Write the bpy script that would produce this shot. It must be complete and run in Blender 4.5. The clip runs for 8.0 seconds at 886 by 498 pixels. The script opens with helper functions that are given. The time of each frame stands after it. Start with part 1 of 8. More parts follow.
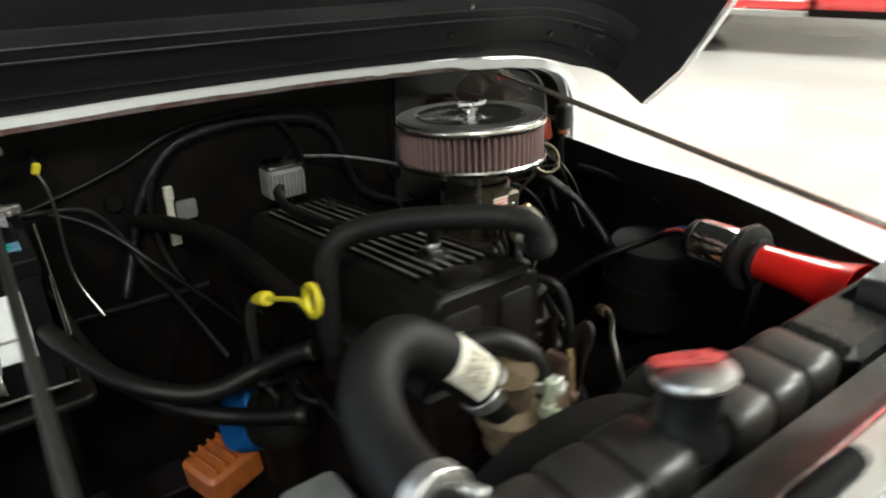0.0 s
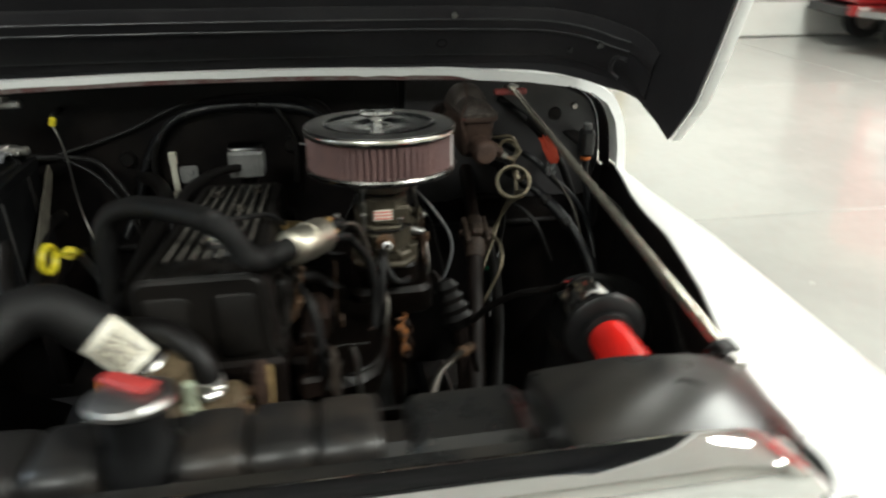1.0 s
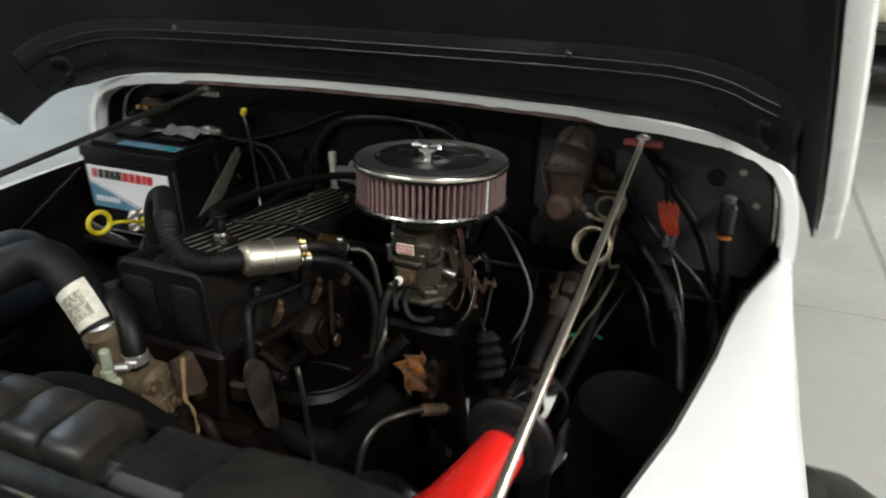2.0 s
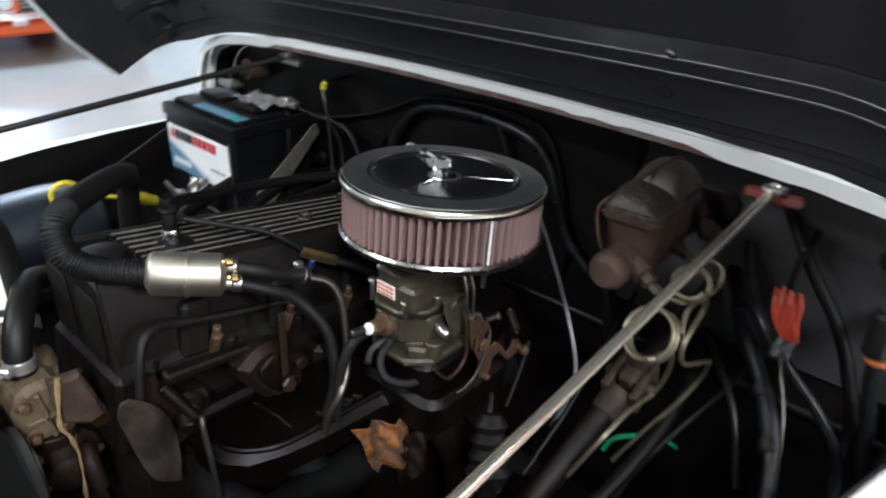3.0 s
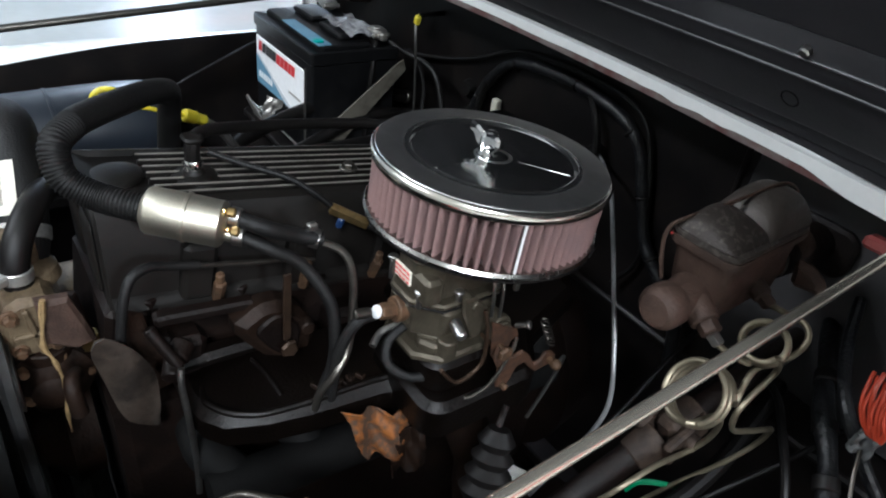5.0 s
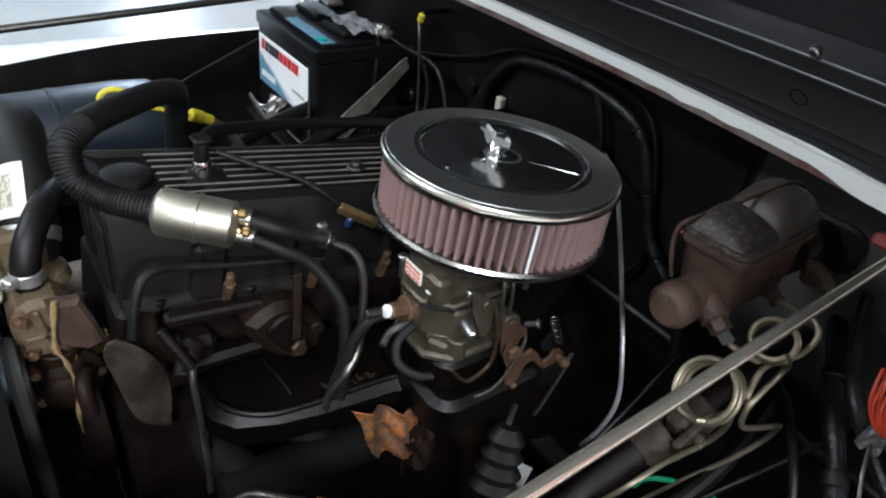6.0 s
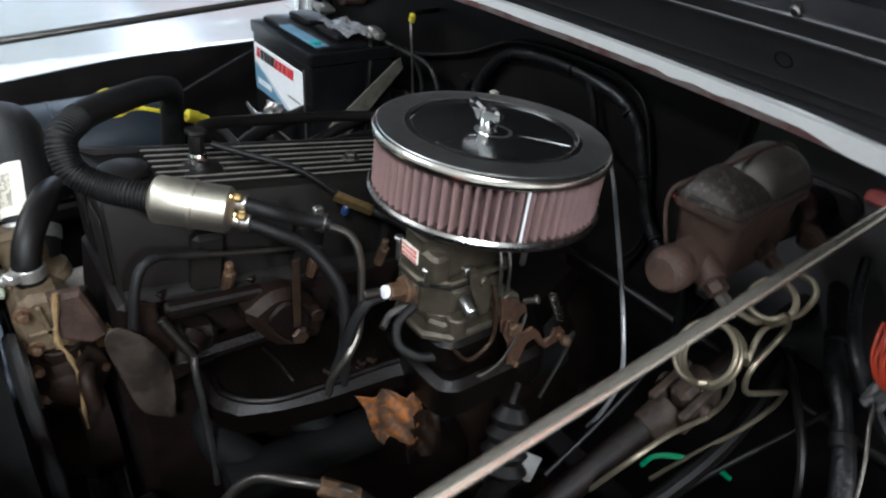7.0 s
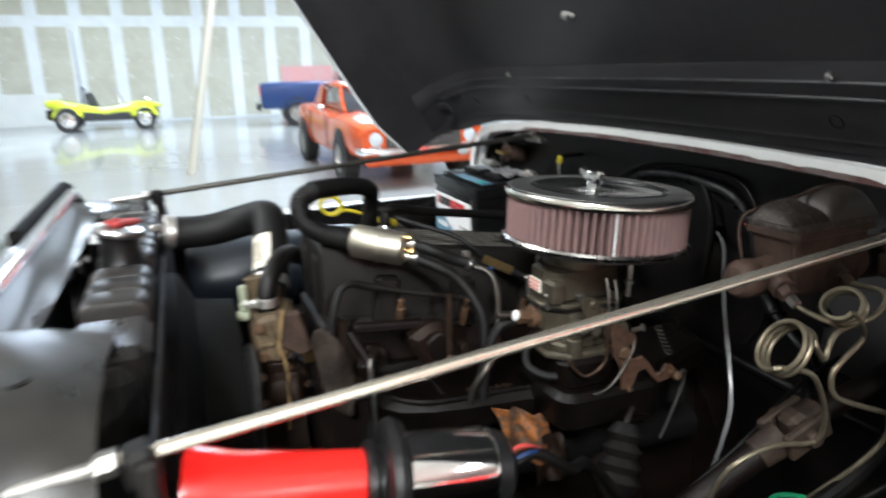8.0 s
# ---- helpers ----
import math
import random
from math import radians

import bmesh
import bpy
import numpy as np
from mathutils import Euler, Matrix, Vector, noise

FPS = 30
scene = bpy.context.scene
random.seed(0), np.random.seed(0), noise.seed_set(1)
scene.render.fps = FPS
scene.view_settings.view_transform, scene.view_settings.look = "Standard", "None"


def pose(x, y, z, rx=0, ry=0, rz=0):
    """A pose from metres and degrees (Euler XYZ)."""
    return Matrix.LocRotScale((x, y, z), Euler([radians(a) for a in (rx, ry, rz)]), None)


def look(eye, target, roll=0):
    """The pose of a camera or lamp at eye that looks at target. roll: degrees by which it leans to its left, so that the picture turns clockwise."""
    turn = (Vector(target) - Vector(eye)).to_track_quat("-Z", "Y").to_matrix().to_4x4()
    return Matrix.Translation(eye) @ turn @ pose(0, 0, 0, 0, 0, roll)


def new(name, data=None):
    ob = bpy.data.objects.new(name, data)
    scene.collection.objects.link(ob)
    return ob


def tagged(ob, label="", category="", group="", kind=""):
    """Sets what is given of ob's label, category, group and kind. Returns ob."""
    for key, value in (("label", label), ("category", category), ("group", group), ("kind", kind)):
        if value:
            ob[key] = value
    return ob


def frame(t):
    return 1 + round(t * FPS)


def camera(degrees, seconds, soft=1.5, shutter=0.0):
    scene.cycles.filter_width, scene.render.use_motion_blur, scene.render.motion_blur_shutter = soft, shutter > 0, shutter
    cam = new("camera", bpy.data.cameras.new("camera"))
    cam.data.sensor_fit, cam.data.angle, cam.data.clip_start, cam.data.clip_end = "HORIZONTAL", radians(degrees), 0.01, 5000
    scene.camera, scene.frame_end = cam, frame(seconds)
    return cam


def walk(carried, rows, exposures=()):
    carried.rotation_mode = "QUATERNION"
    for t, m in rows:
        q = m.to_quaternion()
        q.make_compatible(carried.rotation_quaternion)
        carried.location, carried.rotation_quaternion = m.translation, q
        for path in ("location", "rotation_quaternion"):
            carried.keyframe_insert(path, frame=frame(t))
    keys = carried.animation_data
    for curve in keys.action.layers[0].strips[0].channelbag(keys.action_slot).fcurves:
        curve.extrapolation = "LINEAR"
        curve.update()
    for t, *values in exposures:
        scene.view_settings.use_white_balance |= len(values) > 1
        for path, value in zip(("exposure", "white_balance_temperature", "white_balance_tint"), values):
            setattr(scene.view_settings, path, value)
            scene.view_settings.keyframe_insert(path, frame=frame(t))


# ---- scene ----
cam = camera(66.8, 8.0, soft=2.1, shutter=0.65)
PATH = [
    (0, (-0.386, -0.759, 1.374), (0.682, 0.696, 0.512), -0.2),
    (0.3, (-0.236, -0.865, 1.396), (0.591, 0.731, 0.523), -0.1),
    (0.5, (-0.124, -0.931, 1.39), (0.563, 0.737, 0.526), 0.7),
    (0.8, (0.032, -0.970, 1.402), (0.479, 0.767, 0.525), -0.6),
    (1, (0.152, -0.965, 1.39), (0.472, 0.806, 0.519), 0.3),
    (1.2, (0.272, -0.946, 1.380), (0.453, 0.859, 0.528), 1.2),
    (1.5, (0.412, -0.924, 1.419), (0.232, 0.87, 0.554), -1.0),
    (1.7, (0.503, -0.91, 1.423), (0.08, 0.845, 0.562), -0.6),
    (2.8, (0.683, -0.554, 1.384), (-0.404, 0.875, 0.502), 0.9),
    (3, (0.683, -0.499, 1.382), (-0.491, 0.839, 0.471), 1.9),
    (3.2, (0.685, -0.455, 1.386), (-0.567, 0.789, 0.447), 3.1),
    (3.5, (0.671, -0.416, 1.384), (-0.669, 0.703, 0.409), 5.0),
    (4, (0.655, -0.383, 1.38), (-0.676, 0.702, 0.354), 8.6),
    (4.5, (0.653, -0.369, 1.381), (-0.662, 0.693, 0.311), 8.4),
    (6, (0.645, -0.379, 1.386), (-0.648, 0.676, 0.282), 7.9),
    (6.5, (0.641, -0.387, 1.385), (-0.654, 0.669, 0.287), 7.9),
    (7, (0.672, -0.382, 1.357), (-0.658, 0.67, 0.297), 5.0),
    (7.2, (0.708, -0.385, 1.333), (-0.760, 0.620, 0.422), 2.2),
    (7.5, (0.791, -0.396, 1.292), (-0.85, 0.471, 0.548), 2.0),
    (7.8, (0.864, -0.422, 1.285), (-0.884, 0.334, 0.672), -1.6),
    (8, (0.92, -0.455, 1.271), (-0.883, 0.235, 0.747), -1.3),
]
walk(cam, [(t, look(eye, target, roll)) for t, eye, target, roll in PATH],
     exposures=[(0.0, 0.38, 5950, 4), (1.0, 0.0, 5950, 4), (1.6, -0.45, 5950, 6), (2.9, 0.36, 5500, 10), (4.5, 0.4, 5350, 10), (7.0, 0.4, 5350, 10), (7.6, 0.52, 5600, 10), (8.0, 0.56, 5700, 10)])

FLOOR = -0.2
V = Vector
rng = random.Random(7)

# ---- world and lamps ----
world = bpy.data.worlds.new("world")
world.use_nodes = True
world.node_tree.nodes["Background"].inputs[0].default_value = (0.8, 0.9, 1.0, 1)
world.node_tree.nodes["Background"].inputs[1].default_value = 0.25
scene.world = world


def area_lamp(name, x, y, z, sx, sy, watts, colour):
    d = bpy.data.lights.new(name, "AREA")
    d.shape, d.size, d.size_y, d.energy, d.color = "RECTANGLE", sx, sy, watts, colour
    ob = new(name, d)
    ob.location = (x, y, z)
    return ob


WARM, COOL = (1.0, 0.95, 0.84), (0.86, 0.94, 1.0)
LAMPS = [(5.5, 4.0, 520, WARM), (4.2, -3.0, 560, WARM), (-2.2, -4.2, 250, WARM), (-7.0, 2.0, 380, COOL), (-16.5, -3.0, 450, COOL), (10.0, -0.5, 850, WARM), (-17.0, 4.0, 450, COOL)]


# ---- materials ----
def material(name, base, rough=0.5, metal=0.0, second=None, scale=30.0, mix=0.5, fine=0.15, bump=0.15, bump_scale=120.0,
             coat=0.0, spread=(0.45, 0.62), rough_var=0.12, specular=0.5, detail=6.0):
    m = bpy.data.materials.new(name)
    m.use_nodes = True
    nt = m.node_tree
    bsdf = nt.nodes["Principled BSDF"]
    add = nt.nodes.new
    geo = add("ShaderNodeNewGeometry")
    n1 = add("ShaderNodeTexNoise")
    n1.inputs["Scale"].default_value, n1.inputs["Detail"].default_value, n1.inputs["Roughness"].default_value = scale, detail, 0.62
    n2 = add("ShaderNodeTexNoise")
    n2.inputs["Scale"].default_value, n2.inputs["Detail"].default_value = bump_scale, 4.0
    nt.links.new(geo.outputs["Position"], n1.inputs["Vector"])
    nt.links.new(geo.outputs["Position"], n2.inputs["Vector"])
    ramp = add("ShaderNodeMapRange")
    ramp.inputs["From Min"].default_value, ramp.inputs["From Max"].default_value = spread
    ramp.inputs["To Max"].default_value = mix
    nt.links.new(n1.outputs["Fac"], ramp.inputs["Value"])
    mixer = add("ShaderNodeMix")
    mixer.data_type = "RGBA"
    second = second or tuple(c * 0.6 for c in base)
    mixer.inputs[6].default_value, mixer.inputs[7].default_value = (*base, 1), (*second, 1)
    nt.links.new(ramp.outputs[0], mixer.inputs[0])
    grain = add("ShaderNodeMapRange")
    grain.inputs["To Min"].default_value, grain.inputs["To Max"].default_value = 1 - fine, 1 + fine
    nt.links.new(n2.outputs["Fac"], grain.inputs["Value"])
    mul = add("ShaderNodeMix")
    mul.data_type, mul.blend_type = "RGBA", "MULTIPLY"
    mul.inputs[0].default_value = 1.0
    nt.links.new(mixer.outputs[2], mul.inputs[6])
    nt.links.new(grain.outputs[0], mul.inputs[7])
    nt.links.new(mul.outputs[2], bsdf.inputs["Base Color"])
    rr = add("ShaderNodeMapRange")
    rr.inputs["To Min"].default_value, rr.inputs["To Max"].default_value = max(0.02, rough - rough_var), min(1, rough + rough_var)
    nt.links.new(n1.outputs["Fac"], rr.inputs["Value"])
    nt.links.new(rr.outputs[0], bsdf.inputs["Roughness"])
    bsdf.inputs["Metallic"].default_value = metal
    bsdf.inputs["Specular IOR Level"].default_value = specular
    bsdf.inputs["Coat Weight"].default_value = coat
    if bump:
        b = add("ShaderNodeBump")
        b.inputs["Strength"].default_value, b.inputs["Distance"].default_value = bump, 0.002
        nt.links.new(n2.outputs["Fac"], b.inputs["Height"])
        nt.links.new(b.outputs[0], bsdf.inputs["Normal"])
    return m


def plain_glass(name, tint):
    m = bpy.data.materials.new(name)
    m.use_nodes = True
    b = m.node_tree.nodes["Principled BSDF"]
    b.inputs["Base Color"].default_value = (*tint, 1)
    b.inputs["Roughness"].default_value = 0.04
    b.inputs["Transmission Weight"].default_value = 0.0
    b.inputs["Coat Weight"].default_value = 0.5
    return m


def glowing(name, colour, strength):
    m = bpy.data.materials.new(name)
    m.use_nodes = True
    b = m.node_tree.nodes["Principled BSDF"]
    b.inputs["Emission Color"].default_value = (*colour, 1)
    b.inputs["Emission Strength"].default_value = strength
    return m


M_HOOD = material("hood_black", (0.02622, 0.02519, 0.02754), 0.44, second=(0.04016, 0.03822, 0.04088), scale=9, bump=0.06, bump_scale=220, rough_var=0.1, specular=0.15)
# Dusty black paint, its base darkened further to hold the engine bay's shade.
M_WALLBLACK = material("dusty_shaded_black", (0.003988, 0.003274, 0.003244), 0.45, second=(0.01064, 0.00792, 0.006486), scale=14, mix=0.6, bump=0.12, bump_scale=160, specular=0.22)
M_WHITE = material("white_paint", (0.80, 0.80, 0.79), 0.28, second=(0.72, 0.71, 0.68), scale=4, mix=0.35, fine=0.03, bump=0.03, coat=0.4, rough_var=0.05)
M_CHIPPED = material("chipped_white_paint", (0.80, 0.80, 0.79), 0.34, second=(0.20, 0.045, 0.04), scale=34, mix=0.9, spread=(0.66, 0.70), fine=0.06, bump=0.1, coat=0.6)
M_PRIMER = material("worn_primer", (0.17, 0.135, 0.125), 0.6, second=(0.10, 0.03, 0.028), scale=26, mix=0.9, bump=0.2)
M_MAROON = material("old_maroon_paint", (0.19, 0.035, 0.03), 0.5, second=(0.05, 0.02, 0.02), scale=60)
M_RUBBER = material("black_rubber", (0.003264, 0.002717, 0.00256), 0.48, second=(0.007031, 0.005643, 0.004573), scale=22, mix=0.5, bump=0.1, bump_scale=300, specular=0.28)
M_HOSE = material("matt_hose_rubber", (0.004625, 0.004331, 0.004257), 0.58, second=(0.00828, 0.007294, 0.006387), scale=18, mix=0.5, bump=0.35, bump_scale=420, specular=0.3)
M_PLASTIC = material("black_plastic", (0.003705, 0.002842, 0.002105), 0.55, second=(0.006811, 0.0049, 0.003369), scale=12, mix=0.45, bump=0.15, bump_scale=420, specular=0.3)
M_GLOSSPLASTIC = material("glossy_black_plastic", (0.0075, 0.0075, 0.0078), 0.36, second=(0.013, 0.0125, 0.012), scale=10, bump=0.12, bump_scale=240, specular=0.4)
M_BATTERY = material("battery_case", (0.0042, 0.0042, 0.00462), 0.35, second=(0.0084, 0.0084, 0.0084), scale=30, bump=0.08, bump_scale=500, specular=0.35)
M_SHEET = material("satin_black_sheet", (0.012, 0.0118, 0.0115), 0.29, second=(0.026, 0.023, 0.019), scale=9, mix=0.8, bump=0.45, bump_scale=16, rough_var=0.14)
M_TANK = material("dull_tank_paint", (0.013, 0.012, 0.0115), 0.42, second=(0.030, 0.024, 0.019), scale=16, mix=0.8, bump=0.5, bump_scale=34, rough_var=0.15, specular=0.5)
M_DRUM = material("satin_blue_black", (0.012, 0.016, 0.023), 0.40, second=(0.009, 0.012, 0.017), scale=14, bump=0.04, specular=0.55)
M_TAN = material("tan_stained_casting", (0.1071, 0.06138, 0.0336), 0.6, 0.2, second=(0.0459, 0.0279, 0.0168), scale=60, mix=0.8, bump=0.5, bump_scale=260, specular=0.3)
M_LINK = material("tarnished_linkage", (0.0512, 0.03126, 0.01971), 0.45, 0.6, second=(0.0256, 0.01658, 0.0112), scale=70, mix=0.7, bump=0.2)
M_GREENISH = material("corroded_green_plug", (0.30, 0.33, 0.24), 0.6, second=(0.2, 0.2, 0.13), scale=90, mix=0.7, bump=0.2)
M_CAP = material("worn_satin_cap", (0.62, 0.61, 0.60), 0.36, 1.0, second=(0.42, 0.41, 0.40), scale=70, mix=0.6, bump=0.12, bump_scale=300)
# Near-zero black, very rough and with hardly any specular.
M_FLATBLACK = material("flat_black", (0.003, 0.0029, 0.0028), 0.75, second=(0.006, 0.0055, 0.005), scale=30, mix=0.6, bump=0.2, specular=0.12)
M_CHROME = material("chrome", (0.86, 0.86, 0.86), 0.07, 1.0, second=(0.7, 0.7, 0.7), scale=25, mix=0.3, fine=0.03, bump=0.0, rough_var=0.04)
M_LID = material("brushed_chrome_lid", (0.66, 0.66, 0.655), 0.14, 1.0, second=(0.52, 0.52, 0.515), scale=18, mix=0.5, fine=0.04, bump=0.0, rough_var=0.02)
M_LIDRING = material("scuffed_chrome_ring", (0.66, 0.65, 0.64), 0.32, 1.0, second=(0.50, 0.495, 0.48), scale=24, mix=0.5, fine=0.05, bump=0.0, rough_var=0.06)
M_STEEL = material("dull_steel", (0.42, 0.41, 0.39), 0.36, 1.0, second=(0.25, 0.23, 0.2), scale=60, mix=0.6, bump=0.08)
M_HARNESS = material("taped_loom", (0.0063, 0.006397, 0.007222), 0.36, second=(0.0126, 0.01248, 0.013), scale=90, mix=0.6, bump=0.8, bump_scale=190, specular=0.35)
M_PALEGREY = material("pale_grey_pleats", (0.195, 0.195, 0.1885), 0.6, second=(0.117, 0.117, 0.1137), scale=60)
M_RIM = material("satin_rim", (0.80, 0.77, 0.71), 0.20, 1.0, second=(0.68, 0.65, 0.59), scale=20, mix=0.4, fine=0.04, bump=0.02, rough_var=0.05)
M_DARKSTEEL = material("dark_steel_pipe", (0.0868, 0.0798, 0.06902), 0.36, 0.85, second=(0.0434, 0.0378, 0.03248), scale=60, mix=0.6, bump=0.05, specular=0.5)
M_ROD = material("steel_rod", (0.66, 0.61, 0.51), 0.22, 0.88, second=(0.56, 0.52, 0.44), scale=12, mix=0.3, fine=0.01, bump=0.0, rough_var=0.02)
M_BAND = material("stainless_band", (0.70, 0.69, 0.66), 0.38, 0.9, second=(0.5, 0.48, 0.45), scale=160, mix=0.6, bump=0.25, bump_scale=420)
M_PAN = material("dull_plated_pan", (0.34, 0.33, 0.31), 0.26, 1.0, second=(0.22, 0.21, 0.20), scale=40, mix=0.6, bump=0.05)
M_DARKROD = material("blackened_rod", (0.10, 0.095, 0.085), 0.34, 0.8, second=(0.06, 0.055, 0.05), scale=30, mix=0.5, bump=0.04)
M_NAVY = material("navy_plastic", (0.010, 0.03, 0.10), 0.4, second=(0.008, 0.02, 0.06), scale=60)
M_BREATHER = material("brushed_brass_steel", (0.60, 0.565, 0.47), 0.42, 1.0, second=(0.48, 0.45, 0.37), scale=30, mix=0.5, bump=0.06, bump_scale=500)
M_BRASS = material("brass", (0.66, 0.47, 0.20), 0.32, 1.0, second=(0.35, 0.25, 0.12), scale=80)
M_CARB = material("cast_carburettor_alloy", (0.07854, 0.06682, 0.04706), 0.46, 0.55, second=(0.04338, 0.0355, 0.02415), scale=45, mix=0.7, bump=0.3, bump_scale=350, specular=0.5)
# Castings: colours darkened and browned to carry the warm shade under the hood.
M_IRON = material("oily_shaded_iron", (0.003635, 0.001628, 0.0009262), 0.55, 0.2, second=(0.009082, 0.003581, 0.001647), scale=26, mix=0.6, bump=0.45, bump_scale=240, specular=0.3)
M_MANIFOLD = material("shaded_cast_manifold", (0.002027, 0.001122, 0.0006826), 0.40, 0.3, second=(0.004053, 0.002072, 0.001092), scale=20, mix=0.5, bump=0.35, bump_scale=330, specular=0.3)
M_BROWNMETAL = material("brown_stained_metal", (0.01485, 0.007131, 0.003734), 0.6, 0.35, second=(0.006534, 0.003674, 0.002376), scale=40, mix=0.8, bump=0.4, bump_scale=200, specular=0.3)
M_RUST = material("rusty_heat_shield", (0.24, 0.085, 0.020), 0.62, 0.1, second=(0.055, 0.040, 0.030), scale=70, mix=0.9, spread=(0.40, 0.56), bump=0.6, bump_scale=150, specular=0.3)
M_HOUSING = material("corroded_alloy_housing", (0.133, 0.09781, 0.057), 0.6, 0.25, second=(0.0588, 0.03732, 0.02052), scale=38, mix=0.8, bump=0.5, bump_scale=260, specular=0.4)
M_CYLINDER = material("dusty_brown_casting", (0.066, 0.03999, 0.0297), 0.62, 0.15, second=(0.034, 0.02046, 0.0153), scale=30, mix=0.8, bump=0.5, bump_scale=380, specular=0.35)
M_LIDCAST = material("dusty_pressed_lid", (0.046, 0.037, 0.032), 0.55, 0.3, second=(0.11, 0.095, 0.082), scale=150, mix=0.8, spread=(0.52, 0.62), bump=0.35, bump_scale=300, specular=0.4)
M_LIDSMOOTH = material("smooth_dusty_lid", (0.060, 0.050, 0.043), 0.5, 0.3, second=(0.040, 0.032, 0.027), scale=45, mix=0.7, bump=0.25, bump_scale=260, specular=0.4)
M_LINE = material("bare_brake_line", (0.1936, 0.168, 0.1178), 0.42, 0.7, second=(0.132, 0.1092, 0.0722), scale=50, mix=0.6, bump=0.05)
M_FILTER = material("mauve_filter_gauze", (0.2375, 0.1485, 0.1395), 0.85, second=(0.19, 0.1305, 0.1305), scale=25, mix=0.5, fine=0.4, bump=0.8, bump_scale=1400, specular=0.2)
M_RED = material("red_plastic", (0.78, 0.018, 0.012), 0.22, second=(0.66, 0.014, 0.01), scale=12, mix=0.4, fine=0.02, bump=0.02, coat=0.5)
M_CAPRED = material("worn_red_lever", (0.42, 0.04, 0.035), 0.6, second=(0.30, 0.05, 0.045), scale=90, bump=0.1)
M_YELLOW = material("yellow_plastic", (0.612, 0.5184, 0.0216), 0.35, second=(0.432, 0.3456, 0.0216), scale=70, mix=0.4)
M_BLUE = material("blue_paint", (0.012, 0.10, 0.32), 0.35, second=(0.010, 0.06, 0.18), scale=30)
M_ORANGE = material("orange_paint", (0.403, 0.1105, 0.0195), 0.5, second=(0.2275, 0.0585, 0.0195), scale=40, mix=0.7)
M_ORANGEWIRE = material("orange_wire", (0.48, 0.055, 0.022), 0.4)
M_GREEN = material("green_wire", (0.01, 0.17, 0.07), 0.4)
M_PAPER = material("label_paper", (0.70, 0.67, 0.58), 0.6, second=(0.52, 0.48, 0.38), scale=90, mix=0.7, bump=0.05)
M_INK = material("black_ink", (0.03, 0.03, 0.03), 0.6, bump=0)
M_GREYINK = material("grey_ink", (0.30, 0.28, 0.25), 0.6, bump=0)
M_LABELRED = material("label_red", (0.55, 0.03, 0.035), 0.4, bump=0)
M_LABELBLUE = material("label_blue", (0.13, 0.26, 0.36), 0.4, second=(0.10, 0.2, 0.3), bump=0)
M_LABELWHITE = material("label_white", (0.80, 0.80, 0.80), 0.35, second=(0.7, 0.7, 0.72), scale=20, mix=0.3, bump=0)
M_TEAL = material("teal_cap", (0.01, 0.30, 0.27), 0.3, bump=0)
M_WHITEPLASTIC = material("aged_white_plastic", (0.62, 0.60, 0.50), 0.45, second=(0.45, 0.42, 0.33), scale=60)
M_GREYPLASTIC = material("grey_plastic", (0.072, 0.072, 0.072), 0.5, second=(0.042, 0.042, 0.0408), scale=60)
M_TIN = material("tarnished_terminal", (0.45, 0.43, 0.40), 0.4, 0.9, second=(0.18, 0.17, 0.16), scale=60, mix=0.8, bump=0.3)
M_CONCRETE = material("polished_concrete", (0.38, 0.3773, 0.3516), 0.22, second=(0.3192, 0.3157, 0.2963), scale=0.9, mix=0.7, fine=0.05, bump=0.02, bump_scale=14, coat=0.35, rough_var=0.12)
M_JOINT = material("floor_joint", (0.16, 0.155, 0.145), 0.8)
M_DRYWALL = material("bare_drywall", (0.55, 0.53, 0.43), 0.9, second=(0.47, 0.445, 0.345), scale=1.6, mix=0.7, fine=0.05, bump=0.05, bump_scale=30)
M_MUD = material("white_joint_compound", (0.78, 0.80, 0.80), 0.9, second=(0.68, 0.69, 0.66), scale=3, mix=0.5, fine=0.04, bump=0.05)
M_BLOCK = material("painted_block", (0.60, 0.595, 0.55), 0.85, second=(0.5, 0.495, 0.46), scale=2, bump=0.3, bump_scale=60)
M_DOORWHITE = material("white_door_panel", (0.76, 0.76, 0.72), 0.4, second=(0.66, 0.66, 0.62), scale=2, mix=0.4, fine=0.03, bump=0.02)
M_CEILING = material("pale_ceiling", (0.70, 0.70, 0.68), 0.9, second=(0.62, 0.62, 0.6), scale=0.6, bump=0.05)
M_SAFETY = material("safety_yellow", (0.75, 0.50, 0.03), 0.4, second=(0.6, 0.38, 0.03), scale=9, mix=0.5)
M_MAT = material("brown_floor_mat", (0.16, 0.145, 0.125), 0.9, second=(0.26, 0.15, 0.085), scale=1.3, mix=0.7, bump=0.5, bump_scale=300)
M_TYRE = material("tyre_rubber", (0.022, 0.022, 0.022), 0.75, second=(0.04, 0.038, 0.036), scale=20, bump=0.3, bump_scale=150)
M_GLASS = plain_glass("dark_window_glass", (0.03, 0.035, 0.04))
M_ORANGECAR = material("orange_red_car_paint", (0.62, 0.095, 0.018), 0.25, second=(0.54, 0.075, 0.015), scale=1.2, mix=0.5, fine=0.02, bump=0, coat=0.3)
M_BLUECAR = material("blue_truck_paint", (0.003, 0.036, 0.15), 0.3, second=(0.003, 0.026, 0.11), scale=1.2, mix=0.5, fine=0.02, bump=0, coat=0.2)
M_LIMECAR = material("lime_yellow_paint", (0.60, 0.66, 0.03), 0.25, second=(0.5, 0.56, 0.03), scale=1.2, mix=0.5, fine=0.02, bump=0, coat=0.7)
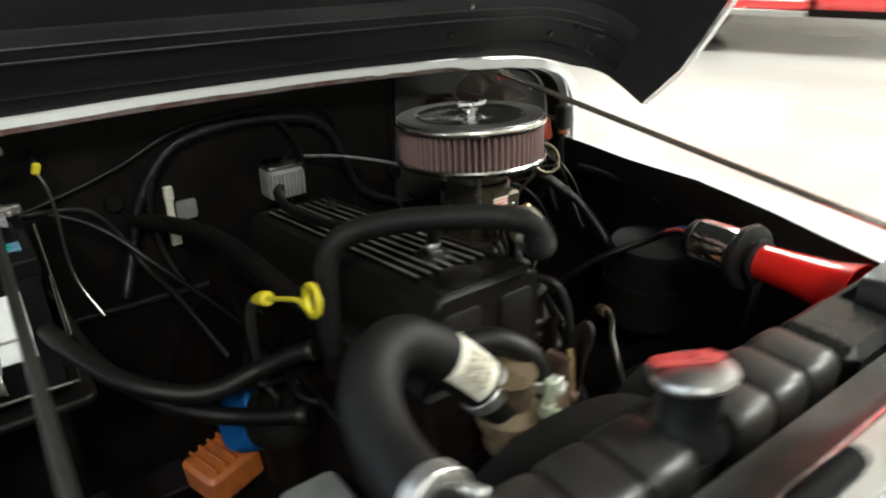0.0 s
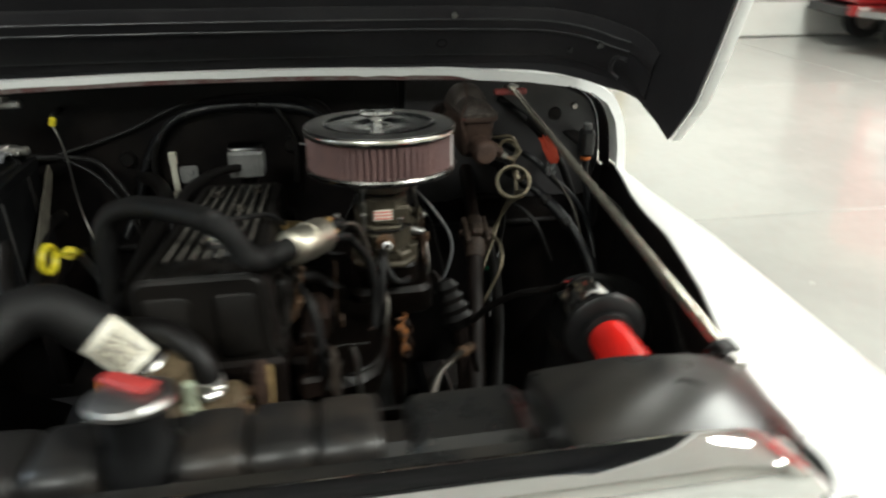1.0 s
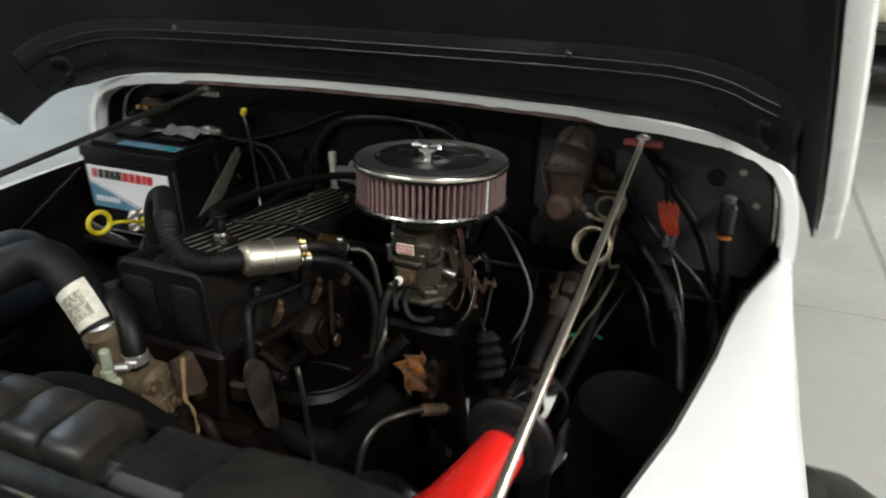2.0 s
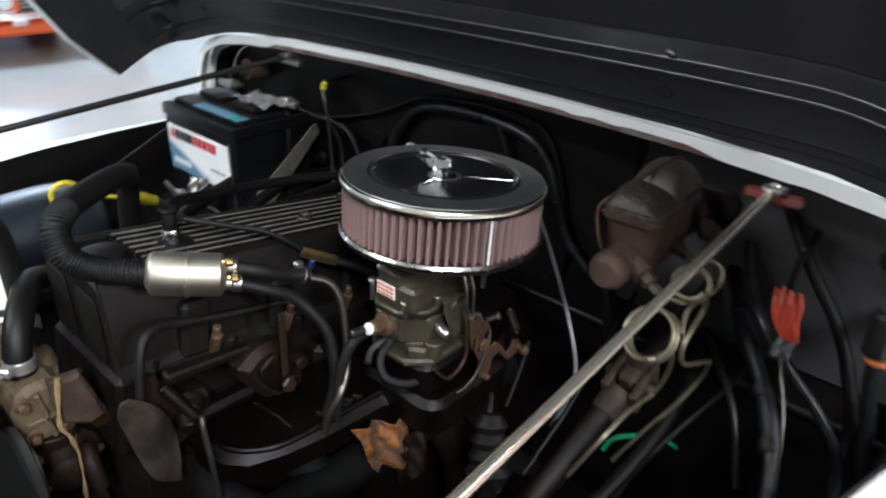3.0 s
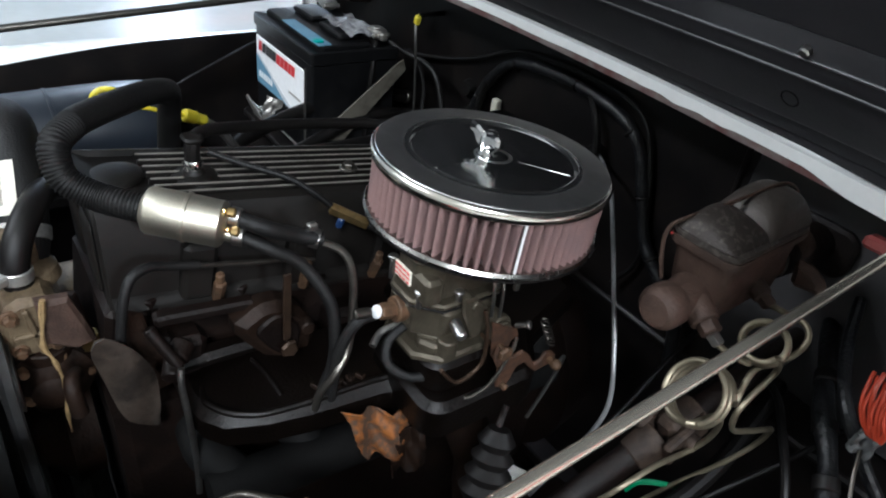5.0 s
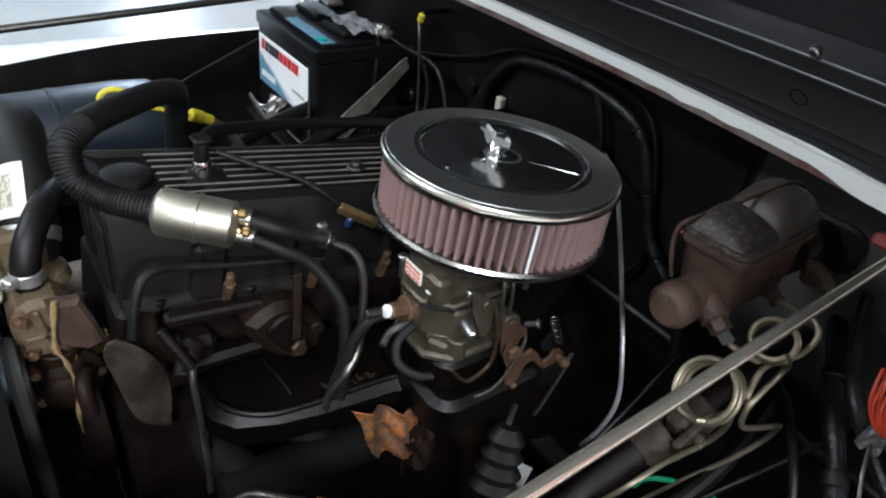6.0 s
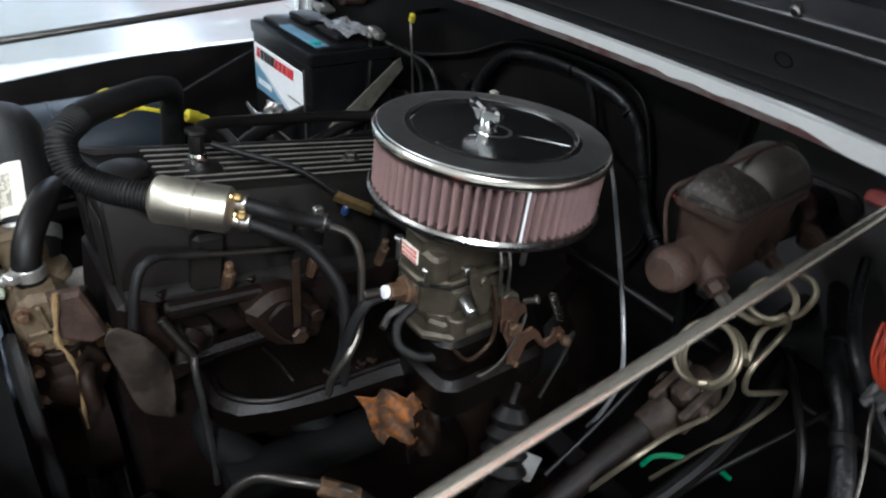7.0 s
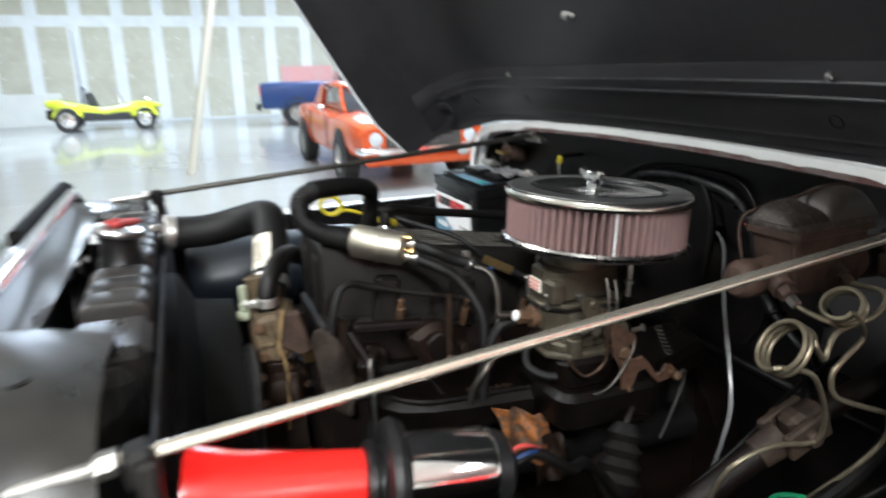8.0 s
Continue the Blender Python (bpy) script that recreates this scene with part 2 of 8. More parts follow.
M_FIRERED = material("fire_engine_red", (0.55, 0.02, 0.02), 0.25, second=(0.42, 0.015, 0.015), scale=1.0, mix=0.5, fine=0.02, bump=0, coat=0.7)
M_DARKRED = material("dark_red_panel", (0.28, 0.02, 0.02), 0.35, second=(0.2, 0.015, 0.015), scale=1.0, mix=0.5, bump=0.05)
M_CREAM = material("cream_car_paint", (0.72, 0.68, 0.54), 0.25, second=(0.65, 0.6, 0.47), scale=1, mix=0.5, fine=0.02, bump=0, coat=0.6)
M_REFLECT = material("white_reflective_tape", (0.82, 0.8, 0.76), 0.4, bump=0)
M_TUBE = glowing("lamp_tube", (1.0, 0.97, 0.9), 6.0)


# ---- mesh building ----
class Build:
    """Collects vertices and faces of one mesh."""

    def __init__(self):
        self.v, self.f = [], []

    def add(self, verts, faces):
        n = len(self.v)
        self.v += [tuple(p) for p in verts]
        self.f += [tuple(i + n for i in f) for f in faces]
        return self

    def box(self, c, s, rot=None, bevel=0.002):
        hx, hy, hz = s[0] / 2, s[1] / 2, s[2] / 2
        b = min(bevel, hx * 0.49, hy * 0.49, hz * 0.49)
        vs, idx = [], {}
        for sx in (-1, 1):
            for sy in (-1, 1):
                for sz in (-1, 1):
                    for ax in range(3):
                        p = [sx * (hx - b), sy * (hy - b), sz * (hz - b)]
                        p[ax] = (sx * hx, sy * hy, sz * hz)[ax]
                        idx[sx, sy, sz, ax] = len(vs)
                        vs.append(p)
        fs = []
        for ax in range(3):
            o = [a for a in range(3) if a != ax]
            for s0 in (-1, 1):
                ring = []
                for a, bb in ((-1, -1), (1, -1), (1, 1), (-1, 1)):
                    k = [0, 0, 0]
                    k[ax], k[o[0]], k[o[1]] = s0, a, bb
                    ring.append(idx[(*k, ax)])
                fs.append(ring)
            for a in (-1, 1):
                for bb in (-1, 1):
                    k0, k1 = [0, 0, 0], [0, 0, 0]
                    k0[ax], k1[ax] = -1, 1
                    for k in (k0, k1):
                        k[o[0]], k[o[1]] = a, bb
                    fs.append([idx[(*k0, o[0])], idx[(*k1, o[0])], idx[(*k1, o[1])], idx[(*k0, o[1])]])
        for sx in (-1, 1):
            for sy in (-1, 1):
                for sz in (-1, 1):
                    fs.append([idx[sx, sy, sz, a] for a in range(3)])
        m = Matrix.Translation(c) @ (Euler([radians(a) for a in rot]).to_matrix().to_4x4() if rot else Matrix())
        return self.add([m @ V(p) for p in vs], fs)

    def lathe(self, profile, origin, axis=(0, 0, 1), seg=32, squash=(1, 1)):
        q = V((0, 0, 1)).rotation_difference(V(axis).normalized()).to_matrix()
        vs, fs = [], []
        n = len(profile)
        for i in range(seg):
            a = 2 * math.pi * i / seg
            for r, h in profile:
                vs.append(V(origin) + q @ V((r * math.cos(a) * squash[0], r * math.sin(a) * squash[1], h)))
        for i in range(seg):
            j = (i + 1) % seg
            for k in range(n - 1):
                fs.append((i * n + k, j * n + k, j * n + k + 1, i * n + k + 1))
        closed = profile[0] == profile[-1]
        if profile[0][0] > 1e-6 and not closed:
            fs.append([i * n for i in reversed(range(seg))])
        if profile[-1][0] > 1e-6 and not closed:
            fs.append([i * n + n - 1 for i in range(seg)])
        return self.add(vs, fs)

    def cyl(self, p0, p1, r0, r1=None, seg=24, bevel=0.0015):
        r1 = r0 if r1 is None else r1
        d = V(p1) - V(p0)
        h = d.length
        b = min(bevel, h * 0.3, r0 * 0.4, r1 * 0.4)
        return self.lathe([(r0 - b, 0), (r0, b), (r1, h - b), (r1 - b, h)], p0, d, seg)

    def tube(self, pts, r, seg=10, smooth=6, ridges=0, depth=0.12, closed=False):
        path = curve_points(pts, smooth, closed)
        if ridges:
            path = even_points(path, ridges * 4)
        n = len(path)
        frames = []
        t0 = (path[1] - path[0]).normalized()
        u = t0.orthogonal().normalized()
        vs, fs = [], []
        for i, p in enumerate(path):
            if closed:
                t = (path[(i + 1) % n] - path[i - 1]).normalized()
            else:
                t = (path[min(i + 1, n - 1)] - path[max(i - 1, 0)]).normalized()
            u = (u - t * u.dot(t)).normalized()
            w = t.cross(u)
            f = i / (n - 1)
            rr = r(f) if callable(r) else r
            if ridges:
                rr *= 1 + depth * (1 if i % 4 in (1, 2) else -1)
            for k in range(seg):
                a = 2 * math.pi * k / seg
                vs.append(p + (u * math.cos(a) + w * math.sin(a)) * rr)
        last = n if closed else n - 1
        for i in range(last):
            j = (i + 1) % n
            for k in range(seg):
                l = (k + 1) % seg
                fs.append((i * seg + k, i * seg + l, j * seg + l, j * seg + k))
        if not closed:
            fs.append(list(reversed(range(seg))))
            fs.append([(n - 1) * seg + k for k in range(seg)])
        return self.add(vs, fs)

    def prism(self, poly, h, m, bevel=0.002):
        """A plate of outline poly (x, y), from z 0 to h, in the frame m."""
        n = len(poly)
        area = sum(poly[i][0] * poly[(i + 1) % n][1] - poly[(i + 1) % n][0] * poly[i][1] for i in range(n))
        if area < 0:
            poly = poly[::-1]
        inner = []
        for i in range(n):
            a, b, c = V(poly[i - 1]), V(poly[i]), V(poly[(i + 1) % n])
            e0, e1 = (b - a).normalized(), (c - b).normalized()
            n0, n1 = V((-e0.y, e0.x)), V((-e1.y, e1.x))
            k = (n0 + n1)
            k = k / max(0.4, k.length_squared) * 2
            inner.append(b + k * bevel)
        b = min(bevel, h * 0.4)
        rings = [([*inner[i], 0]) for i in range(n)], [[*poly[i], b] for i in range(n)], [[*poly[i], h - b] for i in range(n)], [[*inner[i], h] for i in range(n)]
        vs = [m @ V(p) for ring in rings for p in ring]
        fs = [list(reversed(range(n))), [3 * n + i for i in range(n)]]
        for k in range(3):
            for i in range(n):
                j = (i + 1) % n
                fs.append((k * n + i, k * n + j, (k + 1) * n + j, (k + 1) * n + i))
        return self.add(vs, fs)

    def shell(self, rows, thick):
        """A sheet through a grid of points, given thickness along its normals."""
        nu, nv = len(rows), len(rows[0])
        P = [[V(p) for p in r] for r in rows]
        vs, back = [], []
        for i in range(nu):
            for j in range(nv):
                du = P[min(i + 1, nu - 1)][j] - P[max(i - 1, 0)][j]
                dv = P[i][min(j + 1, nv - 1)] - P[i][max(j - 1, 0)]
                k = du.cross(dv).normalized()
                vs.append(P[i][j])
                back.append(P[i][j] - k * thick)
        n = nu * nv
        fs = []
        at = lambda i, j: i * nv + j
        for i in range(nu - 1):
            for j in range(nv - 1):
                q = (at(i, j), at(i + 1, j), at(i + 1, j + 1), at(i, j + 1))
                fs.append(q)
                fs.append(tuple(n + a for a in reversed(q)))
        edge = [at(i, 0) for i in range(nu)] + [at(nu - 1, j) for j in range(1, nv)] + [at(i, nv - 1) for i in range(nu - 2, -1, -1)] + [at(0, j) for j in range(nv - 2, 0, -1)]
        for a, b in zip(edge, edge[1:] + edge[:1]):
            fs.append((b, a, n + a, n + b))
        return self.add(vs + back, fs)

    def ball(self, c, r, seg=16, rings=8):
        prof = [(math.sin(math.pi * i / rings), -math.cos(math.pi * i / rings)) for i in range(rings + 1)]
        n0 = len(self.v)
        self.lathe([(max(a, 1e-7), b) for a, b in prof], (0, 0, 0), seg=seg)
        r = (r, r, r) if not hasattr(r, "__len__") else r
        for i in range(n0, len(self.v)):
            p = self.v[i]
            self.v[i] = (c[0] + p[0] * r[0], c[1] + p[1] * r[1], c[2] + p[2] * r[2])
        return self

    def mesh(self, name, mat, smooth=35):
        me = bpy.data.meshes.new(name)
        me.from_pydata(self.v, [], self.f)
        me.materials.append(mat)
        bm = bmesh.new()
        bm.from_mesh(me)
        bmesh.ops.recalc_face_normals(bm, faces=bm.faces)
        bm.to_mesh(me)
        bm.free()
        if smooth:
            me.shade_smooth()
            me.set_sharp_from_angle(angle=radians(smooth))
        return me


def curve_points(pts, k=6, closed=False):
    P = [V(p) for p in pts]
    n = len(P)
    if n < 3 or k < 2:
        return P
    out = []
    for i in range(n if closed else n - 1):
        if closed:
            a, b, c, d = P[i - 1], P[i], P[(i + 1) % n], P[(i + 2) % n]
        else:
            b, c = P[i], P[i + 1]
            a = P[i - 1] if i else b * 2 - c
            d = P[i + 2] if i + 2 < n else c * 2 - b
        for s in range(k):
            t = s / k
            out.append(0.5 * (2 * b + (c - a) * t + (2 * a - 5 * b + 4 * c - d) * t * t + (3 * b - a - 3 * c + d) * t ** 3))
    if not closed:
        out.append(P[-1])
    return out


def even_points(path, count):
    acc = [0.0]
    for a, b in zip(path, path[1:]):
        acc.append(acc[-1] + (b - a).length)
    out, i = [], 0
    for s in range(count + 1):
        d = acc[-1] * s / count
        while i < len(path) - 2 and acc[i + 1] < d:
            i += 1
        f = (d - acc[i]) / max(1e-9, acc[i + 1] - acc[i])
        out.append(path[i].lerp(path[i + 1], min(1, max(0, f))))
    return out


def thing(name, base, label, category, group="", kind=""):
    ob = new(name)
    ob.empty_display_size = 0.05
    ob.location = base
    return tagged(ob, label, category, group, kind)


def part(name, build, mat, parent, label="", smooth=35):
    """One mesh under a thing or under a part."""
    me = build if isinstance(build, bpy.types.Mesh) else build.mesh(name, mat, smooth)
    ob = new(name, me)
    ob.parent = parent
    if parent.type == "EMPTY":
        ob.matrix_parent_inverse = Matrix.Translation(-V(parent.location))
    return tagged(ob, label)


def single(name, build, mat, label, category, group="", kind="", smooth=35):
    """A thing that is one mesh."""
    return tagged(new(name, build.mesh(name, mat, smooth)), label, category, group, kind)


def setting(name, build, mat, label="", category="", smooth=35):
    return tagged(new(name, build.mesh(name, mat, smooth)), label, category, "", "structure")


def rounded(w, h, r, n=5):
    """Outline of a rounded rectangle about the origin."""
    out = []
    for cx, cy, a0 in ((w / 2 - r, h / 2 - r, 0), (-w / 2 + r, h / 2 - r, 90), (-w / 2 + r, -h / 2 + r, 180), (w / 2 - r, -h / 2 + r, 270)):
        for i in range(n + 1):
            a = radians(a0 + 90 * i / n)
            out.append((cx + r * math.cos(a), cy + r * math.sin(a)))
    return out


def rounded_outline(poly, k=0.25):
    """A polygon with its corners cut short."""
    out = []
    for i, p in enumerate(poly):
        a, b, c = V(poly[i - 1]), V(p), V(poly[(i + 1) % len(poly)])
        out += [tuple(b.lerp(a, k * 0.4)), tuple(b.lerp(c, k * 0.4))]
    return out


def frame_at(o, x, y):
    """A frame at o whose x and y axes are given."""
    x, y = V(x).normalized(), V(y).normalized()
    z = x.cross(y).normalized()
    y = z.cross(x)
    m = Matrix((x, y, z)).transposed().to_4x4()
    m.translation = V(o)
    return m


def loft(rings):
    b = Build()
    n = len(rings[0])
    vs = [p for r in rings for p in r]
    fs = [list(reversed(range(n))), [(len(rings) - 1) * n + i for i in range(n)]]
    for k in range(len(rings) - 1):
        for i in range(n):
            j = (i + 1) % n
            fs.append((k * n + i, k * n + j, (k + 1) * n + j, (k + 1) * n + i))
    return b.add(vs, fs)


# ---- the hall ----
HX0, HX1, HY0, HY1, HZ = -22.5, 16.0, -11.0, 9.1, 5.2
ceiling = setting("ceiling", Build().box(((HX0 + HX1) / 2, (HY0 + HY1) / 2, FLOOR + HZ + 0.1), (HX1 - HX0 + 0.6, HY1 - HY0 + 0.6, 0.2)), M_CEILING, "pale painted ceiling of a showroom hall", "ceiling")
setting("wall_west", Build().box((HX0 - 0.16, (HY0 + HY1) / 2, FLOOR + HZ / 2), (0.2, HY1 - HY0 + 0.4, HZ), bevel=0.004), M_MUD, "unfinished drywall with white taped joints", "wall")
setting("wall_east", Build().box((HX1 + 0.1, (HY0 + HY1) / 2, FLOOR + HZ / 2), (0.2, HY1 - HY0 + 0.4, HZ), bevel=0.004), M_BLOCK, "painted block wall", "wall")
setting("wall_south", Build().box(((HX0 + HX1) / 2, HY0 - 0.1, FLOOR + HZ / 2), (HX1 - HX0, 0.2, HZ), bevel=0.004), M_BLOCK, "painted block wall", "wall")
setting("wall_north", Build().box(((HX0 + HX1) / 2, HY1 + 0.1, FLOOR + HZ / 2), (HX1 - HX0, 0.2, HZ), bevel=0.004), M_BLOCK, "painted block wall", "wall")
for lx, ly, watts, lc in LAMPS:
    area_lamp("hall_lamp", lx, ly, FLOOR + HZ - 0.16, 2.4, 1.2, watts, lc)
    lamp = thing("ceiling_light", (lx, ly, FLOOR + HZ), "long white ceiling light with two tubes", "ceiling light", "hall lights")
    part("housing", Build().box((lx, ly, FLOOR + HZ - 0.04), (2.5, 1.3, 0.07), bevel=0.01), M_DOORWHITE, lamp)
    for dy in (-0.3, 0.3):
        part("tube", Build().cyl((lx - 1.15, ly + dy, FLOOR + HZ - 0.1), (lx + 1.15, ly + dy, FLOOR + HZ - 0.1), 0.03), M_TUBE, lamp)

# ---- the jeep's body ----
jeep = thing("jeep", (0, 0.4, FLOOR), "white open off-road vehicle with its hood raised", "vehicle")

ARCH = [(0, 1.160), (0.2, 1.158), (0.414, 1.151), (0.53, 1.143), (0.613, 1.133), (0.66, 1.121), (0.693, 1.106), (0.722, 1.08), (0.742, 1.04), (0.752, 0.99), (0.757, 0.935)]
arch = curve_points([(-x, 0, z) for x, z in reversed(ARCH[1:])] + [(x, 0, z) for x, z in ARCH], 14)


def arch_inset(d):
    out = []
    n = len(arch)
    for i, p in enumerate(arch):
        t = (arch[min(i + 1, n - 1)] - arch[max(i - 1, 0)]).normalized()
        out.append(p + V((t.z, 0, -t.x)) * d)
    return out


def arch_row(inset, y):
    return [(p.x, y, p.z) for p in arch_inset(inset)]


def chip(i):
    w = math.sin(0.21 * i) * math.sin(0.083 * i + 1)
    return 0.0016 * math.sin(0.37 * i) + 0.0022 * math.sin(1.7 * i) * max(0, w) - 0.0030 * max(0, math.sin(0.11 * i + 2) - 0.75)


def worn_row(inset, y, bite=0.0):
    row = arch_row(inset, y)
    low = arch_row(inset + 0.008, y)
    out = []
    for i, (a, b) in enumerate(zip(row, low)):
        f = min(1, max(0, (abs(a[0] + 0.02) - 0.40) / 0.05)) + bite * chip(i) * 100
        out.append(tuple(p + (q - p) * min(1, max(0, f)) for p, q in zip(a, b)))
    return out


cowl_lip = part("cowl_lip", Build().shell([arch_row(0, 0.296), arch_row(0, 0.276), arch_row(0.003, 0.267), worn_row(0.0135, 0.2655, 1), worn_row(0.0145, 0.268, 1)], 0.0015), M_CHIPPED, jeep, "white lip with chipped paint showing maroon")
part("worn_edge", Build().shell([[p for p in arch_row(d, y) if abs(p[0]) < 0.5] for d, y in ((0.010, 0.2672), (0.0215, 0.2672), (0.0235, 0.272), (0.0245, 0.298))], 0.0012), M_PRIMER, cowl_lip, "worn grey-brown lower edge of the lip")
part("cowl_panel", Build().shell([arch_row(0, 0.62), arch_row(0, 0.45), arch_row(0, 0.2985)], 0.004), M_WHITE, jeep)
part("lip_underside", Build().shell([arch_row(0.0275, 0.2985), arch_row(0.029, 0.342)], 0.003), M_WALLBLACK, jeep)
fw_out = [(p.x, p.z) for p in arch_inset(0.03)] + [(0.755, 0.90), (0.74, 0.45), (-0.74, 0.45), (-0.755, 0.90)]
firewall = part("firewall", Build().prism(fw_out, 0.02, frame_at((0, 0.365, 0), (1, 0, 0), (0, 0, 1)), 0.002), M_WALLBLACK, jeep, "dusty black firewall, darkened for bay shade")
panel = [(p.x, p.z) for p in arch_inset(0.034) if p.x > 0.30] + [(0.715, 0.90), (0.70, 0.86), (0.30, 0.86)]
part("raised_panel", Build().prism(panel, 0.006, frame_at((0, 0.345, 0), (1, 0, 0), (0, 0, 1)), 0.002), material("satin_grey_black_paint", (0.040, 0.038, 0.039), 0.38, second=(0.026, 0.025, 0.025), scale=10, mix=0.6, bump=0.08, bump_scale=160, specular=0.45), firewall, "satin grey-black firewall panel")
part("seam_strip", Build().box((0.295, 0.3435, 1.03), (0.006, 0.006, 0.19)), M_WALLBLACK, firewall)
part("stiffening_rib", Build().tube([(-0.68, 0.345, 0.80), (-0.2, 0.345, 0.80), (0.2, 0.345, 0.80), (0.68, 0.345, 0.80)], 0.008, smooth=2), M_WALLBLACK, firewall)
# body tub behind the cowl
tub = Build().prism([(0.62, 0.35), (2.45, 0.35), (2.45, 1.0), (1.55, 1.0), (1.45, 0.72), (0.85, 0.72), (0.78, 0.93), (0.62, 0.935)], 1.5, frame_at((-0.75, 0, 0), (0, 1, 0), (0, 0, 1)), 0.012)
part("tub", tub, M_WHITE, jeep)
# windshield frame, folded behind the raised hood
ws = Build().tube([(-0.70, 0.66, 0.95), (-0.69, 0.72, 1.15), (-0.66, 0.80, 1.50), (-0.60, 0.805, 1.54), (0.60, 0.805, 1.54), (0.66, 0.80, 1.50), (0.69, 0.72, 1.15), (0.70, 0.66, 0.95)], 0.022, smooth=4)
windshield = part("windshield_frame", ws, M_WHITE, jeep)
part("windshield_glass", Build().prism([(-0.66, 0), (0.66, 0), (0.62, 0.38), (-0.62, 0.38)], 0.006, frame_at((0, 0.715, 1.14), (1, 0, 0), (0, 0.22, 1)), 0.001), M_GLASS, windshield)

# fenders: top sheets that widen to the front
FEND_PASSENGER = [(0.35, 0.742), (0.18, 0.738), (0.05, 0.727), (-0.08, 0.708), (-0.2, 0.676), (-0.32, 0.632), (-0.44, 0.588), (-0.53, 0.562), (-0.60, 0.548), (-0.70, 0.545)]
FEND_DRIVER = [(0.35, 0.745), (0.29, 0.742), (0.2, 0.718), (0.1, 0.688), (0.0, 0.665), (-0.115, 0.648), (-0.2, 0.630), (-0.28, 0.612), (-0.35, 0.590), (-0.42, 0.570), (-0.5, 0.550), (-0.6, 0.536), (-0.70, 0.530)]


def fender_inner(y, side):
    table = FEND_DRIVER if side > 0 else FEND_PASSENGER
    for (y0, x0), (y1, x1) in zip(table, table[1:]):
        if y <= y0 and y >= y1:
            return x0 + (x1 - x0) * (y0 - y) / (y0 - y1)
    return table[-1][1]


def fender_top(y, side):
    return 0.937 + (0.031 if side > 0 else 0.006) * min(1, max(0, (0.29 - y) / 0.4))


for side, nm in ((1, "driver's"), (-1, "passenger's")):
    rows = []
    for i in range(25):
        y = 0.292 - 0.97 * i / 24
        xi, xo = fender_inner(y, side), 0.757 - (0.016 if side > 0 else -0.02) * min(1, max(0, (0.25 - y) / 0.4))
        drop = 0.0 if y > -0.56 else 0.6 * (y + 0.56) ** 2 / 0.12 * 0.5
        w = max(0.012, xo - xi)
        z0 = fender_top(y, side) - drop
        rows.append([(side * p, y, q) for p, q in ((xi, z0 - 0.012), (xi + 0.002, z0), (xi + w * 0.35, z0 + 0.002), (xi + w * 0.7, z0 - 0.002), (xo - w * 0.1, z0 - 0.010), (xo, z0 - 0.03), (xo + 0.003, z0 - 0.08), (xo + 0.002, z0 - 0.16))])
    fender = part("fender", Build().shell(rows, 0.003 * side), M_WHITE, jeep, f"white {nm} side front fender")
    inner = []
    for i in range(20):
        y = 0.344 - 0.985 * i / 19
        xi = fender_inner(y, side) - 0.0025
        zt = fender_top(y, side)
        wob = 0.004 * math.sin(9 * y)
        inner.append([(side * (xi + p), y, z) for p, z in ((0.0, zt + 0.001), (-0.006 + wob, zt - 0.013), (-0.008 + wob, 0.87), (-0.002, 0.80), (-0.03, 0.70), (-0.10, 0.60), (-0.17, 0.50), (-0.30, 0.43))])
    part("inner_fender", Build().shell(inner, -0.004 * side), M_WALLBLACK, jeep, "dusty black inner fender apron, darkened for bay shade")
    flare = []
    for i in range(29):
        a = radians(-20 + 220 * i / 28)
        y, z = -0.30 - 0.43 * math.cos(a), 0.43 + 0.42 * math.sin(a)
        n = (-math.cos(a), math.sin(a))
        flare.append([(side * x, y + n[0] * r, z + n[1] * r) for x, r in ((0.775, 0.0), (0.79, 0.012), (0.83, 0.012), (0.865, -0.005), (0.875, -0.03))])
    part("wheel_flare", Build().shell(flare, 0.006 * side), M_RUBBER, jeep, "black rubber wheel flare")
    for wy in (-0.30, 2.05):
        wheel = part("wheel", Build().lathe([(0.18, -0.12), (0.34, -0.125), (0.375, -0.10), (0.38, -0.03), (0.38, 0.03), (0.375, 0.10), (0.34, 0.125), (0.18, 0.12), (0.17, 0.0), (0.18, -0.12)], (side * 0.735, wy, FLOOR + 0.38), (1, 0, 0), 40), M_TYRE, jeep)
        part("rim", Build().lathe([(0.05, -0.11), (0.19, -0.11), (0.185, -0.02), (0.185, 0.02), (0.19, 0.11), (0.16, 0.10), (0.06, 0.06), (0.001, 0.06)], (side * 0.735, wy, FLOOR + 0.38), (side, 0, 0), 28), M_STEEL, wheel)
    part("frame_rail", Build().box((side * 0.37, 0.75, 0.36), (0.07, 3.0, 0.11), bevel=0.01), M_IRON, jeep)
part("front_axle", Build().cyl((-0.66, -0.30, FLOOR + 0.38), (0.66, -0.30, FLOOR + 0.38), 0.045), M_IRON, jeep)
part("rear_axle", Build().cyl((-0.66, 2.05, FLOOR + 0.38), (0.66, 2.05, FLOOR + 0.38), 0.045), M_IRON, jeep)
part("skid_plate", Build().prism(rounded(0.80, 1.05, 0.05), 0.01, Matrix.Translation((0, -0.06, 0.29)), 0.003), M_IRON, jeep)
part("floor_pan", Build().box((0, 0.86, 0.335), (1.46, 0.96, 0.025), bevel=0.004), M_IRON, jeep)
part("front_bumper", Build().prism(rounded(0.14, 0.07, 0.012), 1.5, frame_at((-0.75, -0.80, 0.40), (0, 0, 1), (0, -1, 0)), 0.006), M_GLOSSPLASTIC, jeep)
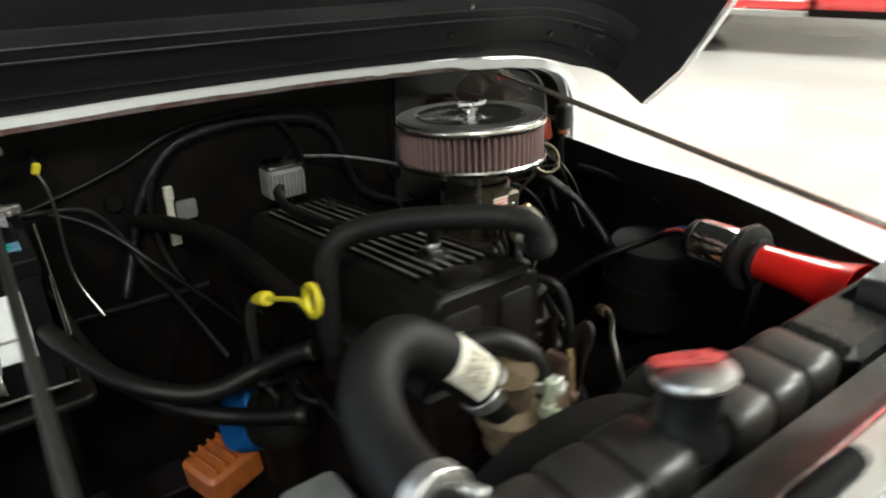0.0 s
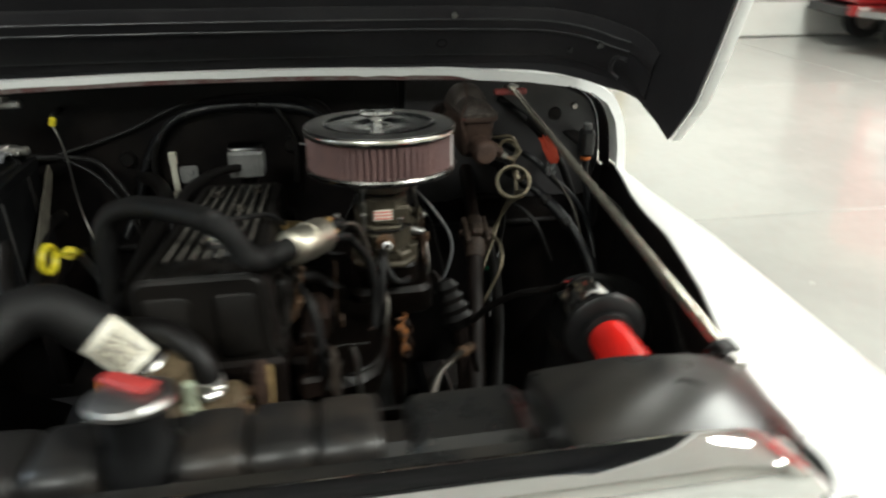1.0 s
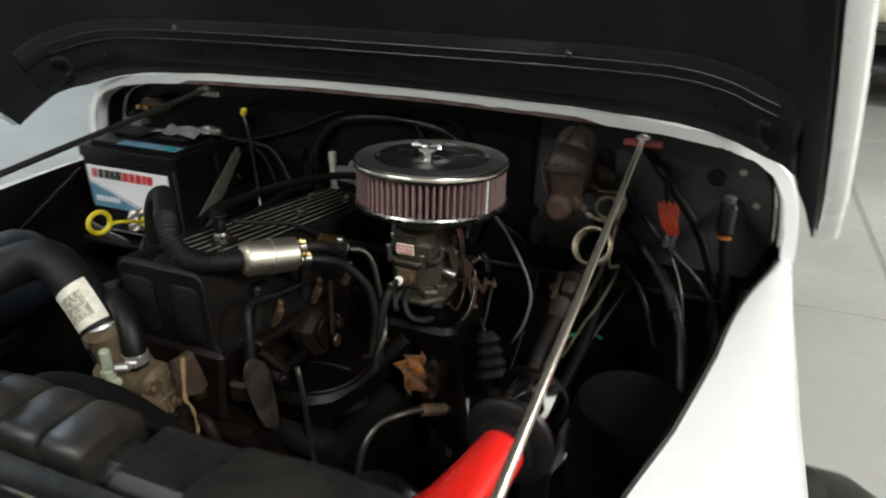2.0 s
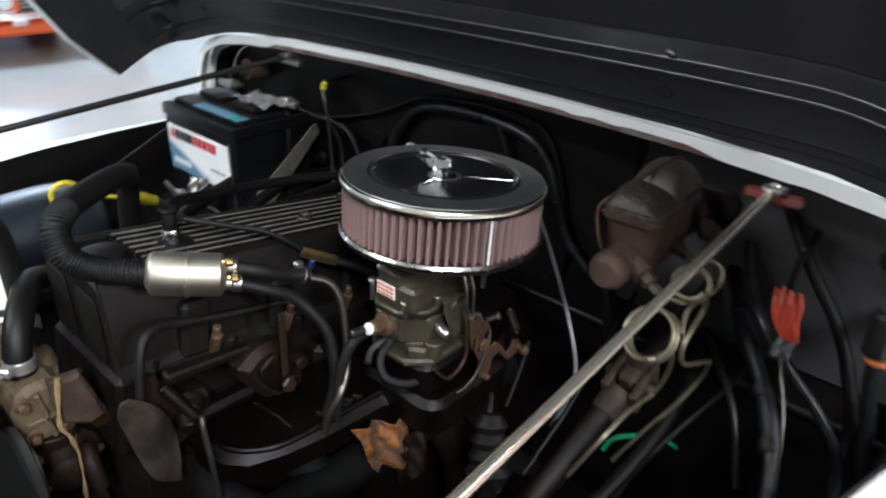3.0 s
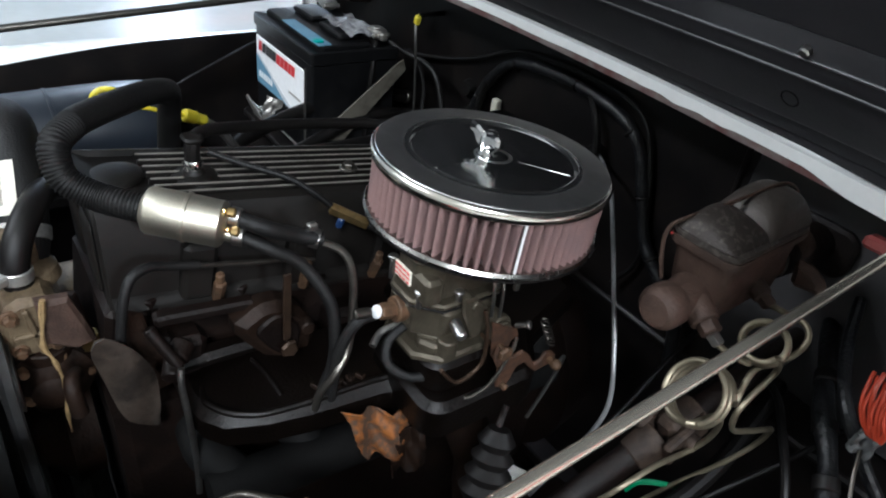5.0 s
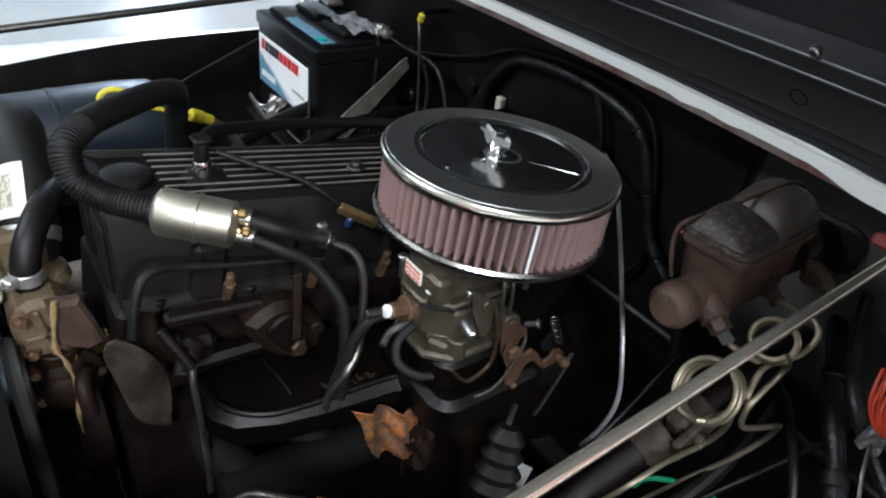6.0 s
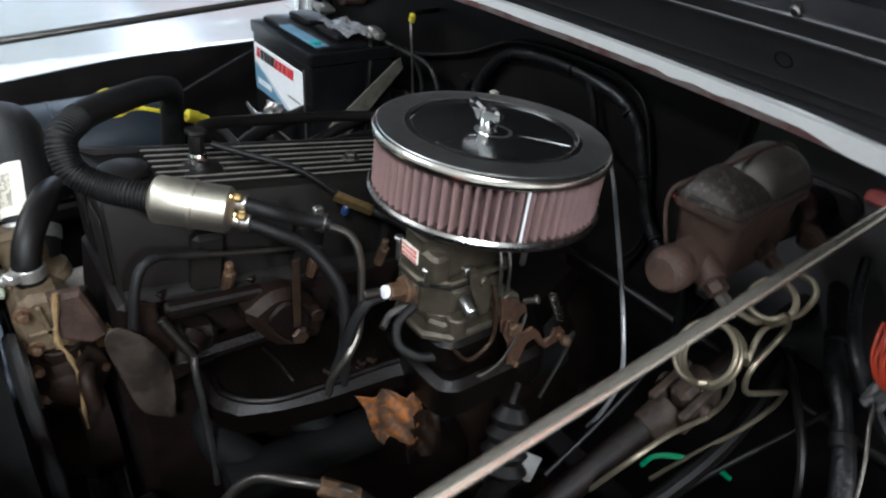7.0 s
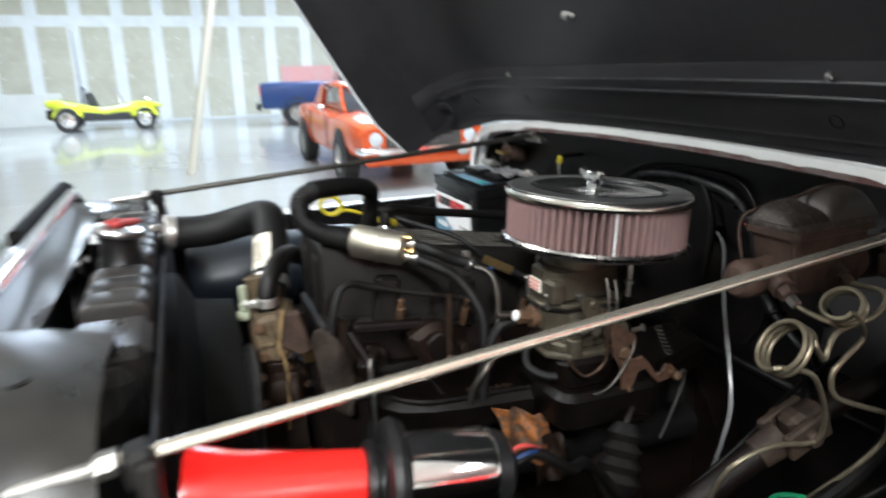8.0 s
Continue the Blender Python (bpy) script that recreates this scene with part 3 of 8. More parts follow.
for side in (-1, 1):
    part("bumper_bracket", Build().box((side * 0.37, -0.74, 0.38), (0.06, 0.16, 0.08), bevel=0.004), M_IRON, jeep)

# ---- raised hood ----
HD, HN = V((0, -0.559, 0.829)), V((0, -0.829, -0.559))
HINGE = V((0, 0.274, 1.168))


def hood_profile(s, lift=0.0, steps=7):
    """Half section of the hood at distance s from its rear edge: (x, depth) pairs from the middle outwards."""
    w = 0.752 - 0.13 * s - 0.07 * s * s
    skirt = 0.210 + 0.03 * min(1, s / 0.13) - 0.02 * max(0, s - 0.4)
    pts = [(0, 0), (w * 0.25, 0.0005), (w * 0.5, 0.002), (w * 0.66, 0.006)]
    for i in range(1, steps + 1):
        a = radians(90 * i / steps)
        pts.append((w * 0.66 + (w - 0.022 - w * 0.66) * math.sin(a), 0.006 + 0.125 * (1 - math.cos(a))))
    pts += [(w - 0.010, 0.165), (w, skirt)]
    return [(x - (lift if i > 3 else 0) * min(1, (i - 3) / 4), d + lift * (1 if i < 8 else 0.4)) for i, (x, d) in enumerate(pts)]


def hood_row(s, lift=0.0, cut=None):
    half = hood_profile(s, lift)
    if cut:
        half = half[:cut]
    full = [(-x, d) for x, d in reversed(half[1:])] + half
    return [HINGE + HD * s + HN * d + V((x, 0, 0)) for x, d in full]


S_ROWS = [0, 0.015, 0.05, 0.12, 0.2, 0.3, 0.42, 0.55, 0.7, 0.82, 0.92]
hood = part("hood", Build().shell([hood_row(s, 0.0035) for s in S_ROWS], 0.003), M_HOOD, jeep, "raised hood with satin black underside")
part("outer_skin", Build().shell([hood_row(s, -0.004) for s in S_ROWS], 0.003), M_WHITE, hood, "white painted outer skin")
part("rear_brace", Build().shell([hood_row(s, l, 11) for s, l in ((0.018, 0.005), (0.026, 0.0095), (0.078, 0.0095), (0.081, 0.0115), (0.084, 0.0125), (0.104, 0.0125), (0.106, 0.0118), (0.110, 0.0100), (0.122, 0.0085), (0.126, 0.0060))], 0.002), M_HOOD, hood)
# Lighter beads paint the highlight lines on the brace's two creases.
M_CREASE = material("crease_highlight", (0.050, 0.050, 0.053), 0.38, second=(0.024, 0.024, 0.026), scale=30, mix=0.8, bump=0.1, specular=0.5)
for s, l in ((0.0845, 0.0152), (0.1050, 0.0150)):
    part("brace_crease", Build().tube(hood_row(s, l, 9), 0.0014, 8, 3), M_CREASE, hood, "pale bead painting the highlight along the pressed brace")
for bx in (-0.365, 0.365):
    o = HINGE + HD * 0.049 + HN * 0.0125 + V((bx, 0, 0))
    part("drain_hole", Build().lathe([(0.0095, -0.003), (0.0095, 0.0010), (0.0082, 0.0016), (0.0072, 0.0004), (0.0070, -0.0025), (0.001, -0.0025)], o, HN, 24), M_FLATBLACK, hood)
rear = hood_row(0.0, 0.0035, 11)
part("rear_flange", Build().shell([rear, [p + V((0, 0.003, -0.009 - 0.012 * min(1, max(0, (abs(p.x) - 0.3) / 0.35)))) * min(1, (0.02 + 10 - abs(i - 10)) / 3) for i, p in enumerate(rear)]], 0.002), M_HOOD, hood)
part("front_brace", Build().shell([hood_row(s, l, 9) for s, l in ((0.80, 0.006), (0.81, 0.03), (0.88, 0.03), (0.89, 0.006))], 0.002), M_HOOD, hood)
for side in (-1, 1):
    hem = []
    for s in S_ROWS:
        x, d = hood_profile(s)[-1]
        hem.append([HINGE + HD * s + HN * (d + e) + V((side * (x + f), 0, 0)) for e, f in ((0.002, 0.002), (0.004, 0.010), (0.001, 0.020), (-0.006, 0.024))])
    part("hem", Build().shell(hem, 0.002 * side), M_WHITE, hood, "white rolled hood edge")
    for bx, bs in ((0.380, 0.112),):
        o = HINGE + HD * bs + HN * 0.018 + V((side * bx, 0, 0))
        part("bolt", Build().cyl(o - HN * 0.006, o + HN * 0.002, 0.0052, seg=8), M_STEEL, hood)
    o = HINGE + HD * 0.05 + V((side * 0.675, 0, 0)) + HN * 0.082
    loop = Build().tube([o + HD * -0.018 + HN * 0.012, o + HD * -0.012 + HN * -0.002 + V((side * -0.012, 0, 0)), o + HD * 0.02 + V((side * -0.014, 0, 0)), o + HD * 0.028 + HN * 0.014], 0.004, smooth=4)
    part("footman_loop", loop, M_HOOD, hood)
    for k in (0, 1):
        o = HINGE + HD * (0.045 + 0.03 * k) + V((side * (0.60 + 0.04 * k), 0, 0)) + HN * (0.032 + 0.022 * k)
        part("drain_plug", Build().cyl(o - HN * 0.004, o + HN * 0.003, 0.008, seg=12), M_GLOSSPLASTIC, hood)
o = HINGE + HD * 0.20 + HN * 0.008 + V((0.24, 0, 0))
for k, (dx, ds) in enumerate(((-0.30, 0.02), (-0.62, 0.12))):
    o2 = o + V((dx, 0, 0)) + HD * ds
    part("wing_bolt", Build().box(o2, (0.03, 0.008, 0.012), (-34, 0, 20), 0.003).cyl(o2 - HN * 0.004, o2 + HN * 0.01, 0.005, seg=8), M_STEEL, hood)
for side in (-1, 1):
    hx = side * 0.45
    part("hinge", Build().box((hx, 0.288, 1.158), (0.06, 0.03, 0.012), bevel=0.003).cyl((hx - 0.03, 0.278, 1.164), (hx + 0.03, 0.278, 1.164), 0.006), M_WHITE, hood)

# ---- grille ----
LIP = [(-0.636, 1.066), (-0.638, 1.074), (-0.642, 1.079), (-0.648, 1.081), (-0.668, 1.0795), (-0.675, 1.077), (-0.679, 1.071), (-0.681, 1.060), (-0.681, 1.045), (-0.6805, 1.03)]


def lip_row(y, z):
    out = []
    for i in range(33):
        x = -0.52 + 1.04 * i / 32
        fall = max(0, abs(x) - 0.40) / 0.12
        out.append((x, y + 0.012 * fall ** 2, z - 0.095 * fall ** 2.2))
    return out


grille = part("grille", Build().shell([lip_row(y, z) for y, z in LIP], 0.003), M_CHROME, jeep, "bright chrome grille with rolled top edge")
for i in range(8):
    x = -0.27 + 0.54 * i / 7
    part("grille_bar", Build().box((x, -0.6765, 0.83), (0.034 if 0 < i < 7 else 0.05, 0.008, 0.40), bevel=0.003), M_CHROME, grille)
part("lower_bar", Build().box((0, -0.6765, 0.60), (1.05, 0.008, 0.08), bevel=0.003), M_CHROME, grille)
part("radiator_screen", Build().box((0, -0.655, 0.83), (0.56, 0.006, 0.40), bevel=0.002), M_RUBBER, grille)
part("seal_strip", Build().tube([(x, -0.655 + 0.012 * (max(0, abs(x) - 0.40) / 0.12) ** 2, 1.0845 - 0.095 * (max(0, abs(x) - 0.40) / 0.12) ** 2.2) for x in [-0.44 + 0.04 * i for i in range(12)]], 0.0080, 12, 3), M_FLATBLACK, grille, "black rubber seal strip")
HLX, HLZ = 0.393, 0.925
for side in (-1, 1):
    c = V((side * HLX, -0.6725, HLZ))
    ring_out, ring_in = [], []
    n = 40
    for i in range(n + 1):
        a = 2 * math.pi * i / n
        ca, sa = math.cos(a), math.sin(a)
        k = min(0.125 / max(1e-6, abs(ca)), (0.106 if sa > 0 else 0.285) / max(1e-6, abs(sa)))
        ring_out.append(c + V((ca * k, 0, sa * k)))
        ring_in.append(c + V((ca * 0.095, 0, sa * 0.095)))
    part("headlight_panel", Build().shell([ring_out, ring_in], 0.007), M_CHROME, grille)
    light = part("headlight", Build().lathe([(0.078, -0.05), (0.093, -0.02), (0.100, 0.004), (0.112, 0.008), (0.116, 0.016), (0.110, 0.024), (0.099, 0.027), (0.092, 0.02), (0.089, 0.008)], c, (0, -1, 0), 48), M_CHROME, jeep, "chrome ringed round headlight")
    part("lens", Build().lathe([(0.089, 0.008), (0.085, 0.018), (0.06, 0.028), (0.03, 0.033), (0.001, 0.034)], c, (0, -1, 0), 40), plain_glass("lamp_glass", (0.55, 0.58, 0.6)) if side < 0 else bpy.data.materials["lamp_glass"], light)
    part("turn_signal", Build().lathe([(0.034, 0), (0.036, 0.008), (0.03, 0.016), (0.001, 0.02)], (side * HLX, -0.679, 0.74), (0, -1, 0), 24), M_ORANGE, jeep)

# black sheet between the radiator and the grille
rows = []
for k in range(13):
    f = k / 12
    y = -0.596 - 0.049 * f
    row = []
    for i in range(45):
        x = -0.52 + 1.04 * i / 44
        fall = max(0, abs(x) - 0.36) / 0.16
        sag = 0.012 * math.sin(math.pi * min(1, f * 1.15)) * (1 if abs(x) < 0.33 else 0.5)
        z = 1.046 + 0.018 * f - sag * 0.4 + 0.003 * math.sin(17 * x + 3 * f) * math.sin(math.pi * f) - 0.095 * fall ** 2.2 * f - 0.03 * fall
        row.append((x, y, z))
    rows.append(row)
deflector = part("top_deflector", Build().shell(rows, 0.003), M_SHEET, jeep, "black sheet over the radiator support")
for side in (-1, 1):
    plate_rows = []
    for k in range(17):
        f = k / 16
        y = -0.528 - 0.112 * f
        prof = curve_points([(x, 0, z) for x, z in (((0.306, 1.03), (0.308, 1.047 + 0.014 * f), (0.316, 1.053 + 0.014 * f), (0.38, 1.057 + 0.011 * f), (0.44, 1.054 + 0.008 * f), (0.485, 1.040 + 0.002 * f), (0.515, 1.008 - 0.01 * f), (0.53, 0.95 - 0.01 * f)) if side > 0 else ((0.306, 1.03), (0.308, 1.040), (0.316, 1.044), (0.40, 1.044), (0.46, 1.038), (0.50, 1.020), (0.53, 0.97)))], 5)
        plate_rows.append([(side * p.x, y, p.z + (0.004 if side > 0 else 0.002) * math.sin(math.pi * f) + 0.0012 * math.sin(70 * p.x + 9 * f) * math.sin(5 * f + 20 * p.x)) for p in prof])
    plate = part("support_plate", Build().shell(plate_rows, -0.004 * side), M_SHEET, jeep, "black sheet metal support plate")
    part("rubber_bumper", Build().lathe([(0.013, 0), (0.014, 0.003), (0.010, 0.004), (0.007, 0.001), (0.001, 0.0005)], (side * 0.415, -0.585, 1.0645 if side > 0 else 1.0445), (0, 0, 1), 20), M_RUBBER, plate)
part("support_flange", Build().box((0, -0.4985, 0.940), (1.03, 0.006, 0.145), bevel=0.002), M_WALLBLACK, jeep)


# ---- support rods ----
def support_rod(p0, p1, r, bar_mat, plate_mat, label):
    rod = thing("support_rod", p1, label, "rod", "support rods")
    d = (V(p1) - V(p0)).normalized()
    a, b = V(p0), V(p1)
    part("bar", Build().cyl(a, b, r, seg=20), bar_mat, rod)
    part("flattened_end", Build().box(a + d * -0.004, (0.022, 0.03, 0.006), (-12, 0, 0), 0.002).cyl(a - V((0, 0, 0.006)), a + V((0, 0, 0.007)), 0.007, seg=6), M_STEEL, rod)
    part("bracket", Build().box(a + V((0, 0.008, -0.010)), (0.062, 0.02, 0.012), (-10, 0, 0), 0.003), plate_mat, rod, "maroon painted bracket" if plate_mat is M_MAROON else "")
    e = b - d * 0.018
    part("rubber_block", Build().box(e + V((0, 0, -0.006)), (0.024, 0.022, 0.028), (8, 0, 10), 0.005), M_RUBBER, rod, "black rubber block")
    part("nut", Build().cyl(e + d * 0.012, e + d * 0.026, 0.009, seg=6), M_STEEL, rod)
    part("threaded_end", Build().tube([e + d * 0.02, e + d * 0.075], lambda f: 0.0045, seg=10, smooth=1), M_STEEL, rod)
    part("foot", Build().box(e + V((0, 0.004, -0.03)), (0.03, 0.014, 0.06), bevel=0.003), M_WALLBLACK, rod)


support_rod((0.5, 0.252, 1.1165), (0.4993, -0.520, 1.037), 0.0050, M_ROD, M_MAROON, "bare steel rod from firewall to radiator support")
support_rod((-0.379, 0.256, 1.1235), (-0.392, -0.525, 1.0575), 0.0052, M_DARKROD, M_STEEL, "dark steel rod over the battery side")

# ---- radiator ----
radiator = thing("radiator", (0, -0.54, 0.46), "black radiator with ribbed top tank and pressure cap", "radiator")
tank = part("top_tank", Build().box((0, -0.54, 0.978), (0.64, 0.05, 0.085), bevel=0.014), M_TANK, radiator)
bulge = loft([[(x, a, 0.996 + b) for a, b in rounded(0.072 * k, 0.094 * k, 0.016, 5)] for x, k in ((-0.0240, 0.84), (-0.0225, 0.945), (-0.018, 0.985), (0, 1.0), (0.018, 0.985), (0.0225, 0.945), (0.0240, 0.84))]).mesh("tank_section", M_TANK)
for i in range(13):
    x = -0.309 + 0.0515 * i
    if abs(x) > 0.03 and x < 0.2:
        part("tank_section", bulge, None, tank).location = (x, -0.541, 0)
part("tank_cover", Build().box((0.25, -0.541, 0.984), (0.10, 0.076, 0.10), bevel=0.010), M_SHEET, radiator, "flat satin black tank cover")
core = Build().box((0, -0.54, 0.72), (0.56, 0.04, 0.46), bevel=0.003)
for i in range(46):
    core.box((-0.27 + 0.012 * i, -0.518, 0.72), (0.003, 0.006, 0.44), bevel=0.001)
part("core", core, M_RUBBER, radiator)
part("bottom_tank", Build().box((0, -0.54, 0.475), (0.60, 0.06, 0.05), bevel=0.012), M_GLOSSPLASTIC, radiator)
for side in (-1, 1):
    part("side_channel", Build().box((side * 0.295, -0.54, 0.72), (0.03, 0.05, 0.50), bevel=0.004), M_GLOSSPLASTIC, radiator)
part("filler_neck", Build().lathe([(0.032, 0.0), (0.030, 0.010), (0.024, 0.018), (0.023, 0.048), (0.025, 0.054)], (0, -0.543, 1.022), seg=32), M_GLOSSPLASTIC, radiator)
cap = part("pressure_cap", Build().lathe([(0.026, 0), (0.030, 0.002), (0.0315, 0.006), (0.030, 0.010), (0.025, 0.012), (0.020, 0.0135), (0.010, 0.015), (0.001, 0.015)], (0, -0.543, 1.074), (0, 0.2, 1), seg=40), M_CAP, radiator, "worn bright metal pressure cap")
part("lever", Build().prism([(-0.031, -0.007), (-0.014, -0.009), (0.013, -0.0095), (0.017, 0.0), (0.013, 0.0095), (-0.014, 0.009), (-0.031, 0.007), (-0.035, 0)], 0.006, frame_at((0.004, -0.540, 1.0875), (0.80, -0.60, 0.12), (0.60, 0.80, -0.16)), 0.0025).box((0.008, -0.547, 1.0945), (0.022, 0.008, 0.003), (0, 0, -36), 0.001), M_CAPRED, cap, "red release lever")
part("hose_neck", Build().cyl((-0.192, -0.54, 1.020), (-0.195, -0.472, 1.028), 0.0215), M_GLOSSPLASTIC, radiator)
shroud = Build().lathe([(0.29, 0.0), (0.285, 0.03), (0.245, 0.05), (0.238, 0.10), (0.232, 0.10), (0.24, 0.046), (0.28, 0.024), (0.284, 0.0), (0.29, 0.0)], (0, -0.512, 0.72), (0, 1, 0), 44)
part("fan_shroud", shroud, M_FLATBLACK, radiator, "black plastic fan shroud")

# ---- engine ----
engine = thing("engine", (0, -0.03, 0.40), "oily straight-six engine under a black cover, castings darkened for shade", "engine")
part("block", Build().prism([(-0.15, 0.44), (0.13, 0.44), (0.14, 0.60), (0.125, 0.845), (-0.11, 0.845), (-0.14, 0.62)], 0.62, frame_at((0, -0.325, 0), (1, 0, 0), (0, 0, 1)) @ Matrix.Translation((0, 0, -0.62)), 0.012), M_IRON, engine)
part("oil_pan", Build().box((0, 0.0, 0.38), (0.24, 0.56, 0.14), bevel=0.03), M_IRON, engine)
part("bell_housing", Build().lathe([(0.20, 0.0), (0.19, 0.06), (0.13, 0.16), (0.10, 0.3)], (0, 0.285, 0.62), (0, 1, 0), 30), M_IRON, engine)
VC_TILT = 8.3


def fall(y):
    """How far the engine, which leans back, drops at y."""
    return -math.tan(radians(VC_TILT)) * (y + 0.25)


def vc(x, y, h):
    """A place on the cover's tilted top."""
    return (x, y, 1.0425 + h + fall(y))


head = Build().box((0.006, -0.02, 0.888 + fall(-0.02)), (0.165, 0.60, 0.095), (-VC_TILT, 0, 0), 0.006)
for i in range(6):
    y = -0.25 + 0.092 * i
    head.box((0.098, y, 0.883 + fall(y)), (0.04, 0.045, 0.055), (-VC_TILT, 0, 0), 0.008)
    head.cyl((0.083, y - 0.02, 0.930 + fall(y)), (0.083, y - 0.02, 0.948 + fall(y)), 0.008, seg=6)
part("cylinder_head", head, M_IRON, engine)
cover_rows = []
for i in range(30):
    f = i / 29
    y = -0.302 + 0.475 * f
    top = vc(0, y, 0)[2]
    low = fall(y)
    mid = 0.007 if 0.0 < f < 0.97 else 0.0
    cover_rows.append([(x, y, z) for x, z in ((-0.076, 0.935 + low), (-0.073, 0.942 + low), (-0.066, 0.948 + low), (-0.062, top - 0.012), (-0.057, top - 0.003), (-0.050, top), (-0.047, top - mid), (0.058, top - mid), (0.061, top), (0.068, top - 0.003), (0.073, top - 0.012), (0.078, 0.948 + low), (0.085, 0.942 + low), (0.088, 0.935 + low))])
cover = part("valve_cover", Build().shell(cover_rows, 0.003), M_PLASTIC, engine, "black plastic valve cover with long fins")


def cover_end(top):
    return rounded_outline([(-0.075, 0), (0.087, 0), (0.078, 0.016), (0.073, top - 0.010), (0.064, top), (-0.053, top), (-0.062, top - 0.010), (-0.067, 0.016)])


part("cover_front", Build().prism(cover_end(0.1125), 0.008, frame_at((0, -0.2965, 0.937), (1, 0, 0), (0, 0, 1)), 0.003), M_PLASTIC, cover)
part("cover_back", Build().prism(cover_end(0.1075), 0.006, frame_at((0, 0.178, 0.935 + fall(0.178)), (1, 0, 0), (0, 0, 1)), 0.002), M_PLASTIC, cover)
for x, w in ((-0.03, 0.05), (0.042, 0.046)):
    part("front_panel", Build().prism(rounded(w, 0.080, 0.010), 0.005, frame_at((x, -0.3035, 0.991), (1, 0, 0), (0, 0, 1)), 0.003), M_PLASTIC, cover)
part("front_apron", Build().prism([(-0.07, 0.862), (0.08, 0.862), (0.086, 0.90), (0.086, 0.936), (-0.074, 0.936), (-0.074, 0.90)], 0.016, frame_at((0, -0.296, 0), (1, 0, 0), (0, 0, 1)), 0.004), M_IRON, engine)
# Pale strip colour: worn fin tops plus the glint they show at grazing angles.
M_FIN = material("worn_fin_glint", (0.26, 0.24, 0.21), 0.45, 0.5, second=(0.15, 0.14, 0.12), scale=45, mix=0.6, bump=0.1)
fin = Build().box((0, 0, 0), (0.0034, 0.41, 0.010), bevel=0.0010).mesh("fin", M_PLASTIC)
worn = Build().box((0, 0, 0), (0.0026, 0.405, 0.0012), bevel=0.0004).mesh("fin_edge", M_FIN)
for i in range(7):
    for name, mesh, h in (("fin", fin, -0.003), ("fin_edge", worn, 0.0024)):
        ob = part(name, mesh, None, cover, "worn fin edge with its glint painted pale" if mesh is worn else "")
        ob.location = vc(-0.038 + 0.0147 * i, -0.04, h)
        ob.rotation_euler = (radians(-VC_TILT), 0, 0)
for x, y in ((0.022, -0.02), (-0.022, 0.08), (0.036, 0.1)):
    p = V(vc(x, y, 0.004))
    part("cover_bolt", Build().cyl(p, p + V((0, 0, 0.009)), 0.0075, seg=6).cyl(p, p + V((0, 0, 0.003)), 0.011, seg=16), M_DARKSTEEL, cover)
for i in range(4):
    part("side_lug", Build().box((0.082, -0.22 + 0.11 * i, 0.972 + fall(-0.22 + 0.11 * i)), (0.022, 0.034, 0.066), (-VC_TILT, 0, 0), 0.008), M_PLASTIC, cover)
p = V((0.0, -0.268, 1.040))
part("oil_filler_cap", Build().lathe([(0.024, -0.012), (0.025, -0.003), (0.0265, 0.001), (0.025, 0.005), (0.019, 0.008), (0.009, 0.0095), (0.001, 0.010)], p, seg=32), M_PLASTIC, engine, "round black filler cap")
# crankcase valve on the cover
p = V((0.014, -0.196, 1.034))
valve = part("crankcase_valve", Build().lathe([(0.026, -0.010), (0.026, -0.003), (0.0235, 0.0), (0.021, 0.004), (0.012, 0.006), (0.010, 0.010)], p, seg=28), M_PLASTIC, engine)
part("collar", Build().lathe([(0.0095, 0.008), (0.0105, 0.010), (0.0105, 0.016), (0.0085, 0.020)], p, seg=20), M_CHROME, valve, "chrome collar")
part("elbow", Build().tube([p + V((0, 0, 0.018)), p + V((0, 0, 0.030)), p + V((-0.001, 0.002, 0.041))], 0.0080, smooth=4).prism(rounded(0.024, 0.020, 0.007), 0.0055, Matrix.Translation(p + V((-0.003, 0.002, 0.039))), 0.002), M_RUBBER, valve)
part("hose", Build().tube([p + V((-0.006, 0.004, 0.040)), (-0.012, -0.172, 1.071), (-0.036, -0.125, 1.058), (-0.052, -0.05, 1.044), (-0.052, 0.05, 1.030), (-0.03, 0.14, 1.018), (0.0, 0.20, 1.005)], 0.0068, 12, 7), M_RUBBER, valve, "black crankcase hose")
# rear breather of the cover
rb = V((0.012, 0.222, 0.985))
part("breather_stem", Build().cyl((0.012, 0.222, 0.93), (0.012, 0.222, 0.99), 0.014), M_IRON, engine)
breather2 = part("rear_breather", Build().prism(rounded(0.062, 0.05, 0.014), 0.046, Matrix.Translation(rb), 0.003), M_PALEGREY, engine, "small grey pleated breather with chrome top")
for i in range(9):
    part("pleat", Build().box(rb + V((-0.026 + 0.0065 * i, -0.0262, 0.023)), (0.004, 0.003, 0.040), bevel=0.001), M_PALEGREY, breather2)
part("chrome_top", Build().prism(rounded(0.064, 0.052, 0.015), 0.008, Matrix.Translation(rb + V((0, 0, 0.046))), 0.003), M_CHROME, breather2)

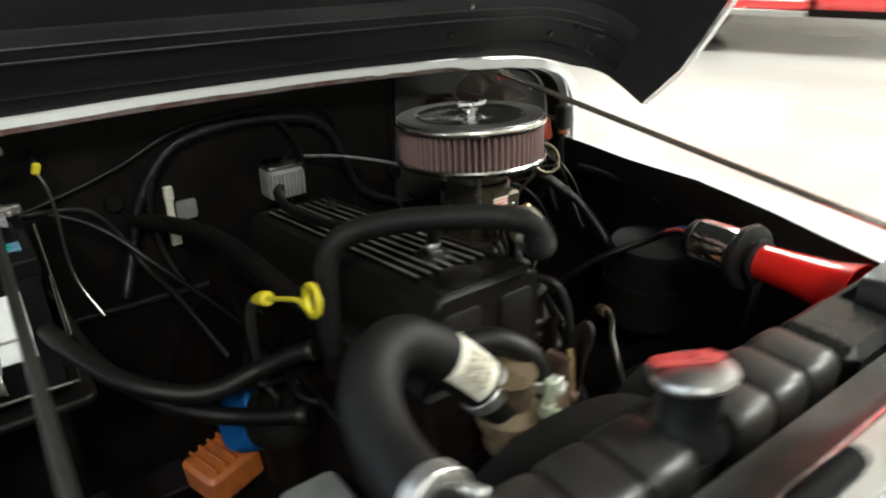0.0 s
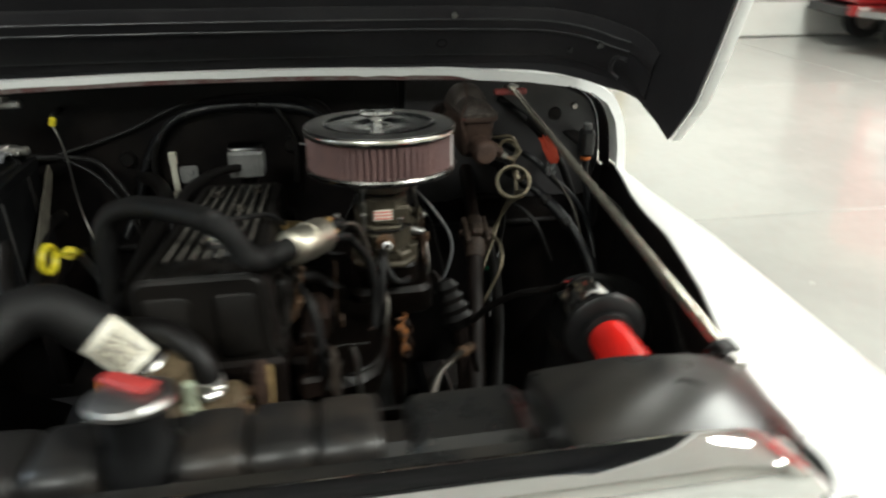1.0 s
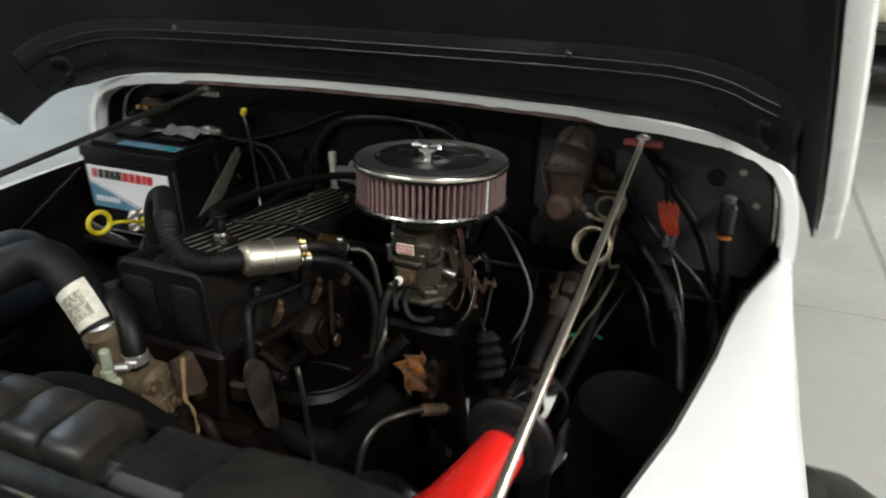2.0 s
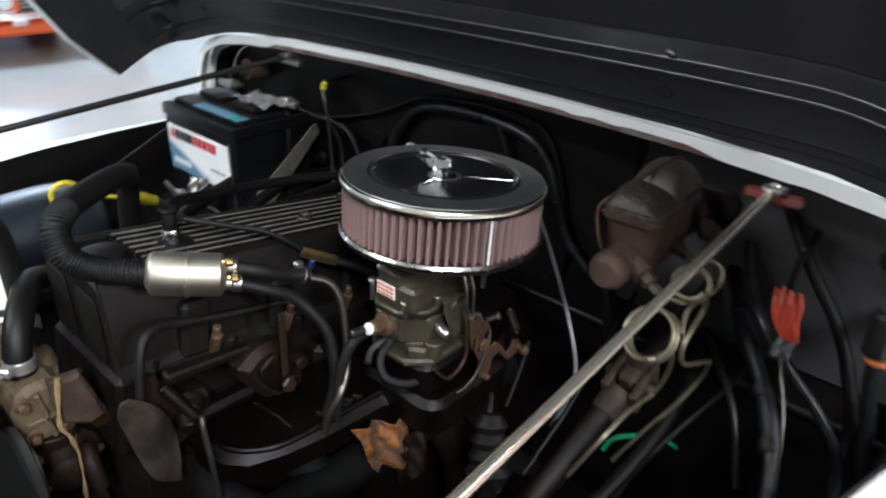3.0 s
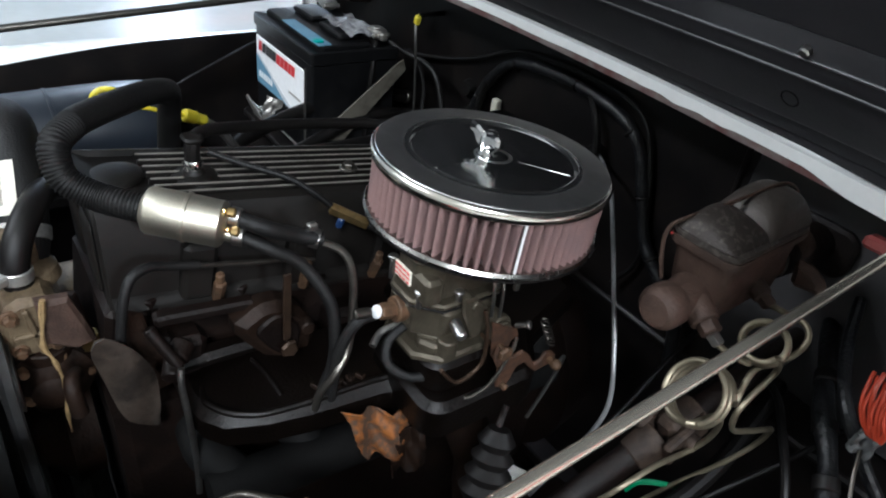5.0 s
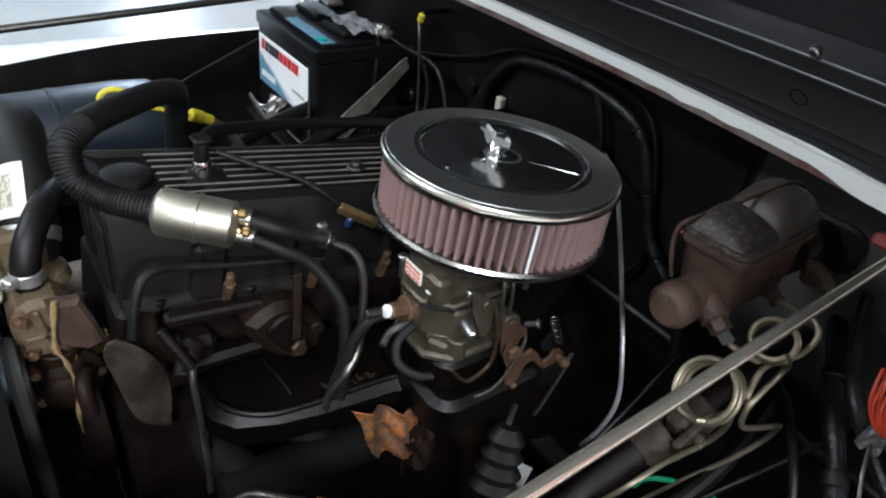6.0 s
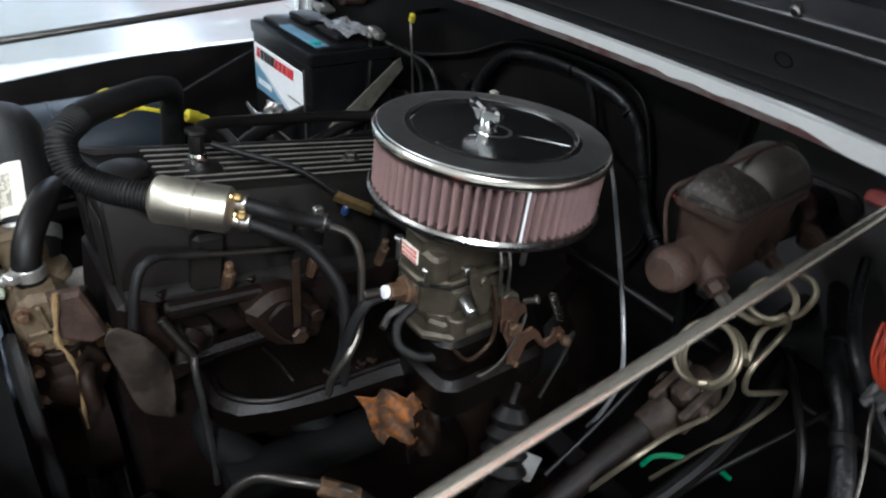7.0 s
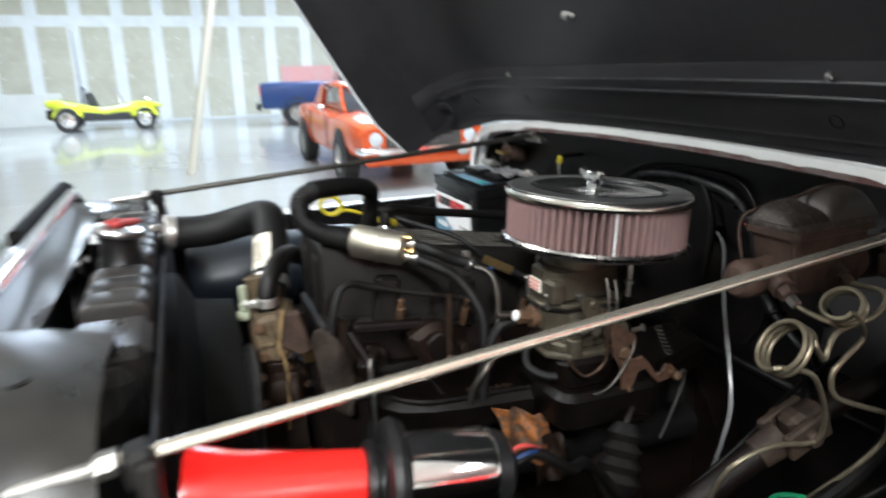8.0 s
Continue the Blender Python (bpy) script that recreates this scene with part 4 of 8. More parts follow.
# ---- intake and exhaust side ----
plan = [(-0.262, 0.10), (-0.262, 0.150), (-0.256, 0.176), (-0.240, 0.197), (-0.20, 0.212), (-0.16, 0.220), (-0.12, 0.224), (-0.08, 0.228), (-0.03, 0.245), (-0.01, 0.285), (0.06, 0.295), (0.10, 0.27), (0.13, 0.23), (0.24, 0.19), (0.25, 0.10), (0.10, 0.10), (0.02, 0.105), (-0.10, 0.105)]
intake = part("intake_manifold", Build().prism([(x, y) for y, x in plan], 0.045, Matrix.Translation((0, 0, 0.822)), 0.010), M_MANIFOLD, engine, "cast intake manifold, darkened for under-hood shade")
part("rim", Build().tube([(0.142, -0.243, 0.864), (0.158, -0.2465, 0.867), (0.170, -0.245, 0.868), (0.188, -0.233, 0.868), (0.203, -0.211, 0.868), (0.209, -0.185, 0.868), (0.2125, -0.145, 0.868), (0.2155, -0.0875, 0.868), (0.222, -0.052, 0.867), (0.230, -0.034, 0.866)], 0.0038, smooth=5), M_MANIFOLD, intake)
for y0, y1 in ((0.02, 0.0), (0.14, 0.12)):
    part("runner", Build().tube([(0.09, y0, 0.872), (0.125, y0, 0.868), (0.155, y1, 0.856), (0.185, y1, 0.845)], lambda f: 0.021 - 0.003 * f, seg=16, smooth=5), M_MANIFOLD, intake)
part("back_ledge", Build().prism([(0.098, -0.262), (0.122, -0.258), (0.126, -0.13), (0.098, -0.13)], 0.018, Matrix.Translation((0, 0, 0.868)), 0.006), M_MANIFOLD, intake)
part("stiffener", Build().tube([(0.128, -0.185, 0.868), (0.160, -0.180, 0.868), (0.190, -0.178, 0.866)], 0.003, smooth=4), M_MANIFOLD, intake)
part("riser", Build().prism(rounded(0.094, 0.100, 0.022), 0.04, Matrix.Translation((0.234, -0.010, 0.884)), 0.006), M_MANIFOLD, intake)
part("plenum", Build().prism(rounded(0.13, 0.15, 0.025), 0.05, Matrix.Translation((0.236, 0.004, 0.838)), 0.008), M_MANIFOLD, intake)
for i in range(5):
    part("cast_mark", Build().box((0.196 + 0.002 * i, -0.145 + 0.012 * i, 0.8685), (0.009, 0.003, 0.006), (0, 0, 25 - 30 * (i % 2)), 0.001).box((0.199 + 0.002 * i, -0.142 + 0.012 * i, 0.8685), (0.003, 0.007, 0.006), (0, 0, 25), 0.001), M_BROWNMETAL, intake)
for i in range(3):
    part("cast_mark", Build().box((0.206 + 0.002 * i, -0.138 + 0.012 * i, 0.8685), (0.010, 0.003, 0.006), (0, 0, 25), 0.001).box((0.209 + 0.002 * i, -0.134 + 0.012 * i, 0.8685), (0.010, 0.003, 0.006), (0, 0, 5 + 30 * i), 0.001), M_BROWNMETAL, intake)
exhaust = part("exhaust_manifold", Build().tube([(0.195, -0.26, 0.765), (0.205, 0.0, 0.76), (0.205, 0.2, 0.755)], lambda f: 0.026 + 0.003 * math.sin(38 * f), 16, 6), M_FLATBLACK, engine, "flat black exhaust manifold")
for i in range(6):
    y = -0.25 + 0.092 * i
    part("exhaust_runner", Build().tube([(0.12, y, 0.80), (0.16, y, 0.79), (0.19, y * 0.9, 0.765)], 0.022, 14, 4), M_FLATBLACK, exhaust)
part("down_pipe", Build().tube([(0.21, 0.05, 0.75), (0.235, 0.07, 0.68), (0.24, 0.10, 0.55), (0.22, 0.3, 0.42)], 0.03, 16), M_BROWNMETAL, exhaust)


def crumpled(name, centre, du, dv, n, amp, mat, parent, label, seed):
    r = random.Random(seed)
    rows = []
    nn = V(du).cross(V(dv)).normalized()
    for i in range(n):
        row = []
        for j in range(n):
            a, b = i / (n - 1) - 0.5, j / (n - 1) - 0.5
            q = V(centre) + V(du) * a + V(dv) * b
            q += nn * (amp * math.sin(9 * a + 4 * b + seed) + amp * 1.5 * (abs(math.sin(6.5 * a - 4.5 * b + 0.7 * seed)) - 0.6) + r.uniform(-1, 1) * amp * 0.22)
            if i in (0, n - 1) or j in (0, n - 1):
                q += V(du) * (0.03 * math.sin(7 * b + seed) + r.uniform(-0.02, 0.02)) + V(dv) * (0.04 * math.sin(6 * a) + r.uniform(-0.02, 0.02))
            row.append(q)
        rows.append(row)
    return part(name, Build().shell(rows, 0.002), mat, parent, label, smooth=55)


crumpled("heat_shield", (0.246, -0.088, 0.816), (0.012, 0.062, -0.010), (0.010, 0.026, -0.074), 18, 0.0050, M_RUST, engine, "crumpled rusty orange heat shield", 3)
crumpled("shield_flap", (0.256, -0.060, 0.785), (0.016, 0.034, 0.012), (0.008, 0.006, -0.062), 10, 0.005, M_BROWNMETAL, engine, "bent grey-brown flap of the heat shield", 8)
# front cluster: thermostat housing, pump, pulleys
housing = part("thermostat_housing", Build().prism([(-0.395, 0.893), (-0.396, 0.93), (-0.388, 0.948), (-0.376, 0.954), (-0.354, 0.953), (-0.345, 0.944), (-0.343, 0.90), (-0.355, 0.885), (-0.38, 0.884)], 0.085, frame_at((-0.036, 0, 0), (0, 1, 0), (0, 0, 1)), 0.007), M_HOUSING, engine, "corroded alloy thermostat housing")
part("hose_neck", Build().lathe([(0.034, -0.012), (0.033, 0.0), (0.026, 0.008), (0.0225, 0.012), (0.0225, 0.045), (0.024, 0.048)], (-0.016, -0.366, 0.945), (-0.12, -0.14, 1), 28), M_HOUSING, housing)
part("side_outlet", Build().tube([(-0.002, -0.364, 0.93), (0.011, -0.368, 0.945), (0.017, -0.371, 0.960)], 0.0125, smooth=4).cyl((0.015, -0.37, 0.938), (0.016, -0.3705, 0.950), 0.017, seg=20), M_HOUSING, housing)
for y, z in ((-0.386, 0.938), (-0.352, 0.936), (-0.384, 0.897), (-0.353, 0.898)):
    part("bolt", Build().cyl((0.047, y, z), (0.057, y, z), 0.0058, seg=6).cyl((0.045, y, z), (0.050, y, z), 0.0085, seg=16), M_TAN, housing)
part("face_rib", Build().box((0.050, -0.369, 0.917), (0.006, 0.006, 0.056), (8, 0, 0), 0.002).box((0.050, -0.368, 0.914), (0.006, 0.038, 0.006), (0, 0, 0), 0.002), M_HOUSING, housing)
part("bleed_plug", Build().cyl((0.002, -0.398, 0.945), (0.004, -0.400, 0.988), 0.0062, seg=8).cyl((0.002, -0.398, 0.952), (0.002, -0.399, 0.962), 0.009, seg=6), M_GREENISH, housing, "green corroded brass plug")
part("bleed_plug", Build().cyl((0.010, -0.395, 0.944), (0.012, -0.428, 0.951), 0.0066, seg=10), M_GREENISH, housing, "pale corroded plug")
part("wedge_bracket", Build().prism([(-0.364, 0.966), (-0.336, 0.963), (-0.326, 0.93), (-0.320, 0.905), (-0.338, 0.90), (-0.362, 0.915)], 0.016, frame_at((0.058, 0, 0), (0, 1, 0), (0, 0, 1)), 0.004), M_CYLINDER, engine, "brown stained wedge bracket")
part("drip_streak", Build().tube([(0.0755, -0.357, 0.970), (0.076, -0.3625, 0.940), (0.076, -0.3655, 0.917), (0.078, -0.361, 0.903), (0.078, -0.3585, 0.889), (0.077, -0.3565, 0.868), (0.076, -0.358, 0.850), (0.075, -0.3605, 0.822), (0.075, -0.361, 0.797)], lambda f: 0.0026 - 0.0010 * f + 0.0007 * math.sin(31 * f), seg=7, smooth=6), material("golden_sealant", (0.36, 0.25, 0.12), 0.25, 0.2, second=(0.20, 0.13, 0.06), scale=120, mix=0.7, bump=0.3, coat=0.5), engine, "thin golden sealant bead")
part("pump_casting", Build().lathe([(0.036, 0), (0.040, 0.006), (0.038, 0.02), (0.026, 0.03), (0.020, 0.046), (0.012, 0.05)], (0.022, -0.360, 0.848), (1, -0.15, 0), 26).cyl((0.02, -0.362, 0.80), (0.03, -0.362, 0.89), 0.026), M_BROWNMETAL, engine)
for a in range(5):
    q = V((0.040, -0.362 + 0.032 * math.cos(1.25 * a), 0.848 + 0.032 * math.sin(1.25 * a)))
    part("pump_bolt", Build().cyl(q, q + V((0.012, 0, 0)), 0.0055, seg=6), M_TAN, engine)
part("small_elbow", Build().tube([(0.072, -0.345, 0.87), (0.085, -0.350, 0.875), (0.094, -0.352, 0.865), (0.097, -0.35, 0.84)], 0.008, 12, 5), M_BROWNMETAL, engine)
LEAF_NEAR = [(-0.3215, 0.9625), (-0.3105, 0.955), (-0.300, 0.942), (-0.2925, 0.926), (-0.286, 0.905), (-0.2835, 0.880), (-0.2845, 0.858), (-0.289, 0.8385)]
LEAF_FAR = [(-0.3285, 0.961), (-0.3335, 0.950), (-0.332, 0.935), (-0.327, 0.915), (-0.3225, 0.890), (-0.318, 0.868), (-0.310, 0.8525), (-0.2925, 0.8375)]
near = even_points(curve_points([(0, y, z) for y, z in LEAF_NEAR], 4), 14)
far = even_points(curve_points([(0, y, z) for y, z in LEAF_FAR], 4), 14)
rows = []
for a, b in zip(near, far):
    rows.append([a.lerp(b, k / 8) + V((0.140 + 0.004 * math.sin(math.pi * k / 8) + 0.003 * math.sin(55 * a.z + 0.5 * k), 0, 0)) for k in range(9)])
part("shield_plate", Build().shell(rows, 0.003), material("leaf_plate_brown", (0.040, 0.030, 0.023), 0.55, 0.2, second=(0.011, 0.008, 0.006), scale=30, mix=0.9, bump=0.5, bump_scale=160, specular=0.4), engine, "brown stained leaf-shaped plate", smooth=60)
part("plate_bracket", Build().box((0.116, -0.312, 0.905), (0.030, 0.02, 0.03), (0, 0, 10), 0.005), M_IRON, engine)
part("pulley_guard", Build().prism([(-0.299, 0.968), (-0.283, 0.958), (-0.279, 0.931), (-0.262, 0.905), (-0.260, 0.862), (-0.284, 0.856), (-0.300, 0.90)], 0.008, frame_at((0.112, 0, 0), (0, 1, 0), (0, 0, 1)), 0.003), M_BROWNMETAL, engine)
pump = part("water_pump", Build().lathe([(0.07, 0), (0.075, 0.03), (0.05, 0.05), (0.03, 0.08)], (0, -0.335, 0.745), (0, -1, 0), 24), M_BROWNMETAL, engine)
part("pulley", Build().lathe([(0.03, 0), (0.075, 0.0), (0.07, 0.008), (0.066, 0.012), (0.07, 0.016), (0.075, 0.024), (0.03, 0.024)], (0, -0.405, 0.745), (0, -1, 0), 32), M_STEEL, pump)
part("crank_pulley", Build().lathe([(0.03, 0), (0.09, 0.0), (0.083, 0.01), (0.09, 0.02), (0.083, 0.03), (0.09, 0.04), (0.03, 0.04)], (0, -0.335, 0.52), (0, -1, 0), 32), M_STEEL, engine)
belt_pts = [(0.079, 0, 0.745), (0.05, 0, 0.805), (0.0, 0, 0.824), (-0.06, 0, 0.805), (-0.20, 0, 0.79), (-0.255, 0, 0.74), (-0.21, 0, 0.68), (-0.09, 0, 0.52), (0.0, 0, 0.43), (0.09, 0, 0.52)]
part("fan_belt", Build().tube([(x, -0.417, z) for x, y, z in belt_pts], 0.006, seg=6, smooth=4, closed=True), M_RUBBER, engine)
belt2 = [(0.09, 0, 0.52), (0.098, 0, 0.62), (0.098, 0, 0.75), (0.094, 0, 0.86), (0.082, 0, 0.902), (0.055, 0, 0.915), (0.03, 0, 0.90), (0.018, 0, 0.86), (-0.04, 0, 0.65), (-0.09, 0, 0.52), (-0.05, 0, 0.45), (0.05, 0, 0.45)]
part("accessory_belt", Build().tube([(x, -0.402, z) for x, y, z in belt2], 0.007, seg=6, smooth=4, closed=True), M_GREYPLASTIC, engine)
part("idler_pulley", Build().lathe([(0.010, 0), (0.036, 0.0), (0.031, 0.008), (0.036, 0.016), (0.010, 0.018)], (0.056, -0.393, 0.874), (0, -1, 0), 28), M_STEEL, engine)
fan = part("fan", Build().lathe([(0.05, 0), (0.055, 0.01), (0.04, 0.03), (0.001, 0.032)], (0, -0.425, 0.745), (0, -1, 0), 28), M_STEEL, engine, "engine cooling fan")
for i in range(6):
    a = 2 * math.pi * i / 6 + 0.3
    u, w = V((math.cos(a), 0, math.sin(a))), V((-math.sin(a), 0, math.cos(a)))
    o = V((0, -0.445, 0.745))
    part("blade", Build().shell([[o + u * r + w * s * (0.035 + 0.02 * (r / 0.2)) + V((0, -0.02 * s, 0)) for s in (-1, -0.3, 0.3, 1)] for r in (0.04, 0.09, 0.15, 0.205)], 0.002), M_PLASTIC, fan)
alternator = thing("alternator", (-0.205, -0.32, 0.73), "grey alloy alternator with orange-marked rear cover", "alternator")
part("body", Build().lathe([(0.03, 0), (0.066, 0.004), (0.070, 0.02), (0.070, 0.09), (0.062, 0.105), (0.03, 0.11)], (-0.21, -0.39, 0.735), (0, 1, 0), 32), M_HOUSING, alternator)
part("pulley", Build().lathe([(0.012, 0), (0.04, 0.0), (0.034, 0.008), (0.04, 0.018), (0.012, 0.02)], (-0.21, -0.407, 0.735), (0, -1, 0), 28), M_STEEL, alternator)
part("end_casting", Build().prism(rounded(0.075, 0.085, 0.014), 0.05, Matrix.Translation((-0.165, -0.225, 0.745)), 0.008), M_PALEGREY, alternator, "pale alloy end casting")
cover2 = thing("ribbed_cover", (-0.204, 0.01, 0.68), "ribbed orange plastic cover low beside the engine", "cover")
part("box", Build().prism(rounded(0.085, 0.075, 0.01), 0.05, frame_at((-0.204, 0.015, 0.660), (1, 0.3, 0.1), (-0.3, 1, 0)), 0.006), M_ORANGE, cover2)
for k in range(5):
    part("rib", Build().box((-0.234 + 0.014 * k, 0.006 + 0.0043 * k, 0.713 + 0.0012 * k), (0.004, 0.062, 0.006), (0, 0, 17), 0.001), M_ORANGE, cover2)
part("bracket", Build().box((-0.15, -0.345, 0.80), (0.09, 0.03, 0.03), (0, 25, 0), 0.006), M_HOUSING, alternator)
filt = thing("oil_filter", (-0.15, 0.0, 0.70), "blue spin-on oil filter", "oil filter")
part("canister", Build().lathe([(0.03, 0), (0.045, 0.006), (0.047, 0.02), (0.047, 0.075), (0.043, 0.085)], (-0.115, -0.03, 0.768), (-1, 0, 0.35), 30), M_BLUE, filt)
part("base", Build().cyl((-0.098, -0.03, 0.762), (-0.117, -0.03, 0.769), 0.05), M_IRON, filt)
dist = thing("distributor", (-0.14, -0.08, 0.78), "black distributor with cluster of leads", "distributor")
part("body", Build().cyl((-0.145, -0.09, 0.72), (-0.15, -0.09, 0.80), 0.03), M_IRON, dist)
part("cap", Build().lathe([(0.045, 0), (0.046, 0.02), (0.04, 0.04), (0.03, 0.045), (0.001, 0.046)], (-0.15, -0.09, 0.80), seg=28), M_PLASTIC, dist)
for i in range(6):
    a = 2 * math.pi * i / 6
    q = V((-0.15 + 0.028 * math.cos(a), -0.09 + 0.028 * math.sin(a), 0.842))
    part("lead", Build().tube([q, q + V((0, 0, 0.03)), q + V((-0.01, -0.02 + 0.05 * (i - 2.5), 0.045)), (-0.10, -0.27 + 0.095 * i, 0.86), (-0.085, -0.25 + 0.092 * i, 0.84)], 0.004, seg=8), M_RUBBER, dist)

# ---- air cleaner ----
AC = V((0.232, 0.008, 0))
cleaner = thing("air_cleaner", (0.232, 0, 1.045), "round open-element air cleaner with chrome lid", "air cleaner")
R = 0.1095
verts, faces = [], []
NP = 72
for i in range(NP * 8):
    a = 2 * math.pi * i / (NP * 8)
    c = (1.0, 0.97, 0.78, 0.14, 0.0, 0.14, 0.78, 0.97)[i % 8]
    r = R - 0.0205 + 0.0202 * c
    for z in (1.066, 1.078, 1.092, 1.106, 1.1205):
        verts.append((AC.x + r * math.cos(a), AC.y + r * math.sin(a), z))
n = NP * 8
for i in range(n):
    j = (i + 1) % n
    for k in range(4):
        faces.append((i * 5 + k, j * 5 + k, j * 5 + k + 1, i * 5 + k + 1))
element = part("filter_element", Build().add(verts, faces), M_FILTER, cleaner, "mauve-grey pleated cotton gauze filter", smooth=60)
part("seam", Build().box(AC + V((0.1006, -0.0422, 1.0935)), (0.002, 0.003, 0.054), (0, 0, 67), 0.0005), M_LABELWHITE, element)
part("top_band", Build().lathe([(R - 0.024, 0), (R + 0.0005, 0.0005), (R + 0.001, 0.004), (R - 0.01, 0.006)], AC + V((0, 0, 1.1195)), seg=96), M_RUBBER, element)
part("bottom_band", Build().lathe([(R - 0.024, 0), (R + 0.002, 0.0), (R + 0.002, 0.0045), (R - 0.01, 0.006)], AC + V((0, 0, 1.0635)), seg=96), M_RUBBER, element)
lid = part("lid", Build().lathe([(R - 0.0240, 0.0040), (R - 0.0250, 0.0080), (R - 0.0262, 0.0089), (R - 0.0295, 0.0090), (R - 0.0310, 0.0098), (R - 0.0325, 0.0090), (R - 0.0340, 0.0072), (R - 0.038, 0.0070), (0.05, 0.0068), (0.022, 0.0066), (0.017, 0.0058), (0.012, 0.0062), (0.001, 0.0062)], AC + V((0, 0, 1.123)), seg=128), M_LID, cleaner, "brushed chrome lid with pressed ring")
part("outer_ring", Build().lathe([(R - 0.001, 0.004), (R + 0.001, 0.006), (R - 0.001, 0.0082), (R - 0.006, 0.0088), (R - 0.0258, 0.0090), (R - 0.0262, 0.0060)], AC + V((0, 0, 1.123)), seg=128), M_LIDRING, lid, "scuffed flat outer ring")
part("lid_rim", Build().lathe([(R - 0.003, -0.0035), (R + 0.0018, -0.0032), (R + 0.0030, -0.0016), (R + 0.0034, 0.0016), (R + 0.0030, 0.0046), (R + 0.0014, 0.0068), (R - 0.001, 0.0078), (R - 0.003, 0.006), (R - 0.003, -0.0035)], AC + V((0, 0, 1.123)), seg=128), M_RIM, lid, "bright rolled rim")
for a in (38, 158, 278):
    d = V((math.cos(radians(a)), math.sin(radians(a)), 0))
    part("pressed_rib", Build().tube([AC + V((0, 0, 1.1288)) + d * 0.024, AC + V((0, 0, 1.1292)) + d * 0.072], lambda f: 0.0012 + 0.0006 * f, seg=8, smooth=1), M_LID, lid)
cleaner.rotation_euler = (radians(-3.5), 0, 0)
cleaner.location.z -= 0.006
base = part("base_pan", Build().lathe([(0.035, -0.012), (0.055, -0.012), (0.06, -0.004), (R - 0.012, -0.002), (R + 0.002, 0.0), (R + 0.004, 0.004), (R + 0.002, 0.007), (R - 0.02, 0.006), (0.05, 0.002), (0.035, 0.002)], AC + V((0, 0, 1.0595)), seg=96), M_PAN, cleaner)
part("throat", Build().lathe([(0.041, 0), (0.040, 0.012), (0.042, 0.02)], AC + V((-0.003, -0.016, 1.034)), seg=36), M_TAN, cleaner)
for sx, sy in ((-0.032, -0.058), (0.052, 0.02)):
    part("pan_stud", Build().cyl(AC + V((sx, sy, 1.000)), AC + V((sx, sy, 1.062)), 0.0032, seg=10).cyl(AC + V((sx, sy, 1.016)), AC + V((sx, sy, 1.022)), 0.0060, seg=6), M_STEEL, cleaner)
nut = part("wing_nut", Build().lathe([(0.013, 0), (0.013, 0.002), (0.0095, 0.004), (0.0085, 0.008), (0.0095, 0.013), (0.0092, 0.021), (0.006, 0.025), (0.001, 0.026)], AC + V((-0.004, -0.004, 1.1255)), seg=28), M_CHROME, lid, "large chrome wing nut")
for s in (-1, 1):
    o = AC + V((-0.004, -0.004, 1.1425))
    u = V((math.cos(radians(-6)), math.sin(radians(-6)), 0)) * s
    w = V((-u.y, u.x, 0))
    part("wing", Build().prism([(0.002, -0.007), (0.009, -0.006), (0.015, 0.000), (0.0225, 0.001), (0.0245, 0.004), (0.0245, 0.0095), (0.0215, 0.0115), (0.012, 0.0105), (0.002, 0.0085)], 0.009, frame_at(o - w * 0.0045 * s, u, (0, 0, 1)) @ Matrix.Translation((0, 0, -0.0045)), 0.0022), M_CHROME, nut)

# ---- carburettor ----
carb = thing("carburettor", (0.235, 0, 0.885), "dull cast carburettor with linkage and small label", "carburettor")
CX, CY = 0.229, -0.012


def casting(w, d, cut):
    return [(CX - w + cut, CY - d), (CX + w - cut, CY - d), (CX + w, CY - d + cut), (CX + w, CY + d - cut), (CX + w - cut, CY + d), (CX - w + cut, CY + d), (CX - w, CY + d - cut), (CX - w, CY - d + cut)]


def layer(poly, z0, z1, bevel=0.003):
    return Build().prism(poly, z1 - z0, Matrix.Translation((0, 0, z0)), bevel)


part("base_flange", layer(casting(0.048, 0.058, 0.022), 0.922, 0.932), M_CARB, carb)
part("throttle_body", layer(casting(0.036, 0.047, 0.018), 0.931, 0.948).cyl((CX + 0.040, -0.038, 0.926), (CX + 0.040, -0.038, 0.950), 0.0105).box((CX + 0.026, -0.048, 0.936), (0.024, 0.020, 0.014), (0, 0, 30), 0.004), M_CARB, carb)
body = layer(casting(0.037, 0.054, 0.022), 0.946, 0.984, 0.004)
for dx, dy, w, l in ((-0.006, -0.046, 0.040, 0.024), (0.028, -0.014, 0.024, 0.044)):
    body.prism(rounded(w, l, 0.010, 5), 0.033, Matrix.Translation((CX + dx, CY + dy, 0.951)), 0.006)
part("main_body", body, M_CARB, carb)
part("joint_gasket", layer(casting(0.0405, 0.0605, 0.0235), 0.984, 0.9865, 0.0005), M_RUBBER, carb)
part("joint_flange", layer(casting(0.041, 0.061, 0.024), 0.9865, 0.993, 0.002), M_CARB, carb)
top = layer(casting(0.034, 0.0555, 0.020), 0.992, 1.036, 0.005)
top.prism(rounded(0.034, 0.020, 0.006), 0.030, Matrix.Translation((CX + 0.020, CY - 0.046, 0.992)), 0.004)
top.lathe([(0.043, 0), (0.041, 0.010), (0.0395, 0.016)], (CX, CY, 1.034), seg=36)
part("air_horn", top, M_CARB, carb)
